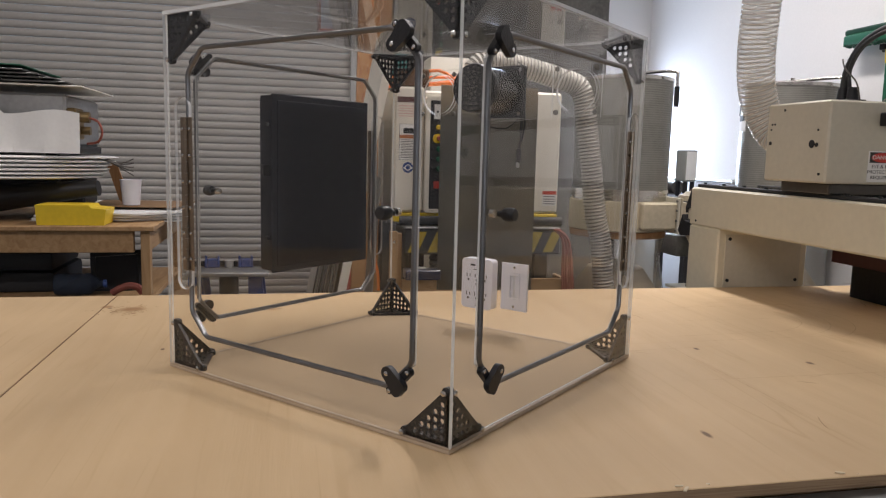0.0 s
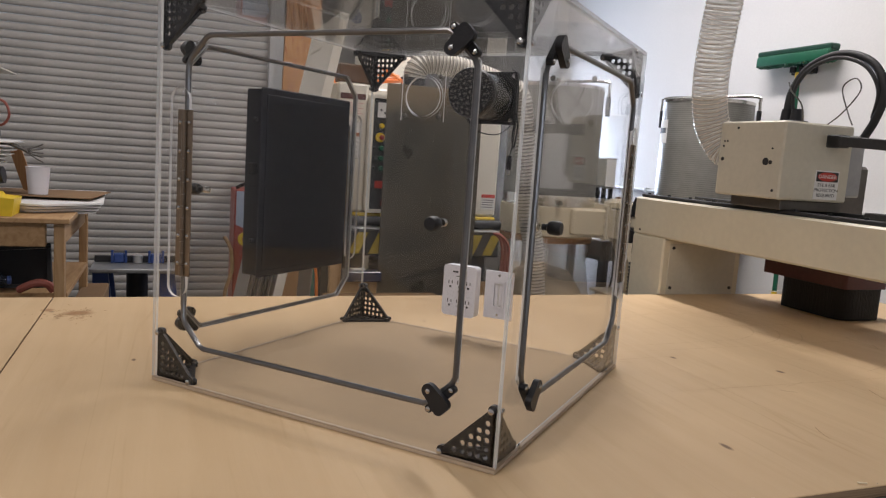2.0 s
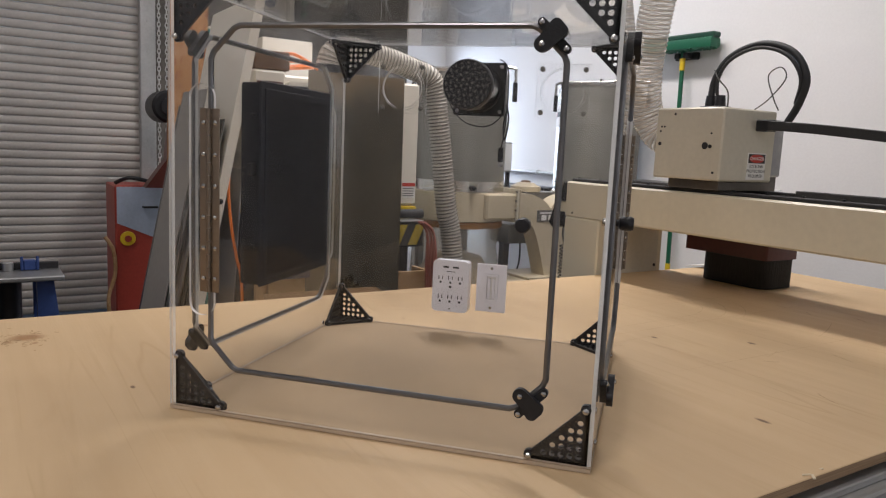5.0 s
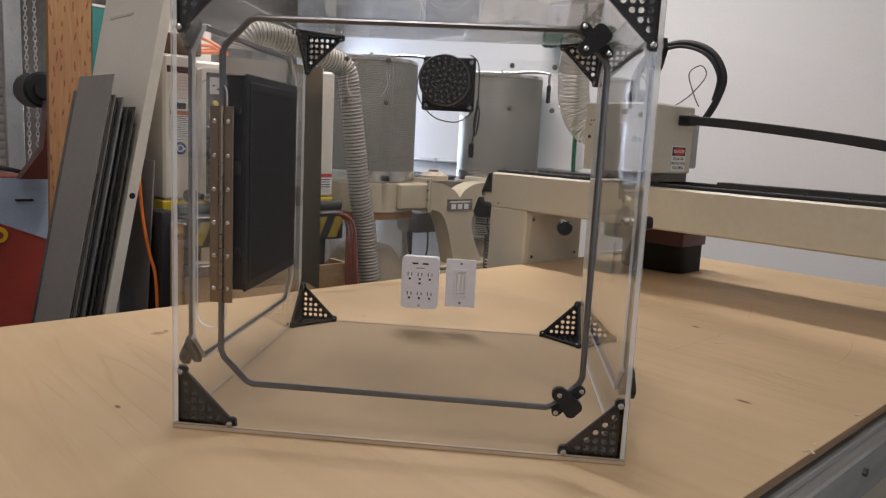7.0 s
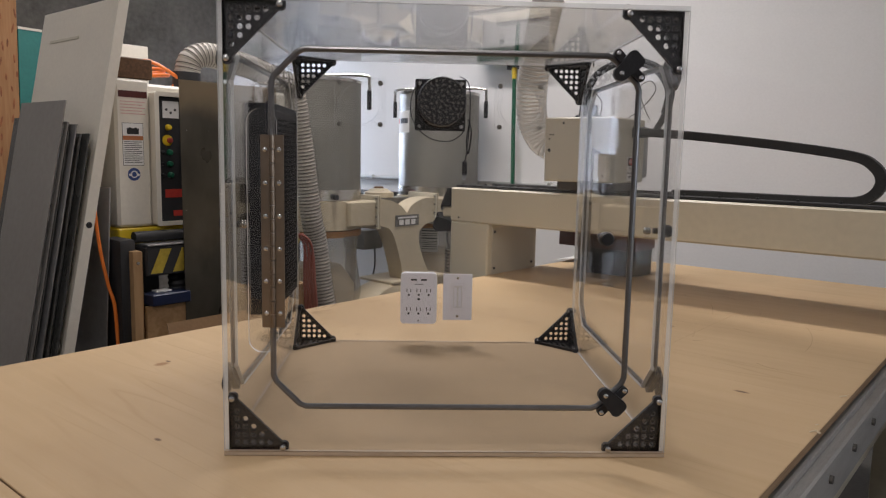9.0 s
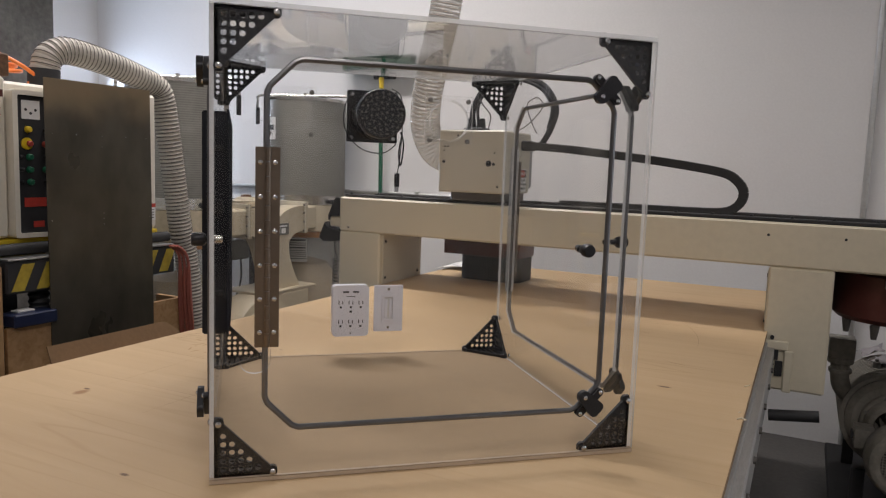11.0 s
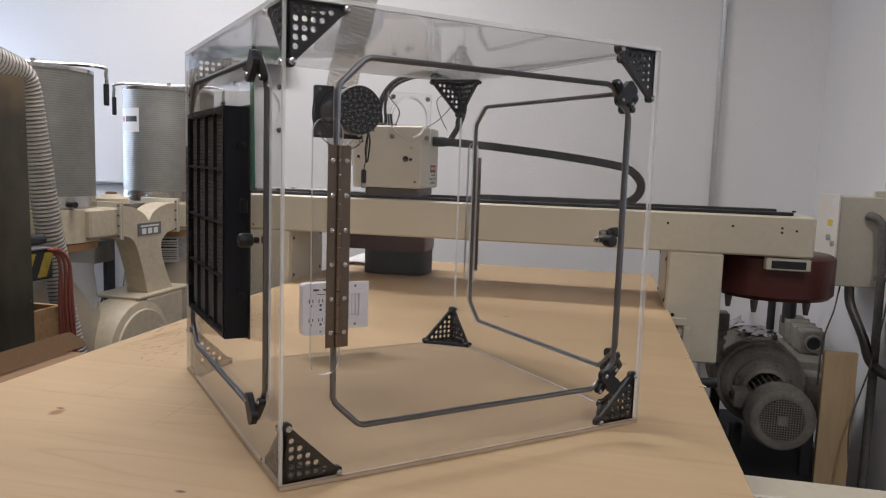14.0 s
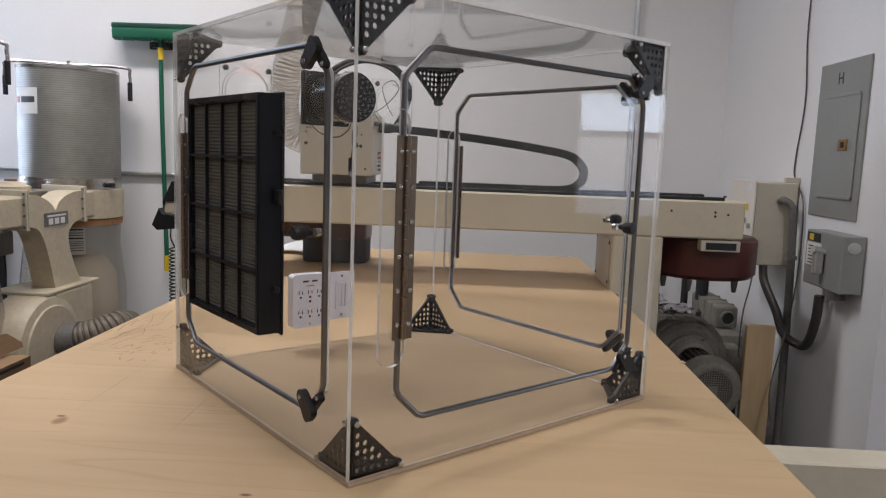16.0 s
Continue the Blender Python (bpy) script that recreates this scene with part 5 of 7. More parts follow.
helix(t, duct, 0.0512, 0.0165, 0.0026)
part("wire_coil", t, M_WIRE, hose2)

# dark plate standing in front of the sander
plate = solid("steel_plate", slab(bmesh.new(), rect(-0.213, 0.213, 0.0, 1.526), [], 0, 0.004), M_PLATE, SHOP_W @ Matrix.Translation((-1.555, 0.6275, 0.001)) @ pose(0, 0, 0, 0, 0, 87.3) @ pose(0, 0, 0, -0.75, 0, 0), "dark oil-stained steel plate standing upright before the sander", "sheet")
for x, z in ((-0.19, 1.34), (0.0, 1.34), (0.19, 1.34), (-0.20, 1.04), (0.20, 1.04), (-0.2, 0.74), (0.2, 0.74), (0, 1.06), (0, 1.04), (0, 1.02), (0, 1.30), (-0.1, 1.34), (0.1, 1.34)):
    t = bmesh.new()
    cyl(t, (x, 0.0005, z), (x, -0.002, z), 0.0021, seg=8)
    part("rivet", t, M_CHROME, plate)
# open plywood crate behind the plate
crate = thing("plywood_crate", SHOP_W, "open plywood crate with corner posts before the sander", "crate")
for name, x0, x1, y0, y1, z0, z1, m in (("front_board", -1.600, -1.582, 0.262, 1.02, 0.02, 0.69, M_PINE), ("end_board", -1.72, -1.602, 1.002, 1.02, 0.02, 0.69, M_PINE), ("base_board", -1.72, -1.602, 0.27, 1.0, 0.02, 0.04, M_PINE),
                                        ("corner_post", -1.60, -1.562, 0.205, 0.238, 0.0, 0.903, M_PINEUP), ("corner_post", -1.618, -1.601, 0.24, 0.262, 0.0, 0.893, M_PINEUP)):
    part(name, box(bmesh.new(), x0, x1, y0, y1, z0, z1, 0.0015), m, crate)
t = bmesh.new()
cyl(t, (-1.562, 0.222, 0.86), (-1.558, 0.222, 0.86), 0.006, seg=10)
part("bolt", t, M_CHROME, crate)
tray = solid("blue_tray", box(bmesh.new(), -1.585, -1.50, 0.275, 0.43, 0.6915, 0.735, 0.004), M_NAVY, SHOP_W @ Matrix.Translation((-0.06, 0, 0)), "dark navy plastic tray with papers on the crate", "tray")
part("papers", box(bmesh.new(), -1.575, -1.535, 0.31, 0.37, 0.7355, 0.741, 0.001), M_PAPER, tray, "white papers")
carton = thing("cardboard_box", SHOP_W, "open brown cardboard box with a slotted flap beside the bed", "box")
t = bmesh.new()
slab(t, rect(0.10, 0.50, 0.0, 0.672), [], 0, 0.10, m=Matrix.Translation((-1.06, 0, 0.001)) @ pose(0, 0, 0, 0, 0, 90))
part("body", t, M_CARD, carton)
t = bmesh.new()
slab(t, [(0.08, 0.0), (0.545, 0.0), (0.548, 0.014), (0.505, 0.052), (0.49, 0.055), (0.08, 0.055)], [], 0, 0.005, m=Matrix.Translation((-1.115, 0.01, 0.680)) @ pose(0, 0, 0, 0, 0, 90) @ pose(0, 0, 0, -22))
part("flap", t, M_CARD, carton, "open flap")
t = bmesh.new()
slab(t, rect(0.14, 0.47, 0.655, 0.664), [], 0.0, 0.0015, m=Matrix.Translation((-1.0595, 0, 0.001)) @ pose(0, 0, 0, 0, 0, 90))
part("hand_slot", t, M_DARK, carton)
# cords hanging at the sander's end
cord = thing("red_cord", SHOP_W, "bundle of faded red air cord hanging on the sander", "cord")
for k in range(9):
    o = 0.008 * (k % 3) - 0.01
    cx = -1.575 + 0.012 * (k // 3)
    t = bmesh.new()
    tube(t, curve_through([(cx + 0.006 * (k % 2), 0.955 + o, 0.915), (cx + 0.012, 0.985 + 0.01 * (k // 3), 0.86), (cx + 0.006 * (k % 2), 1.005 + 0.012 * (k // 3) + o, 0.68), (cx, 1.02 + 0.02 * (k // 3), 0.35)], 8), 0.006, 6)
    part("strand", t, M_REDHOSE, cord)

# ---- twin-canister dust collector ----
collector = thing("dust_collector", SHOP_W, "cream twin-canister dust collector with grey filters and clear bags", "machine")
CANS = ((-2.115, 1.507), (-2.035, 2.44))
for cx, cy in CANS:
    r, z0, z1 = 0.245, 1.025, 1.650
    t = bmesh.new()
    lathe(t, [(r, z0 + 0.055), (r, z1 - 0.012), (r - 0.012, z1)], Matrix.Translation((cx, cy, 0)), 72)
    # fine vertical folds of the filter
    for v in t.verts:
        d = Vector((v.co.x - cx, v.co.y - cy, 0))
        a = math.atan2(d.y, d.x)
        v.co += d.normalized() * 0.0015 * (1 if int(round(a / (2 * math.pi / 72))) % 2 else -1)
    can = part("filter_canister", t, M_MESHCAN, collector, "grey perforated filter canister")
    t = bmesh.new()
    lathe(t, [(r + 0.004, z0), (r + 0.004, z0 + 0.055)], Matrix.Translation((cx, cy, 0)), 48)
    part("band", t, M_STEEL, can, "bright clamp band")
    t = bmesh.new()
    lathe(t, [(0.0, z1), (r - 0.01, z1), (r + 0.003, z1 - 0.004), (r + 0.003, z1 - 0.02)], Matrix.Translation((cx, cy, 0)), 48)
    part("canister_lid", t, M_STEEL, can)
    t = bmesh.new()
    cyl(t, (cx + 0.235, cy - 0.072, z0 + 0.020), (cx + 0.272, cy - 0.082, z0 + 0.020), 0.013, seg=12)
    part("clamp_knob", t, M_BLACK, can)
    # crank bar across the top, bent down at both ends
    dx = Vector((0.83, 0.5, 0)).normalized() if cy < 2 else Vector((0.94, 0.34, 0)).normalized()
    c = Vector((cx, cy, z1 + 0.022))
    ln = r + 0.055
    bar = [c - dx * ln + Vector((0, 0, -0.16)), c - dx * ln + Vector((0, 0, -0.04)), c - dx * (ln - 0.03), c, c + dx * (ln - 0.03), c + dx * ln + Vector((0, 0, -0.04)), c + dx * ln + Vector((0, 0, -0.16))]
    t = bmesh.new()
    tube(t, curve_through(bar, 8), 0.008, 10)
    cyl(t, (cx, cy, z1), (cx, cy, z1 + 0.04), 0.011, seg=10)
    part("crank_bar", t, M_STEEL, can, "bent steel crank bar")
    for s in (-1, 1):
        e = c + dx * ln * s
        t = bmesh.new()
        cyl(t, e + Vector((0, 0, -0.175)), e + Vector((0, 0, -0.075)), 0.0125, seg=12, b=0.003)
        part("grip", t, M_BLACK, can, "black rubber grip")
    # ring chamber, clamp and bag
    t = bmesh.new()
    lathe(t, [(r - 0.01, 0.866), (r + 0.012, 0.871), (r + 0.012, 1.02), (r - 0.01, 1.024)], Matrix.Translation((cx, cy, 0)), 48)
    part("ring_chamber", t, M_DUSTCREAM, collector)
    t = bmesh.new()
    lathe(t, [(r + 0.004, 0.833), (r + 0.006, 0.866)], Matrix.Translation((cx, cy, 0)), 40)
    part("bag_strap", t, M_OSB, collector, "brown bag strap")
    t = bmesh.new()
    random.seed(5)
    prof = [(r + 0.0, 0.84), (r - 0.012, 0.72), (r + 0.012, 0.5), (r + 0.02, 0.3), (r - 0.005, 0.12), (r - 0.06, 0.04), (0, 0.03)]
    lathe(t, prof, Matrix.Translation((cx, cy, 0)), 40)
    for v in t.verts:
        d = Vector((v.co.x - cx, v.co.y - cy, 0))
        if d.length > 0.05:
            v.co += d.normalized() * 0.018 * noise.noise(Vector((v.co.x * 9, v.co.y * 9, v.co.z * 5)))
    part("collection_bag", t, M_BAG, collector, "clear plastic bag partly full of sawdust")
    t = bmesh.new()
    lathe(t, [(0, 0.06), (r - 0.05, 0.06), (r - 0.02, 0.3), (r - 0.03, 0.56), (r - 0.10, 0.66), (0, 0.70)], Matrix.Translation((cx, cy, 0)), 32)
    part("sawdust", t, M_DUST, collector, "pale sawdust")
# Y duct between the two chambers, down to the blower
YN = -1.825
for yy, far in ((1.70, 0), (2.175, 1)):
    t = bmesh.new()
    x0, y0, y1 = (YN - 0.20, 1.50, 1.70) if not far else (YN - 0.20, 2.175, 2.44)
    box(t, x0, YN - 0.004, y0, y1, 0.885, 1.022, 0.010)
    arm = part("duct_arm", t, M_DUSTCREAM, collector)
    for sg in (-1, 1):
        t = bmesh.new()
        box(t, YN - 0.21, YN + 0.012, yy + sg * 0.007 - 0.005, yy + sg * 0.007 + 0.005, 0.868, 1.048, 0.002)
        part("flange", t, M_DUSTCREAM if sg > 0 else M_BEIGE, arm)
    for z in (0.885, 0.935, 0.985, 1.032):
        t = bmesh.new()
        cyl(t, (YN + 0.004, yy - 0.014, z), (YN + 0.004, yy - 0.020, z), 0.006, seg=8)
        part("flange_bolt", t, M_MOTOR, arm)
t = bmesh.new()
right = curve_through([Vector((p, q, 0)) for p, q in ((2.166, 0.885), (2.09, 0.872), (2.035, 0.83), (2.035, 0.77), (2.055, 0.71), (2.09, 0.64), (2.13, 0.572))], 5)
left = curve_through([Vector((p, q, 0)) for p, q in ((1.91, 0.572), (1.885, 0.66), (1.855, 0.75), (1.825, 0.82), (1.785, 0.865), (1.71, 0.885))], 5)
lobe_l = curve_through([Vector((p, q, 0)) for p, q in ((1.71, 1.025), (1.78, 1.022), (1.85, 1.0), (1.90, 0.972), (1.925, 0.945))], 5)
lobe_r = curve_through([Vector((p, q, 0)) for p, q in ((1.932, 0.945), (1.96, 0.98), (2.01, 1.005), (2.08, 1.022), (2.166, 1.025))], 5)
slab(t, [(p.x, p.y) for p in left + lobe_l + lobe_r + right], [], -0.11, 0.0, m=Matrix.Translation((YN, 0, 0)) @ pose(0, 0, 0, 0, 0, 90) @ Matrix.Diagonal((1, -1, 1, 1)))
part("y_duct", t, M_DUSTCREAM, collector, "cream Y-shaped sheet duct")
t = bmesh.new()
box(t, YN + 0.001, YN + 0.005, 1.832, 2.025, 0.872, 0.935, 0.001)
tag = part("maker_tag", t, M_MOTOR, collector, "grey maker's tag")
for y0, y1, z0, z1 in ((1.852, 2.005, 0.916, 0.924), (1.862, 1.896, 0.880, 0.908), (1.911, 1.945, 0.880, 0.908), (1.960, 1.994, 0.880, 0.908)):
    t = bmesh.new()
    box(t, YN + 0.005, YN + 0.0062, y0, y1, z0, z1)
    part("tag_mark", t, M_PAPER, tag)
t = bmesh.new()
box(t, YN - 0.23, YN + 0.04, 1.775, 2.235, 0.560, 0.574, 0.003)
part("blower_flange", t, M_DUSTCREAM, collector)
t = bmesh.new()
lathe(t, [(0.0, -0.10), (0.23, -0.10), (0.25, -0.085), (0.25, 0.070), (0.240, 0.085), (0.205, 0.092), (0.200, 0.10), (0.0, 0.10)], Matrix.Translation((-1.87, 1.795, 0.31)) @ pose(0, 0, 0, 0, 90, 0), 48)
box(t, -1.97, -1.785, 1.845, 2.17, 0.315, 0.5595, 0.01)
part("blower_housing", t, M_DUSTCREAM, collector, "cream snail blower housing")
t = bmesh.new()
cyl(t, (-1.77, 1.87, 0.33), (-1.69, 1.875, 0.34), 0.085, seg=28)
part("inlet", t, M_MOTOR, collector, "grey inlet collar")
t = bmesh.new()
hp = [(-1.70, 1.875, 0.34), (-1.62, 1.90, 0.365), (-1.555, 1.97, 0.385), (-1.545, 2.07, 0.355), (-1.57, 2.15, 0.25), (-1.60, 2.19, 0.10)]
ribbed(t, hp, 0.070, 0.022, 0.006)
part("intake_hose", t, M_BROWNHOSE, collector, "dark ribbed intake hose")
t = bmesh.new()
helix(t, hp, 0.0755, 0.022, 0.002)
part("wire_coil", t, M_WIRE, collector)
t = bmesh.new()
for x, y in ((-2.30, 1.35), (-2.30, 2.50), (-1.65, 1.66), (-1.65, 2.25)):
    cyl(t, (x, y, 0), (x, y, 0.06), 0.03, seg=12)
box(t, -2.36, -1.60, 1.30, 2.56, 0.0605, 0.085, 0.004)
part("base", t, M_DARK, collector)
t = bmesh.new()
box(t, -2.09, -1.945, 1.845, 2.075, 0.93, 1.024, 0.004)
part("motor_bracket", t, M_MOTOR, collector, "dark grey motor bracket")
t = bmesh.new()
lathe(t, [(0.085, 1.0245), (0.085, 1.052), (0.06, 1.060), (0.05, 1.072), (0, 1.074)], Matrix.Translation((-2.02, 1.90, 0)), 28)
mcap = part("motor_cap", t, M_DUSTCREAM, collector)
t = bmesh.new()
lathe(t, [(0.03, 1.0745), (0.026, 1.084), (0, 1.086)], Matrix.Translation((-2.02, 1.90, 0)), 16)
part("cap_knob", t, M_DARKBLOCK, mcap, "rusty brown knob")
t = bmesh.new()
box(t, -2.26, -2.08, 1.845, 2.00, 0.715, 0.83, 0.012, seg=2)
box(t, -2.14, -2.092, 1.96, 2.00, 0.83, 1.0, 0.004)
part("motor", t, M_MOTOR, collector, "grey electric motor with a terminal box")
t = bmesh.new()
tube(t, curve_through([(-2.10, 1.95, 0.72), (-2.09, 1.94, 0.60), (-2.10, 1.90, 0.48), (-2.12, 1.86, 0.36)], 8), 0.005, 8)
part("motor_cable", t, M_BLACKRUB, collector)
# printed notice on the far bag
t = bmesh.new()
cx, cy = CANS[1]
vs = []
for i in range(9):
    a = radians(-72 + 3.0 * i)
    vs.append([t.verts.new((cx + 0.262 * math.cos(a), cy + 0.262 * math.sin(a), z)) for z in (0.69, 0.83)])
for p, q in zip(vs, vs[1:]):
    t.faces.new((p[0], q[0], q[1], p[1]))
note = part("notice", t, mat("greyed_paper", (0.40, 0.39, 0.36), 0.7), collector, "greyish printed notice on the bag")
for z, h in ((0.815, 0.008), (0.800, 0.004), (0.788, 0.004), (0.770, 0.008), (0.755, 0.003), (0.745, 0.003), (0.735, 0.003), (0.722, 0.004), (0.708, 0.004)):
    t = bmesh.new()
    vs = []
    for i in range(9):
        a = radians(-70 + 2.5 * i)
        vs.append([t.verts.new((cx + 0.263 * math.cos(a), cy + 0.263 * math.sin(a), zz)) for zz in (z, z + h)])
    for p, q in zip(vs, vs[1:]):
        t.faces.new((p[0], q[0], q[1], p[1]))
    part("notice_line", t, M_BLACKINK, note)
# round makers' sticker on the far canister
for x0, x1, m in ((0, 1, M_PAPER),):
    t = bmesh.new()
    cx, cy = CANS[1]
    vs = []
    for i in range(7):
        a = radians(-134 + 6.4 * i)
        vs.append([t.verts.new((cx + 0.2485 * math.cos(a), cy + 0.2485 * math.sin(a), z)) for z in (1.40, 1.53)])
    for a, b in zip(vs, vs[1:]):
        t.faces.new((a[0], b[0], b[1], a[1]))
    sticker = part("sticker", t, M_PAPER, collector, "white printed sticker")
    for a0, a1, m2 in ((-132, -124, M_REDINK), (-121, -99, M_BLACKINK)):
        t = bmesh.new()
        vs = []
        for i in range(5):
            a = radians(a0 + (a1 - a0) * i / 4)
            vs.append([t.verts.new((cx + 0.2492 * math.cos(a), cy + 0.2492 * math.sin(a), z)) for z in (1.455, 1.485)])
        for p, q in zip(vs, vs[1:]):
            t.faces.new((p[0], q[0], q[1], p[1]))
        part("sticker_mark", t, m2, sticker)

# ---- along the white wall ----
WY = WS - 0.001
broom = thing("push_broom", SHOP, "green push broom hanging head up on the white wall", "broom")
t = bmesh.new()
box(t, -1.915, -1.425, WY - 0.10, WY - 0.035, 1.895, 1.925, 0.008)
part("head_block", t, mat("dark_green_block", (0.006, 0.05, 0.03), 0.5), broom)
t = bmesh.new()
box(t, -1.905, -1.43, WY - 0.112, WY - 0.03, 1.842, 1.8945, 0.012, seg=2)
part("bristle_core", t, M_GREEN, broom)
t = bmesh.new()
random.seed(3)
for i in range(300):
    x = -1.895 + 0.455 * (i % 75) / 74 + random.uniform(-0.004, 0.004)
    y = WY - 0.095 + 0.018 * (i // 75)
    tip = (x + random.uniform(-0.012, 0.012), y + random.uniform(-0.014, 0.004), 1.838 + random.uniform(-0.004, 0.004))
    tube(t, [(x, y, 1.90), ((x + tip[0]) / 2, (y + tip[1]) / 2, 1.865), tip], 0.006, 5, radii=[0.006, 0.006, 0.005])
tagged(part("bristles", t, M_GREEN, broom, "dense green bristles"), kind="stuff")
t = bmesh.new()
tube(t, [(-1.655, WY - 0.055, 1.86), (-1.652, WY - 0.05, 1.4), (-1.635, WY - 0.05, 0.62)], 0.0125, 12)
part("handle", t, M_GREEN, broom)
t = bmesh.new()
cyl(t, (-1.655, WY - 0.055, 1.80), (-1.654, WY - 0.055, 1.735), 0.016, 0.0145, seg=14)
part("handle_sleeve", t, M_YELLOW, broom, "yellow sleeve")
t = bmesh.new()
cyl(t, (-1.636, WY - 0.05, 0.64), (-1.635, WY - 0.05, 0.55), 0.0145, seg=14)
part("handle_sleeve", t, M_YELLOW, broom, "yellow sleeve")
t = bmesh.new()
box(t, -1.73, -1.58, WY - 0.03, WY, 1.795, 1.835, 0.004)
box(t, -1.70, -1.67, WY - 0.075, WY - 0.03, 1.80, 1.83, 0.004)
box(t, -1.64, -1.61, WY - 0.075, WY - 0.03, 1.80, 1.83, 0.004)
solid("broom_hook", t, M_BLACK, SHOP, "black wall clip that holds the broom", "hook")

pendant = thing("hanging_hand_control", SHOP, "black hand control with a coiled cord hanging on the gantry beam", "control")
t = bmesh.new()
slab(t, [(-1.003, 1.134), (-0.968, 1.134), (-0.968, 1.060), (-1.030, 1.058), (-1.034, 1.040), (-1.039, 1.058)], [], 1.225, 1.275)
part("top_bracket", t, M_BLACK, pendant)
t = bmesh.new()
slab(t, [(-1.052, 1.032), (-1.041, 1.011), (-0.968, 1.000), (-0.968, 0.960), (-1.059, 0.950), (-1.079, 0.969)], [], 1.222, 1.285)
part("body", t, M_BLACK, pendant)
t = bmesh.new()
box(t, -1.036, -0.968, 1.235, 1.27, 1.0145, 1.0575, 0.004)
part("grip", t, M_CREAM, pendant, "cream grip")
t = bmesh.new()
line = [(-1.012 + 0.011 * math.cos(i * 0.9), 1.245 + 0.011 * math.sin(i * 0.9), 0.884 - 0.0020 * i) for i in range(190)]
tube(t, curve_through([(-1.015, 1.245, 0.955), (-1.017, 1.245, 0.92), (-1.004, 1.245, 0.89), line[0]], 6), 0.0028, 6)
tube(t, line, 0.0026, 5)
part("coiled_cord", t, M_BLACKRUB, pendant, "black coiled cord")
t = bmesh.new()
tube(t, curve_through([(-0.975, 1.25, 0.955), (-0.978, 1.25, 0.90), (-0.984, 1.25, 0.80), (-0.982, 1.25, 0.60)], 8), 0.0032, 6)
part("cable", t, M_BLACKRUB, pendant)

t = bmesh.new()
tube(t, [(0.955, WY - 0.016, 0.0), (0.955, WY - 0.016, 3.88)], 0.0135, 12)
pipe = solid("wall_conduit", t, M_PIPE, SHOP, "upright galvanised conduit on the white wall", "pipe")
t = bmesh.new()
tube(t, [(-4.15, WY - 0.016, 1.10), (-1.0, WY - 0.016, 1.10)], 0.0125, 12)
for x in (-3.6, -2.9, -2.45, -1.4):
    box(t, x - 0.012, x + 0.012, WY - 0.032, WY, 1.085, 1.12, 0.002)
solid("wall_conduit", t, M_PIPE, SHOP, "level galvanised conduit low on the white wall", "pipe")

# a bench with a white instrument far behind the collector
t = bmesh.new()
box(t, -3.75, -2.55, 2.10, 2.62, 0.985, 1.01, 0.004)
for x in (-3.70, -2.62):
    for y in (2.14, 2.55):
        box(t, x, x + 0.05, y, y + 0.05, 0, 0.985, 0.003)
solid("back_bench", t, M_DARK, SHOP, "narrow dark bench along the far wall", "bench")
inst = thing("grey_instrument", SHOP, "small white and grey instrument box on the far bench", "instrument")
t = bmesh.new()
box(t, -2.78, -2.66, 2.16, 2.24, 1.105, 1.30, 0.006)
part("case", t, M_GREYPAINT, inst)
t = bmesh.new()
box(t, -2.659, -2.656, 2.165, 2.235, 1.115, 1.29, 0.001)
part("face", t, M_PAPER, inst)
t = bmesh.new()
for x in (-2.76, -2.68):
    for y in (2.175, 2.225):
        cyl(t, (x, y, 1.011), (x, y, 1.105), 0.015, seg=10)
part("feet", t, M_BLACK, inst)
t = bmesh.new()
cyl(t, (-3.2, 2.3, 1.056), (-2.98, 2.3, 1.056), 0.045, seg=18)
solid("dark_roll", t, M_WIRE, SHOP, "dark roll lying on the far bench", "roll")

# ---- electrical wall at the right ----
EX = 1.459
epanel = thing("breaker_panel", SHOP, "grey flush breaker panel with a small latch", "electrical panel")
t = bmesh.new()
box(t, EX - 0.008, EX, 1.162, 1.530, 1.088, 1.662, 0.002)
part("cover", t, M_GREYPAINT, epanel)
t = bmesh.new()
box(t, EX - 0.014, EX - 0.0082, 1.199, 1.456, 1.171, 1.533, 0.002)
dr = part("panel_door", t, M_GREYPAINT, epanel)
t = bmesh.new()
box(t, EX - 0.020, EX - 0.0142, 1.255, 1.319, 1.335, 1.377, 0.002)
part("latch", t, mat("bronze_latch", (0.30, 0.17, 0.06), 0.4, 0.6), dr, "bronze-coloured latch")
t = bmesh.new()
box(t, EX - 0.0235, EX - 0.0202, 1.273, 1.293, 1.346, 1.366, 0.001)
part("latch_slot", t, M_DARK, dr)
for z in (1.167, 1.536):
    t = bmesh.new()
    box(t, EX - 0.0165, EX - 0.0142, 1.199, 1.456, z - 0.006, z + 0.006, 0.001)
    part("door_lip", t, M_GREYPAINT, dr)
lettering("H", 0.062, Matrix.Translation((EX - 0.0092, 1.362, 1.598)) @ pose(0, 0, 0, 90, 0, -90), epanel, M_BLACKINK, "letter")

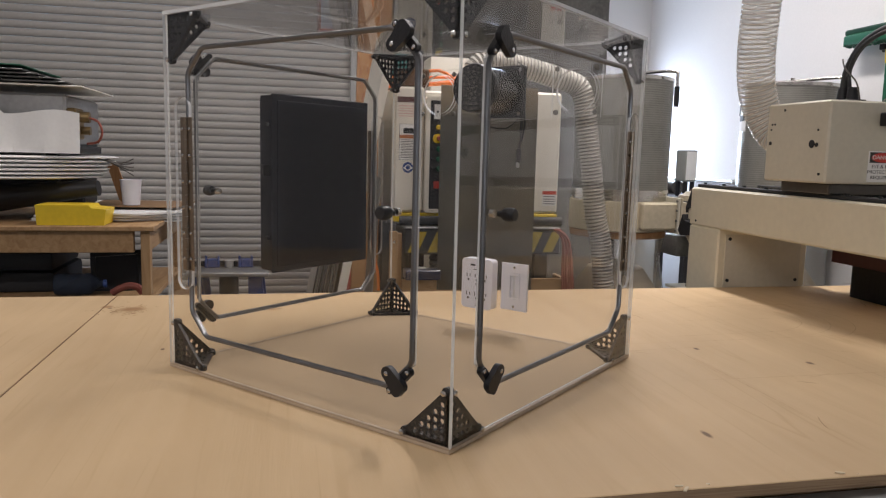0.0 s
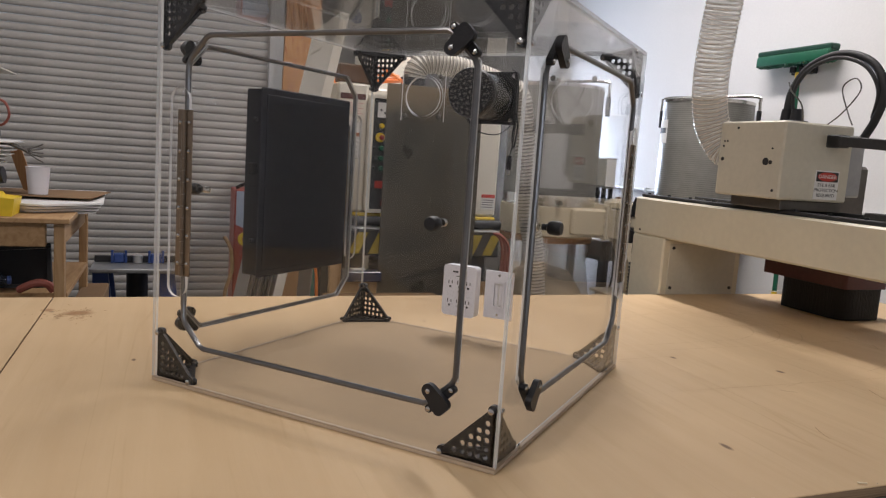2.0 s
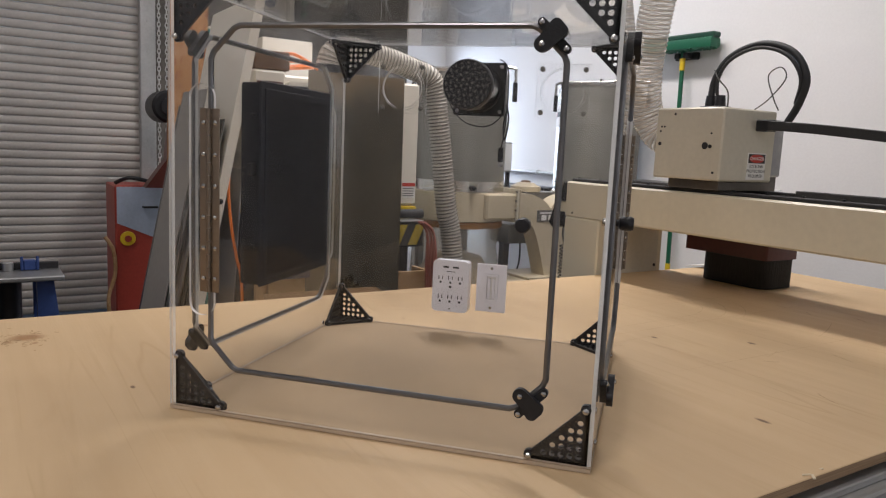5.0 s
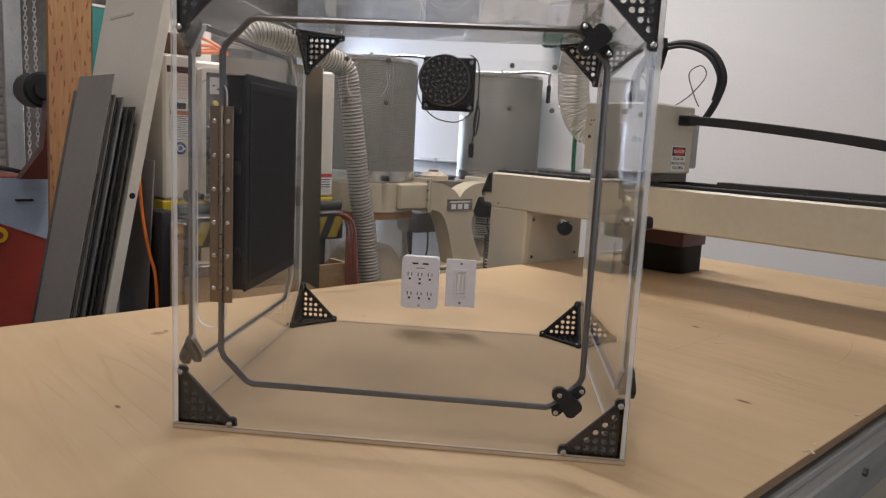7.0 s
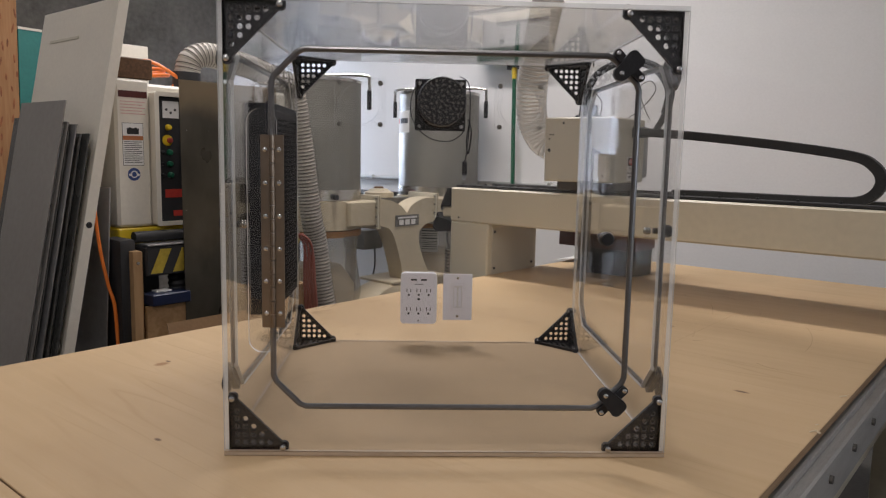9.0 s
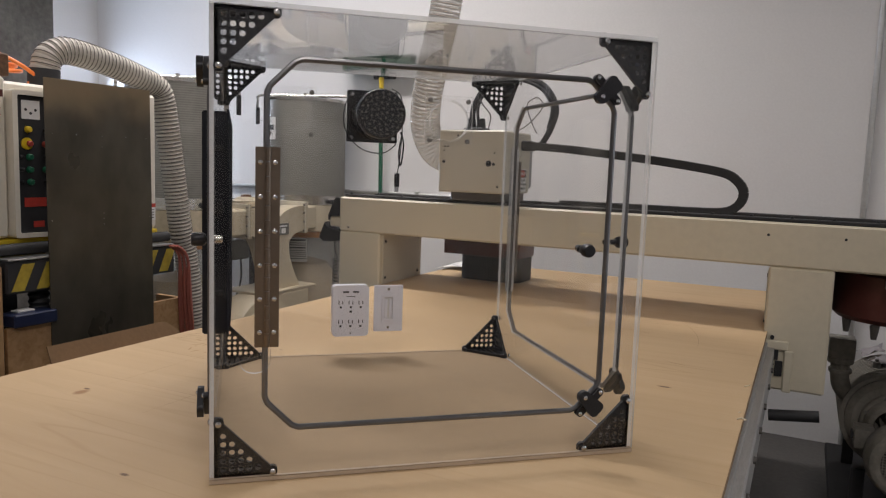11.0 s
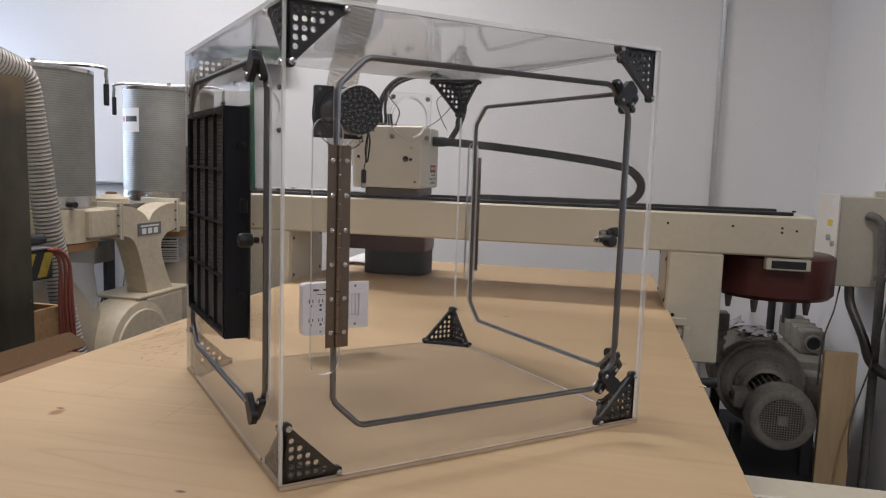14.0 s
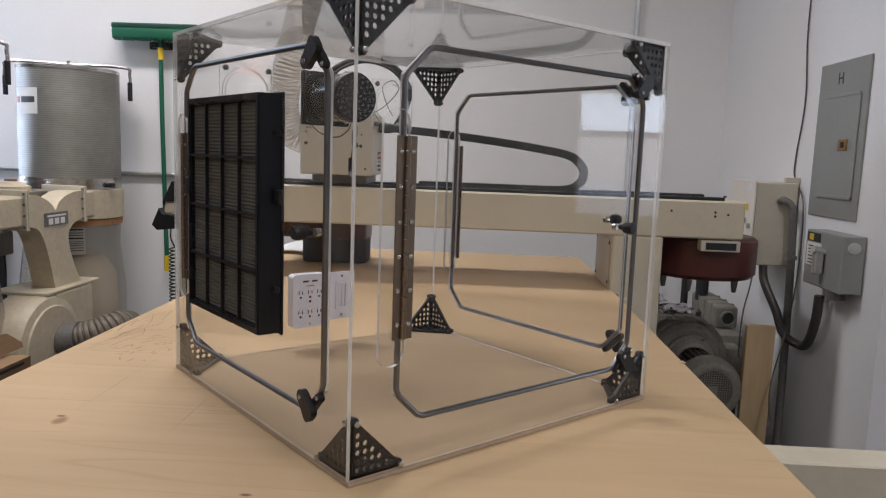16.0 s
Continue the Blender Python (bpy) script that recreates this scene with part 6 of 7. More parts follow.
disc = thing("disconnect_switch", SHOP @ Matrix.Translation((0, -0.2566, 0.1109)) @ Matrix.Diagonal((1, 1.0991, 0.8921, 1)), "grey disconnect switch box with a side handle and labels", "switch")
t = bmesh.new()
box(t, EX - 0.078, EX, 1.215, 1.47, 0.82, 1.045, 0.004)
part("case", t, M_GREYPAINT, disc)
for name, y0, y1, z0, z1, m in (("label", 1.355, 1.455, 0.90, 0.995, M_PAPER), ("label", 1.365, 1.455, 1.0, 1.035, M_BLACKINK), ("label", 1.41, 1.44, 1.004, 1.03, M_YELLOW)):
    t = bmesh.new()
    box(t, EX - 0.0805 - 0.001 * (m is M_YELLOW), EX - 0.0781, y0, y1, z0, z1)
    part(name, t, m, disc)
for i in range(6):
    t = bmesh.new()
    box(t, EX - 0.0815, EX - 0.0806, 1.37, 1.44, 0.908 + 0.014 * i, 0.912 + 0.014 * i)
    part("printed_line", t, M_BLACKINK, disc)
t = bmesh.new()
box(t, EX - 0.113, EX - 0.0806, 1.32, 1.35, 0.875, 0.965, 0.006)
cyl(t, (EX - 0.078, 1.335, 0.965), (EX - 0.118, 1.335, 0.975), 0.016, seg=12)
part("handle", t, M_PIPE, disc)
t = bmesh.new()
cyl(t, (EX - 0.04, 1.2155, 1.0), (EX - 0.04, 1.212, 1.0), 0.022, seg=18)
part("knockout", t, M_PIPE, disc)
t = bmesh.new()
cyl(t, (EX - 0.045, 1.29, 0.82), (EX - 0.045, 1.29, 0.785), 0.03, seg=16)
part("gland", t, M_MOTOR, disc)

enc = thing("control_cabinet", SHOP, "beige metal control cabinet on the wall beside the gantry", "cabinet")
t = bmesh.new()
box(t, 1.2825, 1.455, 1.635, 1.90, 0.86, 1.205, 0.004)
part("case", t, M_BEIGE, enc)
t = bmesh.new()
box(t, 1.275, 1.282, 1.63, 1.905, 0.855, 1.21, 0.002)
door_ = part("cabinet_door", t, M_PANELWHITE, enc)
t = bmesh.new()
box(t, 1.2735, 1.2749, 1.65, 1.71, 1.165, 1.195)
part("tag", t, M_PAPER, door_)
t = bmesh.new()
cyl(t, (1.275, 1.66, 1.02), (1.266, 1.66, 1.02), 0.011, seg=12)
cyl(t, (1.275, 1.71, 1.04), (1.264, 1.71, 1.04), 0.012, seg=12)
part("door_lock", t, M_CHROME, door_)
t = bmesh.new()
box(t, 1.2735, 1.2749, 1.69, 1.75, 1.085, 1.11)
part("yellow_tag", t, M_YELLOW, door_)
t = bmesh.new()
box(t, 1.40, 1.4585, 1.64, 1.665, 1.2055, 1.228, 0.002)
part("mounting_lug", t, M_BEIGE, enc)
t = bmesh.new()
tube(t, curve_through([(1.385, 1.634, 1.13), (1.385, 1.605, 1.135), (1.41, 1.59, 1.115), (1.42, 1.585, 1.07), (1.425, 1.575, 0.86), (1.415, 1.53, 0.45), (1.405, 1.50, 0.02)], 8), 0.0155, 14)
cyl(t, (1.424, 1.576, 0.895), (1.4245, 1.577, 0.912), 0.021, seg=14)
cond = solid("slanting_conduit", t, M_MOTOR, SHOP, "grey conduit slanting from the control cabinet to the floor", "pipe")
t = bmesh.new()
tube(t, curve_through([(1.345, 1.655, 0.862), (1.352, 1.645, 0.79), (1.385, 1.58, 0.68), (1.40, 1.53, 0.60), (1.425, 1.44, 0.575), (1.428, 1.37, 0.60), (1.42, 1.305, 0.70), (1.418, 1.29, 0.80)], 9), 0.0175, 14)
solid("flexible_conduit", t, M_WIRE, SHOP, "dark flexible conduit sagging between the two boxes", "pipe")
t = bmesh.new()
tube(t, curve_through([(EX - 0.004, 1.70, 3.8), (EX - 0.004, 1.64, 2.6), (EX - 0.004, 1.70, 1.9), (EX - 0.004, 1.66, 1.55), (EX - 0.004, 1.70, 1.30), (EX - 0.004, 1.685, 1.22), (EX - 0.01, 1.57, 1.12), (EX - 0.012, 1.555, 0.85), (1.40, 1.50, 0.62), (1.30, 1.36, 0.42), (1.27, 1.25, 0.30)], 10), 0.003, 6)
tube(t, curve_through([(1.32, 1.68, 0.862), (1.30, 1.66, 0.76), (1.24, 1.55, 0.66), (1.22, 1.5, 0.5)], 8), 0.003, 6)
solid("loose_wire", t, M_WIRE, SHOP, "thin dark wire hanging down the wall", "wire")
t = bmesh.new()
box(t, 1.208, 1.318, 1.40, 1.425, 0.0, 0.652, 0.002)
solid("pine_board", t, M_PALEPINE, SHOP, "pale pine board standing on end by the wall", "board")

# ---- vacuum pump ----
pump = thing("vacuum_pump", SHOP, "grey cast vacuum pump and motor beside the router table", "pump")
PX, PZ = 1.06, 0.415
ax = Matrix.Translation((PX, 1.29, PZ)) @ pose(0, 0, 0, -90)
t = bmesh.new()
lathe(t, [(0.076, 0.010), (0.076, 0.003), (0.092, 0.0), (0.106, 0.006), (0.115, 0.020), (0.119, 0.040), (0.119, 0.085), (0.112, 0.098), (0.095, 0.104)], ax, 40, ends=False)
part("fan_cowl", t, M_PUMP, pump, "rounded fan cowl")
t = bmesh.new()
for i in range(-8, 9):
    o = i * 0.0088
    h = math.sqrt(max(0, 0.076 ** 2 - o * o))
    if h > 0.01:
        box(t, PX + o - 0.0014, PX + o + 0.0014, 1.288, 1.2905, PZ - h, PZ + h)
        box(t, PX - h, PX + h, 1.2873, 1.2898, PZ + o - 0.0014, PZ + o + 0.0014)
box(t, PX - 0.017, PX + 0.017, 1.2850, 1.2872, PZ - 0.017, PZ + 0.017, 0.002)
part("grille", t, M_PUMP, pump, "square-mesh fan grille")
t = bmesh.new()
lathe(t, [(0, 0.024), (0.098, 0.024), (0.098, 0.028), (0, 0.028)], ax, 24)
part("fan_disc", t, M_DARK, pump)
t = bmesh.new()
lathe(t, [(0.084, 0.09), (0.084, 0.26)], ax, 30)
part("motor_body", t, M_PUMP, pump)
for i in range(30):
    t = bmesh.new()
    box(t, 0.080, 0.104, -0.0018, 0.0018, 0.104, 0.236, m=ax @ pose(0, 0, 0, 0, 0, 12 * i))
    part("cooling_fin", t, M_PUMP, pump)
t = bmesh.new()
box(t, PX - 0.145, PX - 0.085, 1.41, 1.50, PZ - 0.005, PZ + 0.060, 0.008, seg=2)
tb = part("terminal_box", t, M_PUMP, pump)
for y in (1.435, 1.475):
    t = bmesh.new()
    cyl(t, (PX - 0.145, y, PZ + 0.03), (PX - 0.152, y, PZ + 0.03), 0.010, seg=10)
    part("box_plug", t, M_DARK, tb)
# end flange: a thick ring with a stepped bell behind the motor
bx = Matrix.Translation((PX - 0.018, 1.29, PZ + 0.048)) @ pose(0, 0, 0, -90)
t = bmesh.new()
lathe(t, [(0.070, 0.200), (0.084, 0.206), (0.094, 0.222), (0.097, 0.238), (0.103, 0.242), (0.107, 0.248), (0.107, 0.266), (0.103, 0.274), (0.09, 0.280)], bx, 44, ends=False)
part("end_flange", t, M_PUMP, pump, "thick round end flange")
for i in range(8):
    a = radians(22.5 + 45 * i)
    t = bmesh.new()
    lathe(t, [(0.006, 0.242), (0.006, 0.231), (0.003, 0.230), (0, 0.230)], bx @ Matrix.Translation((0.098 * math.cos(a), 0.098 * math.sin(a), 0.003)), 6)
    part("flange_bolt", t, M_MOTOR, pump)
t = bmesh.new()
lathe(t, [(0.09, 0.277), (0.128, 0.282), (0.148, 0.30), (0.152, 0.34), (0.152, 0.66), (0.14, 0.70), (0, 0.71)], bx, 40)
part("pump_body", t, M_PUMP, pump, "ribbed pump casing")
for i in range(16):
    z = 0.31 + 0.021 * i
    t = bmesh.new()
    lathe(t, [(0.150, z - 0.004), (0.164, z - 0.0025), (0.166, z), (0.164, z + 0.0025), (0.150, z + 0.004)], bx, 36, ends=False)
    part("casing_rib", t, M_PUMP, pump)
for x, y in ((PX - 0.08, 1.66), (PX + 0.03, 1.64)):
    t = bmesh.new()
    lathe(t, [(0.012, 0), (0.012, 0.02), (0.006, 0.022), (0.006, 0.03), (0, 0.03)], Matrix.Translation((x, y, PZ + 0.215)), 14)
    part("filler_cap", t, M_MOTOR, pump)
# silencer beside the casing, its mouth towards the bed's free end
t = bmesh.new()
box(t, 1.252, 1.352, 1.905, 2.30, 0.522, 0.624, 0.016, seg=3)
for y in (1.98, 2.08, 2.18):
    box(t, 1.249, 1.355, y - 0.006, y + 0.006, 0.5215, 0.627, 0.003)
sil = part("silencer", t, M_PUMP, pump, "long square exhaust silencer with a round mouth")
t = bmesh.new()
lathe(t, [(0.036, 0), (0.034, -0.014), (0.027, -0.014), (0.027, 0.01), (0, 0.01)], Matrix.Translation((1.304, 1.906, 0.572)) @ pose(0, 0, 0, -90), 24)
part("mouth", t, M_PUMP, sil)
t = bmesh.new()
lathe(t, [(0.0265, 0.0), (0.0265, 0.004), (0, 0.004)], Matrix.Translation((1.304, 1.899, 0.572)) @ pose(0, 0, 0, -90), 20)
part("mouth_bore", t, M_DARK, sil)
t = bmesh.new()
box(t, 1.17, 1.34, 1.78, 2.24, PZ - 0.06, 0.521, 0.016, seg=2)
box(t, 1.19, 1.30, 1.66, 1.78, PZ - 0.10, 0.49, 0.012, seg=2)
part("oil_separator", t, M_PUMP, pump, "boxy oil separator")
t = bmesh.new()
cyl(t, (1.22, 2.32, 0.50), (1.22, 2.32, 0.84), 0.018, seg=14)
cyl(t, (1.27, 2.20, 0.60), (1.27, 2.20, 0.70), 0.030, seg=18)
part("inlet_pipe", t, M_DARK, pump)
# suction head: a square box on an elbow
t = bmesh.new()
box(t, 0.826, 0.908, 1.575, 1.66, 0.662, 0.733, 0.006, seg=2)
cyl(t, (0.867, 1.617, 0.661), (0.867, 1.617, 0.640), 0.042, seg=20, b=0.003)
tube(t, curve_through([(0.867, 1.617, 0.645), (0.868, 1.617, 0.60), (0.878, 1.625, 0.555), (0.905, 1.64, 0.525), (0.95, 1.66, 0.515)], 8), 0.030, 16)
cyl(t, (0.868, 1.617, 0.622), (0.868, 1.617, 0.606), 0.037, seg=18, b=0.002)
part("suction_elbow", t, M_PUMP, pump, "square suction head on a pipe elbow")
t = bmesh.new()
box(t, PX - 0.19, PX + 0.25, 1.40, 2.20, 0.12, 0.16, 0.004)
for x in (PX - 0.15, PX + 0.10):
    for y in (1.44, 1.96):
        box(t, x, x + 0.06, y, y + 0.06, 0.0, 0.12, 0.003)
        box(t, x + 0.01, x + 0.05, y + 0.01, y + 0.05, 0.16, 0.33, 0.003)
part("base", t, M_DARK, pump)
t = bmesh.new()
cyl(t, (0.665, 1.10, 0.567), (0.80, 1.10, 0.585), 0.017, seg=16)
part("vacuum_pipe", t, M_BLACKRUB, pump, "black rubber vacuum pipe")
scraps = thing("paper_scraps", SHOP, "crumpled pale paper and plastic scraps lying on the pump", "paper", kind="stuff")
random.seed(9)
for i in range(7):
    x, y = PX + random.uniform(-0.10, 0.05), 1.74 + random.uniform(-0.05, 0.20)
    t = bmesh.new()
    bmesh.ops.create_grid(t, x_segments=4, y_segments=4, size=0.042)
    for v in t.verts:
        v.co.z = 0.022 * noise.noise(Vector((v.co.x * 40 + i, v.co.y * 40, i)))
        v.co.x *= random.uniform(0.7, 1.2)
    ext = bmesh.ops.extrude_face_region(t, geom=t.faces[:])
    bmesh.ops.translate(t, vec=(0, 0, 0.0008), verts=[g for g in ext["geom"] if isinstance(g, bmesh.types.BMVert)])
    t.transform(Matrix.Translation((x, y, PZ + 0.216 + 0.0012 * i)) @ pose(0, 0, 0, random.uniform(-22, 22), random.uniform(-22, 22), random.uniform(0, 180)))
    part("scrap", t, M_SCRAP, scraps)

# ---- leaning sheet stock and the tools by the roll-up door ----
def leaning(name, s0, lean, n0, n1, height, thick, material, label, category, group=""):
    m = SHOP @ Matrix.Translation((n0, s0, 0)) @ pose(0, 0, 0, -lean)
    t = bmesh.new()
    box(t, n1 - n0, 0, 0, thick, 0.002, height, 0.0006)
    return solid(name, t, material, m, label, category, group)


leaning("metal_sheet", -0.272, 11.1, -1.685, -2.06, 1.455, 0.004, M_DULLSHEET, "grey sheet of aluminium leaning on the stack", "sheet", "leaning sheet stock")
random.seed(21)
for i in range(17):
    leaning("sheet_stock", -0.264 + 0.0054 * i, 11.0 - 0.03 * i, -1.70 + random.uniform(-0.035, 0.03) + 0.003 * i, -2.12, 1.395 - 0.005 * i + random.uniform(-0.03, 0.02), random.uniform(0.0032, 0.0050), (M_DARKSHEET, M_GLOSSHEET, M_DULLSHEET, M_GLOSSHEET, M_MOTOR, M_GLOSSHEET, M_SHEET)[i % 7] if i < 16 else M_PLATE,
            "dark plastic and metal sheet leaning in a stack", "sheet", "leaning sheet stock")
slab_door = leaning("white_door_leaf", -0.168, 11.1, -1.635, -2.25, 1.825, 0.036, M_PANELWHITE, "off-white flush door leaf leaning behind the sheets", "door")
t = bmesh.new()
box(t, -0.52, -0.27, -0.0025, -0.0005, 1.70, 1.71)
part("scratch_slot", t, M_BEIGE, slab_door)
t = bmesh.new()
cyl(t, (0.0005, 0.018, 1.025), (-0.004, 0.018, 1.025), 0.011, seg=14)
part("latch_hole", t, M_DARK, slab_door)
leaning("grey_sheet", 0.072, 3.4, -1.668, -1.95, 1.13, 0.005, M_SHEET, "grey sheet standing behind the door leaf", "sheet", "leaning sheet stock")
plank = leaning("rough_plank", 0.13, 1.0, -3.02, -3.06, 2.45, 0.20, M_OSB, "tall rough brown plank standing upright", "plank")
teal = leaning("teal_board", 0.334, 1.0, -3.02, -3.045, 1.835, 0.11, M_TEAL, "teal board with a white edge strip standing behind the door leaf", "board")
t = bmesh.new()
box(t, -0.026, 0.002, -0.0005, 0.1105, 1.8355, 1.848, 0.001)
part("edge_strip", t, M_PANELWHITE, teal, "white edge strip")
random.seed(8)
for i in range(66):
    t = bmesh.new()
    lathe(t, [(0.0048, 0), (0.0040, 0.0008), (0, 0.001)], Matrix.Translation((-0.0003, 0.025 + 0.05 * (i % 4) + random.uniform(-0.02, 0.02), 0.92 + 0.018 * i)) @ pose(0, 0, 0, random.uniform(-12, 12)) @ Matrix.Diagonal((1, 1, random.uniform(3.0, 7.0), 1)) @ pose(0, 0, 0, 0, 90), 10)
    part("knot", t, M_KNOT, plank, "dark knot")
t = bmesh.new()
tube(t, curve_through([(-1.70, 0.098, 1.12), (-1.683, 0.092, 1.03), (-1.672, 0.10, 0.90), (-1.662, 0.118, 0.78), (-1.650, 0.135, 0.68), (-1.645, 0.135, 0.40), (-1.64, 0.10, 0.012)], 10), 0.0065, 8)
solid("orange_hose", t, M_ORANGE, SHOP, "orange air hose hanging beside the sander", "hose")

belt = thing("belt_grinder", SHOP, "red and silver belt grinder on a pedestal by the roll-up door", "grinder")
t = bmesh.new()
box(t, -3.95, -3.60, -0.04, 0.36, 0.03, 0.93, 0.008)
part("pedestal", t, M_RED, belt)
t = bmesh.new()
slab(t, [(-0.03, 0.70), (0.33, 0.545), (0.33, 0.922), (-0.03, 0.922)], [], -0.006, -0.001, m=Matrix.Translation((-3.60, 0, 0)) @ pose(0, 0, 0, 0, 0, 90))
cover = part("silver_cover", t, M_PALEBLUE, belt, "pale blue-grey cover")
t = bmesh.new()
tube(t, [(-3.594, 0.12, 0.80), (-3.565, 0.12, 0.80), (-3.565, 0.20, 0.80), (-3.594, 0.20, 0.80)], 0.007, 8)
part("pull_handle", t, M_BLACK, cover)
t = bmesh.new()
cyl(t, (-3.60, 0.03, 0.605), (-3.585, 0.03, 0.605), 0.045, seg=24, b=0.004)
knob = part("yellow_knob", t, M_YELLOW, belt, "round yellow switch plate")
t = bmesh.new()
cyl(t, (-3.585, 0.03, 0.605), (-3.575, 0.03, 0.605), 0.020, seg=16)
part("red_button", t, M_RED, knob)
t = bmesh.new()
slab(t, [(0.10, 0.93), (0.34, 0.93), (0.34, 1.36), (0.25, 1.36), (0.22, 1.10)], [], -0.2, -0.1, m=Matrix.Translation((-3.60, 0, 0)) @ pose(0, 0, 0, 0, 0, 90))
part("arm", t, M_DARKRED, belt)
t = bmesh.new()
cyl(t, (-3.60, 0.28, 1.42), (-3.85, 0.28, 1.42), 0.10, seg=24, b=0.015)
cyl(t, (-3.58, 0.28, 1.42), (-3.60, 0.28, 1.42), 0.05, seg=18)
part("motor", t, M_BLACK, belt)
t = bmesh.new()
tube(t, curve_through([(-3.70, -0.02, 0.94), (-3.62, 0.04, 0.975), (-3.60, 0.12, 0.965), (-3.62, 0.2, 0.94)], 8), 0.012, 8)
part("belt_guard", t, M_BLACKRUB, belt)
t = bmesh.new()
tube(t, curve_through([(-3.58, -0.10, 0.62), (-3.55, -0.06, 0.54), (-3.56, -0.05, 0.40), (-3.55, -0.09, 0.25), (-3.56, -0.08, 0.10)], 8), 0.012, 8)
solid("hanging_strap", t, M_PINE, SHOP, "tan strap hanging beside the grinder", "strap")

for sx in (0.322, 0.372):
    t = bmesh.new()
    z = 0.9
    k = 0
    while z < 3.2:
        a = k % 2
        loop = [(0.009 * math.cos(2 * math.pi * i / 10) * (1 - a), 0.009 * math.cos(2 * math.pi * i / 10) * a, 0.020 * math.sin(2 * math.pi * i / 10)) for i in range(10)]
        tube(t, [(WN + 0.10 + x, sx + y, z + dz) for x, y, dz in loop], 0.0032, 5, closed=True)
        z += 0.029
        k += 1
    solid("hoist_chain", t, M_PIPE, SHOP, "galvanised hand chain of the roll-up door", "chain", "door hoist chains", "stuff")

rt = thing("router_bench", SHOP, "small grey bench-top router table with blue fences and legs", "tool table")
t = bmesh.new()
box(t, -3.55, -3.12, -0.862, -0.362, 0.452, 0.478, 0.006)
part("top", t, M_SHEET, rt)
t = bmesh.new()
box(t, -3.40, -3.37, -0.855, -0.37, 0.479, 0.515, 0.002)
part("fence", t, M_DARK, rt)
for y in (-0.719, -0.513):
    t = bmesh.new()
    box(t, -3.369, -3.33, y - 0.030, y + 0.030, 0.479, 0.535, 0.005)
    box(t, -3.340, -3.325, y - 0.045, y - 0.0305, 0.479, 0.556, 0.003)
    box(t, -3.340, -3.325, y + 0.0305, y + 0.045, 0.479, 0.556, 0.003)
    part("fence_block", t, M_BLUE, rt, "blue plastic fence block")
for y in (-0.81, -0.45):
    for x in (-3.52, -3.18):
        t = bmesh.new()
        slab(t, [(-0.04, 0.0), (0.09, 0.0), (0.04, 0.451), (-0.04, 0.451)], [], 0, 0.05, m=Matrix.Translation((x, y, 0)) @ pose(0, 0, 0, 0, 0, 90))
        part("leg", t, M_BLUE, rt)
t = bmesh.new()
cyl(t, (-3.30, -0.616, 0.451), (-3.30, -0.616, 0.18), 0.06, seg=20)
part("motor", t, M_BLACK, rt)
part("guard", cyl(bmesh.new(), (-3.345, -0.616, 0.4785), (-3.345, -0.616, 0.525), 0.028, seg=16, b=0.003), M_PIPE, rt, "clear grey bit guard")

# ---- wooden bench with its load ----
bench = thing("work_bench", SHOP, "pine work bench loaded with boards, tubs and tools", "bench")
BX0, BX1, BY0, BY1, BZ = -2.95, -1.93, -2.6, -0.83, 0.885
t = bmesh.new()
box(t, BX0, BX1, BY0, BY1, BZ - 0.022, BZ, 0.003)
part("top", t, M_PINE, bench)
for x0, x1 in ((BX1 - 0.06, BX1 - 0.025), (BX0 + 0.025, BX0 + 0.06)):
    t = bmesh.new()
    box(t, x0, x1, BY0 + 0.03, BY1 - 0.09, BZ - 0.12, BZ - 0.0225, 0.003)
    part("apron", t, M_PINE, bench)
t = bmesh.new()
box(t, BX0 + 0.07, BX1 - 0.07, BY1 - 0.06, BY1 - 0.03, BZ - 0.12, BZ - 0.0225, 0.003)
part("apron", t, M_PINE, bench)
for x in (BX1 - 0.07, BX0 + 0.02):
    for y in (BY1 - 0.088, BY0 + 0.02):
        t = bmesh.new()
        box(t, x, x + 0.05, y + 0.028, y + 0.068, 0, BZ - 0.0225, 0.003)
        part("leg", t, M_PINEUP, bench)
t = bmesh.new()
box(t, BX0 + 0.07, BX1 - 0.12, BY0 + 0.05, BY1 - 0.02, 0.533, 0.555, 0.002)
part("lower_shelf", t, M_PINE, bench)

t = bmesh.new()
slab(t, [(-0.14, 0.0), (0.13, 0.0), (0.140, 0.070), (0.08, 0.075), (0.07, 0.088), (-0.145, 0.088)], [], 0, 0.17, m=Matrix.Translation((-1.955, -1.17, BZ + 0.001)) @ pose(0, 0, 0, 0, 0, 90))
solid("yellow_bin", t, M_YELLOW, SHOP, "yellow plastic parts bin on the bench edge", "bin")
t = bmesh.new()
lathe(t, [(0.0, 0.0), (0.040, 0.0), (0.050, 0.120), (0.053, 0.124), (0.0485, 0.124), (0.039, 0.006), (0, 0.006)], Matrix.Translation((-2.40, -1.01, BZ + 0.0605)), 28)
solid("plastic_tub", t, M_WHITE, SHOP, "white plastic mixing tub on the bench", "tub")
random.seed(2)
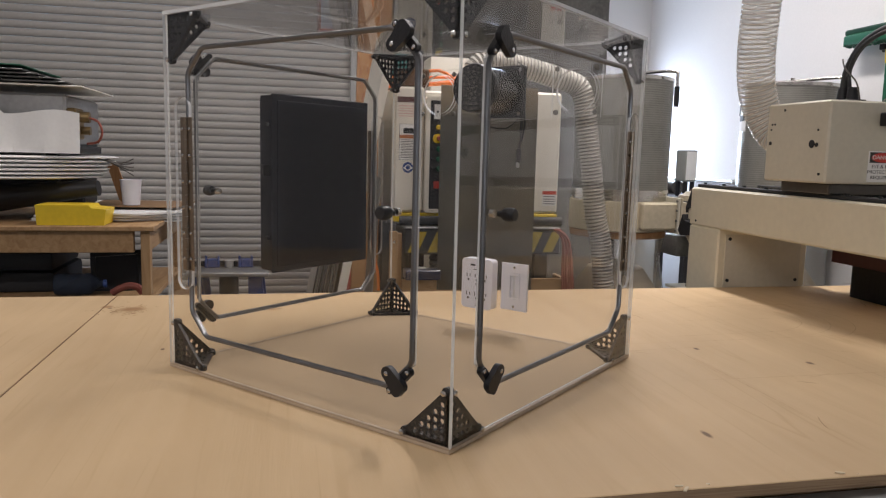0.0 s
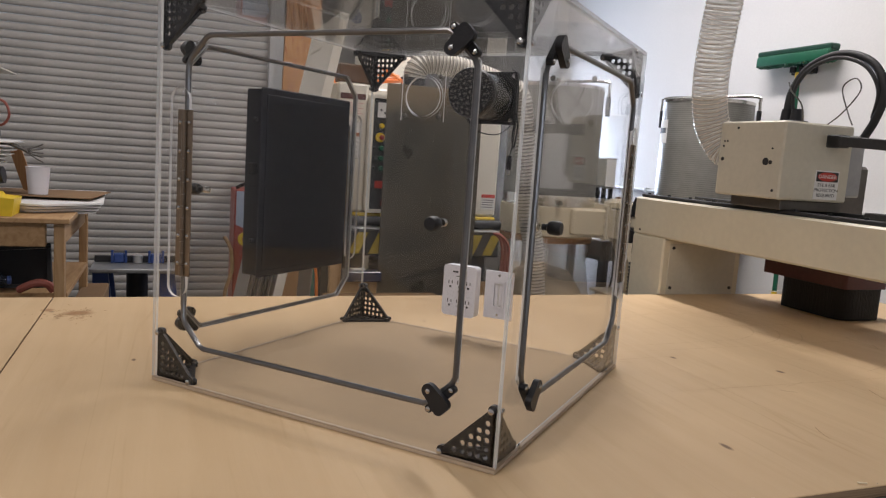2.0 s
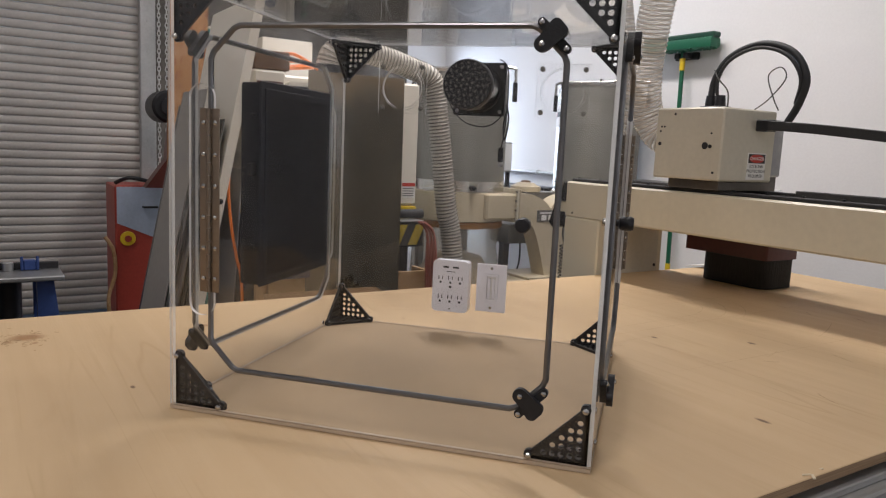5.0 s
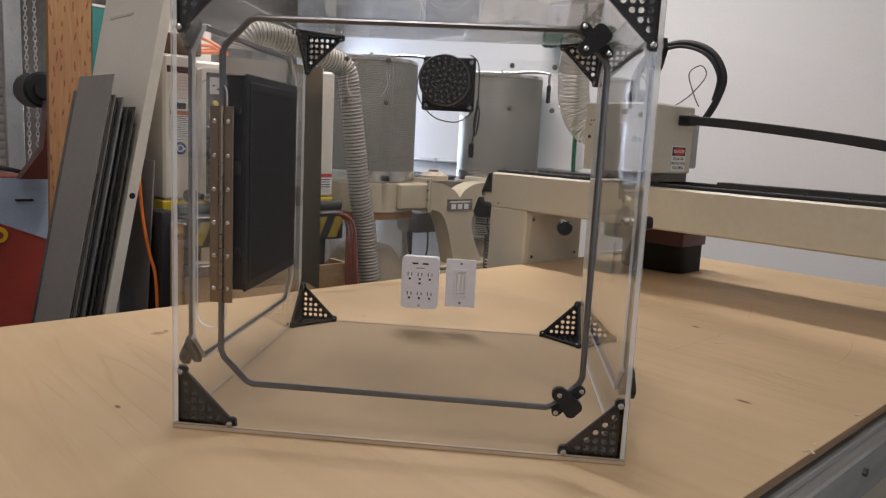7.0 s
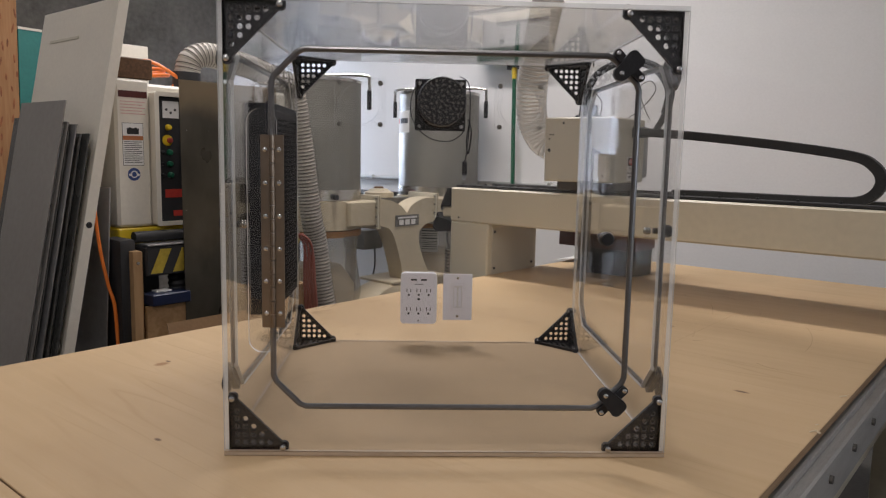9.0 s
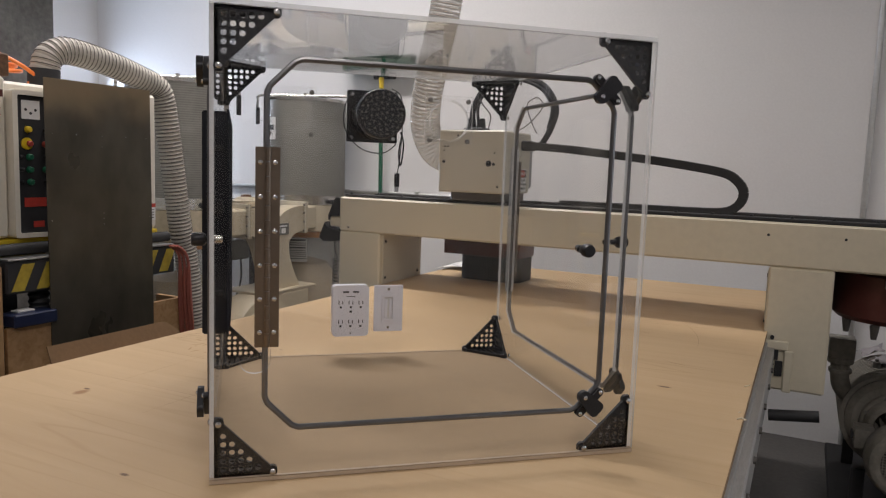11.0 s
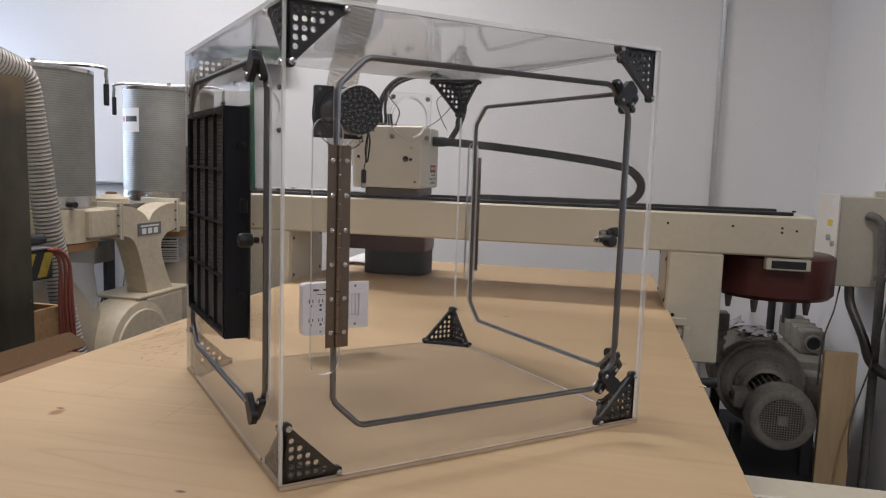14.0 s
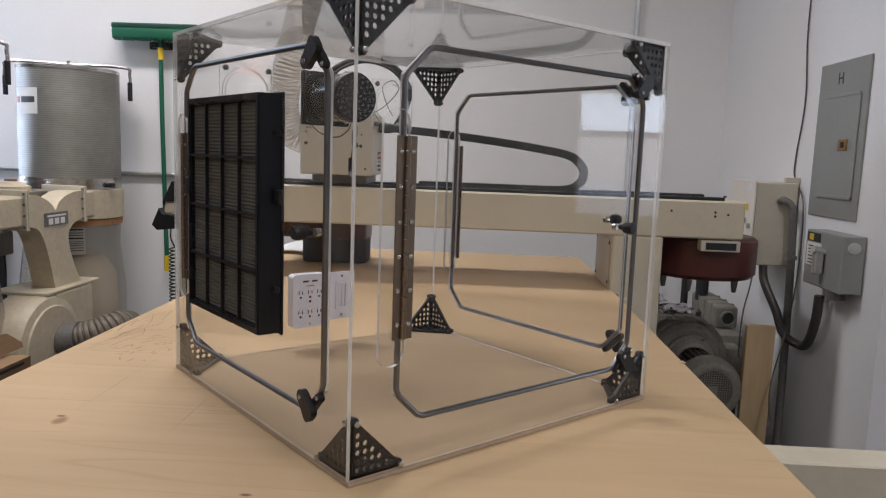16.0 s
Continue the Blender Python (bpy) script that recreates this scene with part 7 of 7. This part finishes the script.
for i in range(4):
    t = bmesh.new()
    slab(t, [(-0.42 - 0.01 * i, -0.30), (0.30, -0.34), (0.43 + 0.015 * i, -0.12), (0.42, 0.30), (-0.42, 0.30)], [], 0, 0.009, m=Matrix.Translation((-2.57, -1.10 + 0.01 * i, BZ + 0.001 + 0.0135 * i)) @ pose(0, 0, 0, 90) @ pose(0, 0, 0, 0, 0, 0) @ Matrix.Diagonal((1, -1, 1, 1)))
    solid("white_board", t, M_PAPER, SHOP, "white laminate board lying in a low stack on the bench", "board", "boards on the bench")
t = bmesh.new()
slab(t, [(-0.2, -0.25), (0.26, -0.2), (0.22, 0.2), (-0.2, 0.24)], [], 0, 0.004, m=Matrix.Translation((-2.55, -0.98, BZ + 0.0545)) @ pose(0, 0, 0, 90))
solid("brown_sheet", t, M_CARD, SHOP, "brown paper sheet under the tub", "sheet")
for i in range(6):
    t = bmesh.new()
    lathe(t, [(0, 0), (0.40, 0), (0.415, 0.006), (0.40, 0.012), (0, 0.012)], Matrix.Translation((-2.32 - 0.01 * i, -1.68 + 0.012 * i, 1.08 + 0.018 * i)) @ Matrix.Diagonal((0.95, 1.35, 1, 1)), 40)
    solid("oval_board", t, M_PAPER, SHOP, "white rounded board in a stack raised over the bench", "board", "rounded boards")
t = bmesh.new()
cyl(t, (-2.2, -1.75, 0.96), (-2.15, -1.10, 1.04), 0.075, 0.035, seg=20)
cyl(t, (-2.2, -2.3, 0.965), (-2.2, -1.76, 0.965), 0.079, seg=20)
box(t, -2.55, -2.3, -2.1, -1.2, BZ + 0.06, 1.079, 0.01)
solid("black_blower", t, M_BLACK, SHOP, "black blower with a tapered nozzle under the boards", "tool")
mach = thing("covered_machine", SHOP @ Matrix.Translation((0, -0.10, 0)), "grey machine under a white plastic cover on the bench", "machine")
t = bmesh.new()
box(t, -2.75, -2.18, -2.4, -1.12, 1.19, 1.225, 0.004)
for x in (-2.7, -2.3):
    box(t, x, x + 0.05, -1.25, -1.2, BZ + 0.002, 1.19, 0.002)
    box(t, x, x + 0.05, -2.35, -2.3, BZ + 0.002, 1.19, 0.002)
part("stand", t, M_BLACK, mach)
t = bmesh.new()
box(t, -2.75, -2.16, -2.4, -1.13, 1.226, 1.46, 0.012)
part("case", t, M_SHEET, mach)
t = bmesh.new()
cols = 40
grid = []
for i in range(cols + 1):
    y = -2.42 + 1.36 * i / cols
    w = 0.012 * math.sin(i * 0.9) + 0.008 * math.sin(i * 2.3)
    top = 1.405 + 0.012 * math.sin(i * 0.55) - (0.03 if i > 30 else 0)
    grid.append([t.verts.new((-2.10 + w * k / 3 + 0.01 * k, y, top - (top - 1.195) * k / 3)) for k in range(4)])
for a, b in zip(grid, grid[1:]):
    for k in range(3):
        t.faces.new((a[k], a[k + 1], b[k + 1], b[k]))
ext = bmesh.ops.extrude_face_region(t, geom=t.faces[:])
bmesh.ops.translate(t, vec=(-0.003, 0, 0), verts=[g for g in ext["geom"] if isinstance(g, bmesh.types.BMVert)])
part("plastic_cover", t, M_PAPER, mach, "white plastic sheet draped over the front")
for i in range(5):
    t = bmesh.new()
    box(t, -2.75, -2.12, -2.4, -1.05 - 0.06 * i, 1.49 + 0.016 * i, 1.497 + 0.016 * i, 0.002)
    part("stacked_sheet", t, M_PANELWHITE if i < 1 else M_DARKSHEET, mach)
t = bmesh.new()
box(t, -2.74, -2.13, -2.39, -1.30, 1.575, 1.581, 0.002)
part("green_sheet", t, M_GREEN, mach, "green plastic sheet")
t = bmesh.new()
box(t, -2.30, -2.16, -1.129, -1.09, 1.26, 1.40, 0.006)
cyl(t, (-2.2, -1.10, 1.36), (-2.2, -1.04, 1.36), 0.025, seg=14)
cyl(t, (-2.25, -1.09, 1.30), (-2.25, -1.05, 1.30), 0.02, seg=14)
part("valve_block", t, mat("brass_fittings", (0.22, 0.15, 0.07), 0.4, 0.7), mach, "brass valve fittings")
t = bmesh.new()
tube(t, curve_through([(-2.2, -1.05, 1.36), (-2.18, -1.0, 1.34), (-2.18, -0.985, 1.29), (-2.2, -1.01, 1.25), (-2.22, -1.06, 1.24)], 8), 0.0055, 8)
part("red_tube", t, M_REDHOSE, mach)
t = bmesh.new()
tube(t, curve_through([(-2.3, -1.15, 1.15), (-2.28, -1.02, 1.17), (-2.27, -0.93, 1.14)], 6), 0.008, 8)
for k in range(5):
    tube(t, curve_through([(-2.27, -0.95, 1.145), (-2.27, -0.90, 1.16 - 0.012 * k), (-2.27, -0.87, 1.175 - 0.02 * k)], 5), 0.003, 5)
part("wire_claw", t, M_WIRE, mach)
t = bmesh.new()
slab(t, round_rect(-0.025, 0.025, 0, 0.20, 0.015), [], 0, 0.008, m=Matrix.Translation((-2.5, -1.06, 0.955)) @ pose(0, 0, 0, 0, -18, 80))
solid("wooden_paddle", t, M_OSB, SHOP, "brown stirring paddle standing by the tub", "paddle")
# dark clutter below the bench
case = thing("tool_case", SHOP, "dark moulded tool case on the shelf under the bench", "case")
part("base", box(bmesh.new(), -2.62, -2.14, -2.0, -1.30, 0.556, 0.65, 0.02, seg=2), M_DARK, case)
part("lid", box(bmesh.new(), -2.61, -2.15, -1.99, -1.31, 0.652, 0.74, 0.025, seg=2), M_BLACKRUB, case)
t = bmesh.new()
tube(t, curve_through([(-2.14, -1.80, 0.65), (-2.09, -1.78, 0.655), (-2.09, -1.55, 0.655), (-2.14, -1.53, 0.65)], 6), 0.012, 8)
part("carry_handle", t, M_BLACK, case)
fr = thing("picture_frame", SHOP @ Matrix.Translation((-2.16, -0.98, 0.556)) @ pose(0, 0, 0, 0, -4, 90) @ pose(0, 0, 0, -12), "black empty frame leaning under the bench", "frame")
for x0, x1, z0, z1 in ((-0.17, 0.06, 0.0, 0.02), (-0.17, 0.06, 0.172, 0.192), (-0.17, -0.148, 0.0205, 0.1715), (0.038, 0.06, 0.0205, 0.1715)):
    part("frame_bar", box(bmesh.new(), x0, x1, 0, 0.02, z0, z1, 0.003), M_BLACKRUB, fr)
part("frame_back", box(bmesh.new(), -0.147, 0.037, 0.012, 0.016, 0.021, 0.171), M_DARK, fr)
bottle = thing("water_bottle", SHOP @ Matrix.Translation((-2.06, -1.28, 0.606)) @ pose(0, 0, 0, -90, 0, 4) @ Matrix.Scale(0.71, 4), "blue-tinted clear plastic bottle lying under the bench", "bottle")
t = bmesh.new()
lathe(t, [(0.0, 0.0), (0.062, 0.004), (0.070, 0.018), (0.070, 0.07), (0.066, 0.08), (0.070, 0.09), (0.070, 0.16), (0.066, 0.17), (0.070, 0.18), (0.068, 0.21), (0.03, 0.26), (0.022, 0.265), (0.022, 0.285)], None, 28)
part("body", t, clear("blue_tinted_bottle", (0.35, 0.40, 0.5), 0.1, 0.3, (0.08, 0.10, 0.14)), bottle)
t = bmesh.new()
cyl(t, (0, 0, 0.286), (0, 0, 0.305), 0.025, seg=18, b=0.002)
part("cap", t, M_BLUE, bottle)
t = bmesh.new()
tube(t, curve_through([(-2.03, -1.03, 0.572), (-2.02, -1.0, 0.59), (-2.015, -0.96, 0.605), (-2.01, -0.92, 0.60), (-2.02, -0.90, 0.572)], 8), 0.016, 8)
solid("orange_strap", t, M_REDHOSE, SHOP, "faded red-orange strap lying under the bench", "strap")
t = bmesh.new()
box(t, -3.0, -2.45, -0.88, -0.75, 0.0, 0.42, 0.004)
solid("cardboard_box", t, M_CARD, SHOP, "brown cardboard box standing behind the bench", "box")

# loose things on the bed
t = bmesh.new()
rows = []
for i in range(15):
    a = i / 14
    rows.append([t.verts.new((-0.80 + 0.24 * a, 1.74 + 0.20 * b + 0.04 * math.sin(a * 4), 0.803 + 0.035 * math.sin(math.pi * a) * (0.4 + 0.6 * b))) for b in (0, 0.33, 0.66, 1)])
for a, b in zip(rows, rows[1:]):
    for k in range(3):
        t.faces.new((a[k], a[k + 1], b[k + 1], b[k]))
ext = bmesh.ops.extrude_face_region(t, geom=t.faces[:])
bmesh.ops.translate(t, vec=(0, 0, 0.003), verts=[g for g in ext["geom"] if isinstance(g, bmesh.types.BMVert)])
solid("white_offcut", t, M_PAPER, SHOP, "curled white plastic offcut lying on the bed behind the gantry", "offcut")

# ---- fittings that close the place: strip lights and the shopfront window ----
for lx, ly, turn in ((-1.6, 1.3, 90), (-2.2, -1.6, 0), (1.3, -2.1, 0)):
    lampthing = thing("strip_light", SHOP @ Matrix.Translation((lx, ly, 3.62)), "long white ceiling strip light", "ceiling light", "ceiling strip lights")
    t = bmesh.new()
    lampthing.matrix_world = lampthing.matrix_world @ pose(0, 0, 0, 0, 0, turn)
    box(t, -0.15, 0.15, -1.15, 1.15, 0.0, 0.06, 0.006)
    part("housing", t, M_WALL, lampthing)
    t = bmesh.new()
    for x in (-0.02, 0.02):
        for y in (-0.9, 0.9):
            cyl(t, (x, y, 0.06), (x, y, 0.28), 0.006, seg=8)
    part("hanger", t, M_PIPE, lampthing)
win = thing("window_1", SHOP @ Matrix.Translation((3.9, 0.365, 0.85)) @ pose(0, 0, 0, 0, 0, 90), "shopfront window with dark frames", "window", kind="structure")
t = bmesh.new()
slab(t, rect(-0.485, 0.485, 0, 0.89), [rect(-0.46, -0.10, 0.03, 0.58), rect(-0.07, 0.46, 0.03, 0.58), rect(-0.46, -0.10, 0.61, 0.865), rect(-0.07, 0.46, 0.61, 0.865)], -0.03, 0.03)
part("window_frame", t, M_GREYPAINT, win)
gl = box(bmesh.new(), -0.47, 0.47, -0.003, 0.003, 0.015, 0.875)
part("pane", gl, M_ACRYLIC, win).visible_shadow = False
solid("ground", box(bmesh.new(), 4.3, 40.0, -30, 30, -0.5, -0.3), M_CONCRETE, SHOP, "pale paved ground outside the window", "ground", kind="structure")
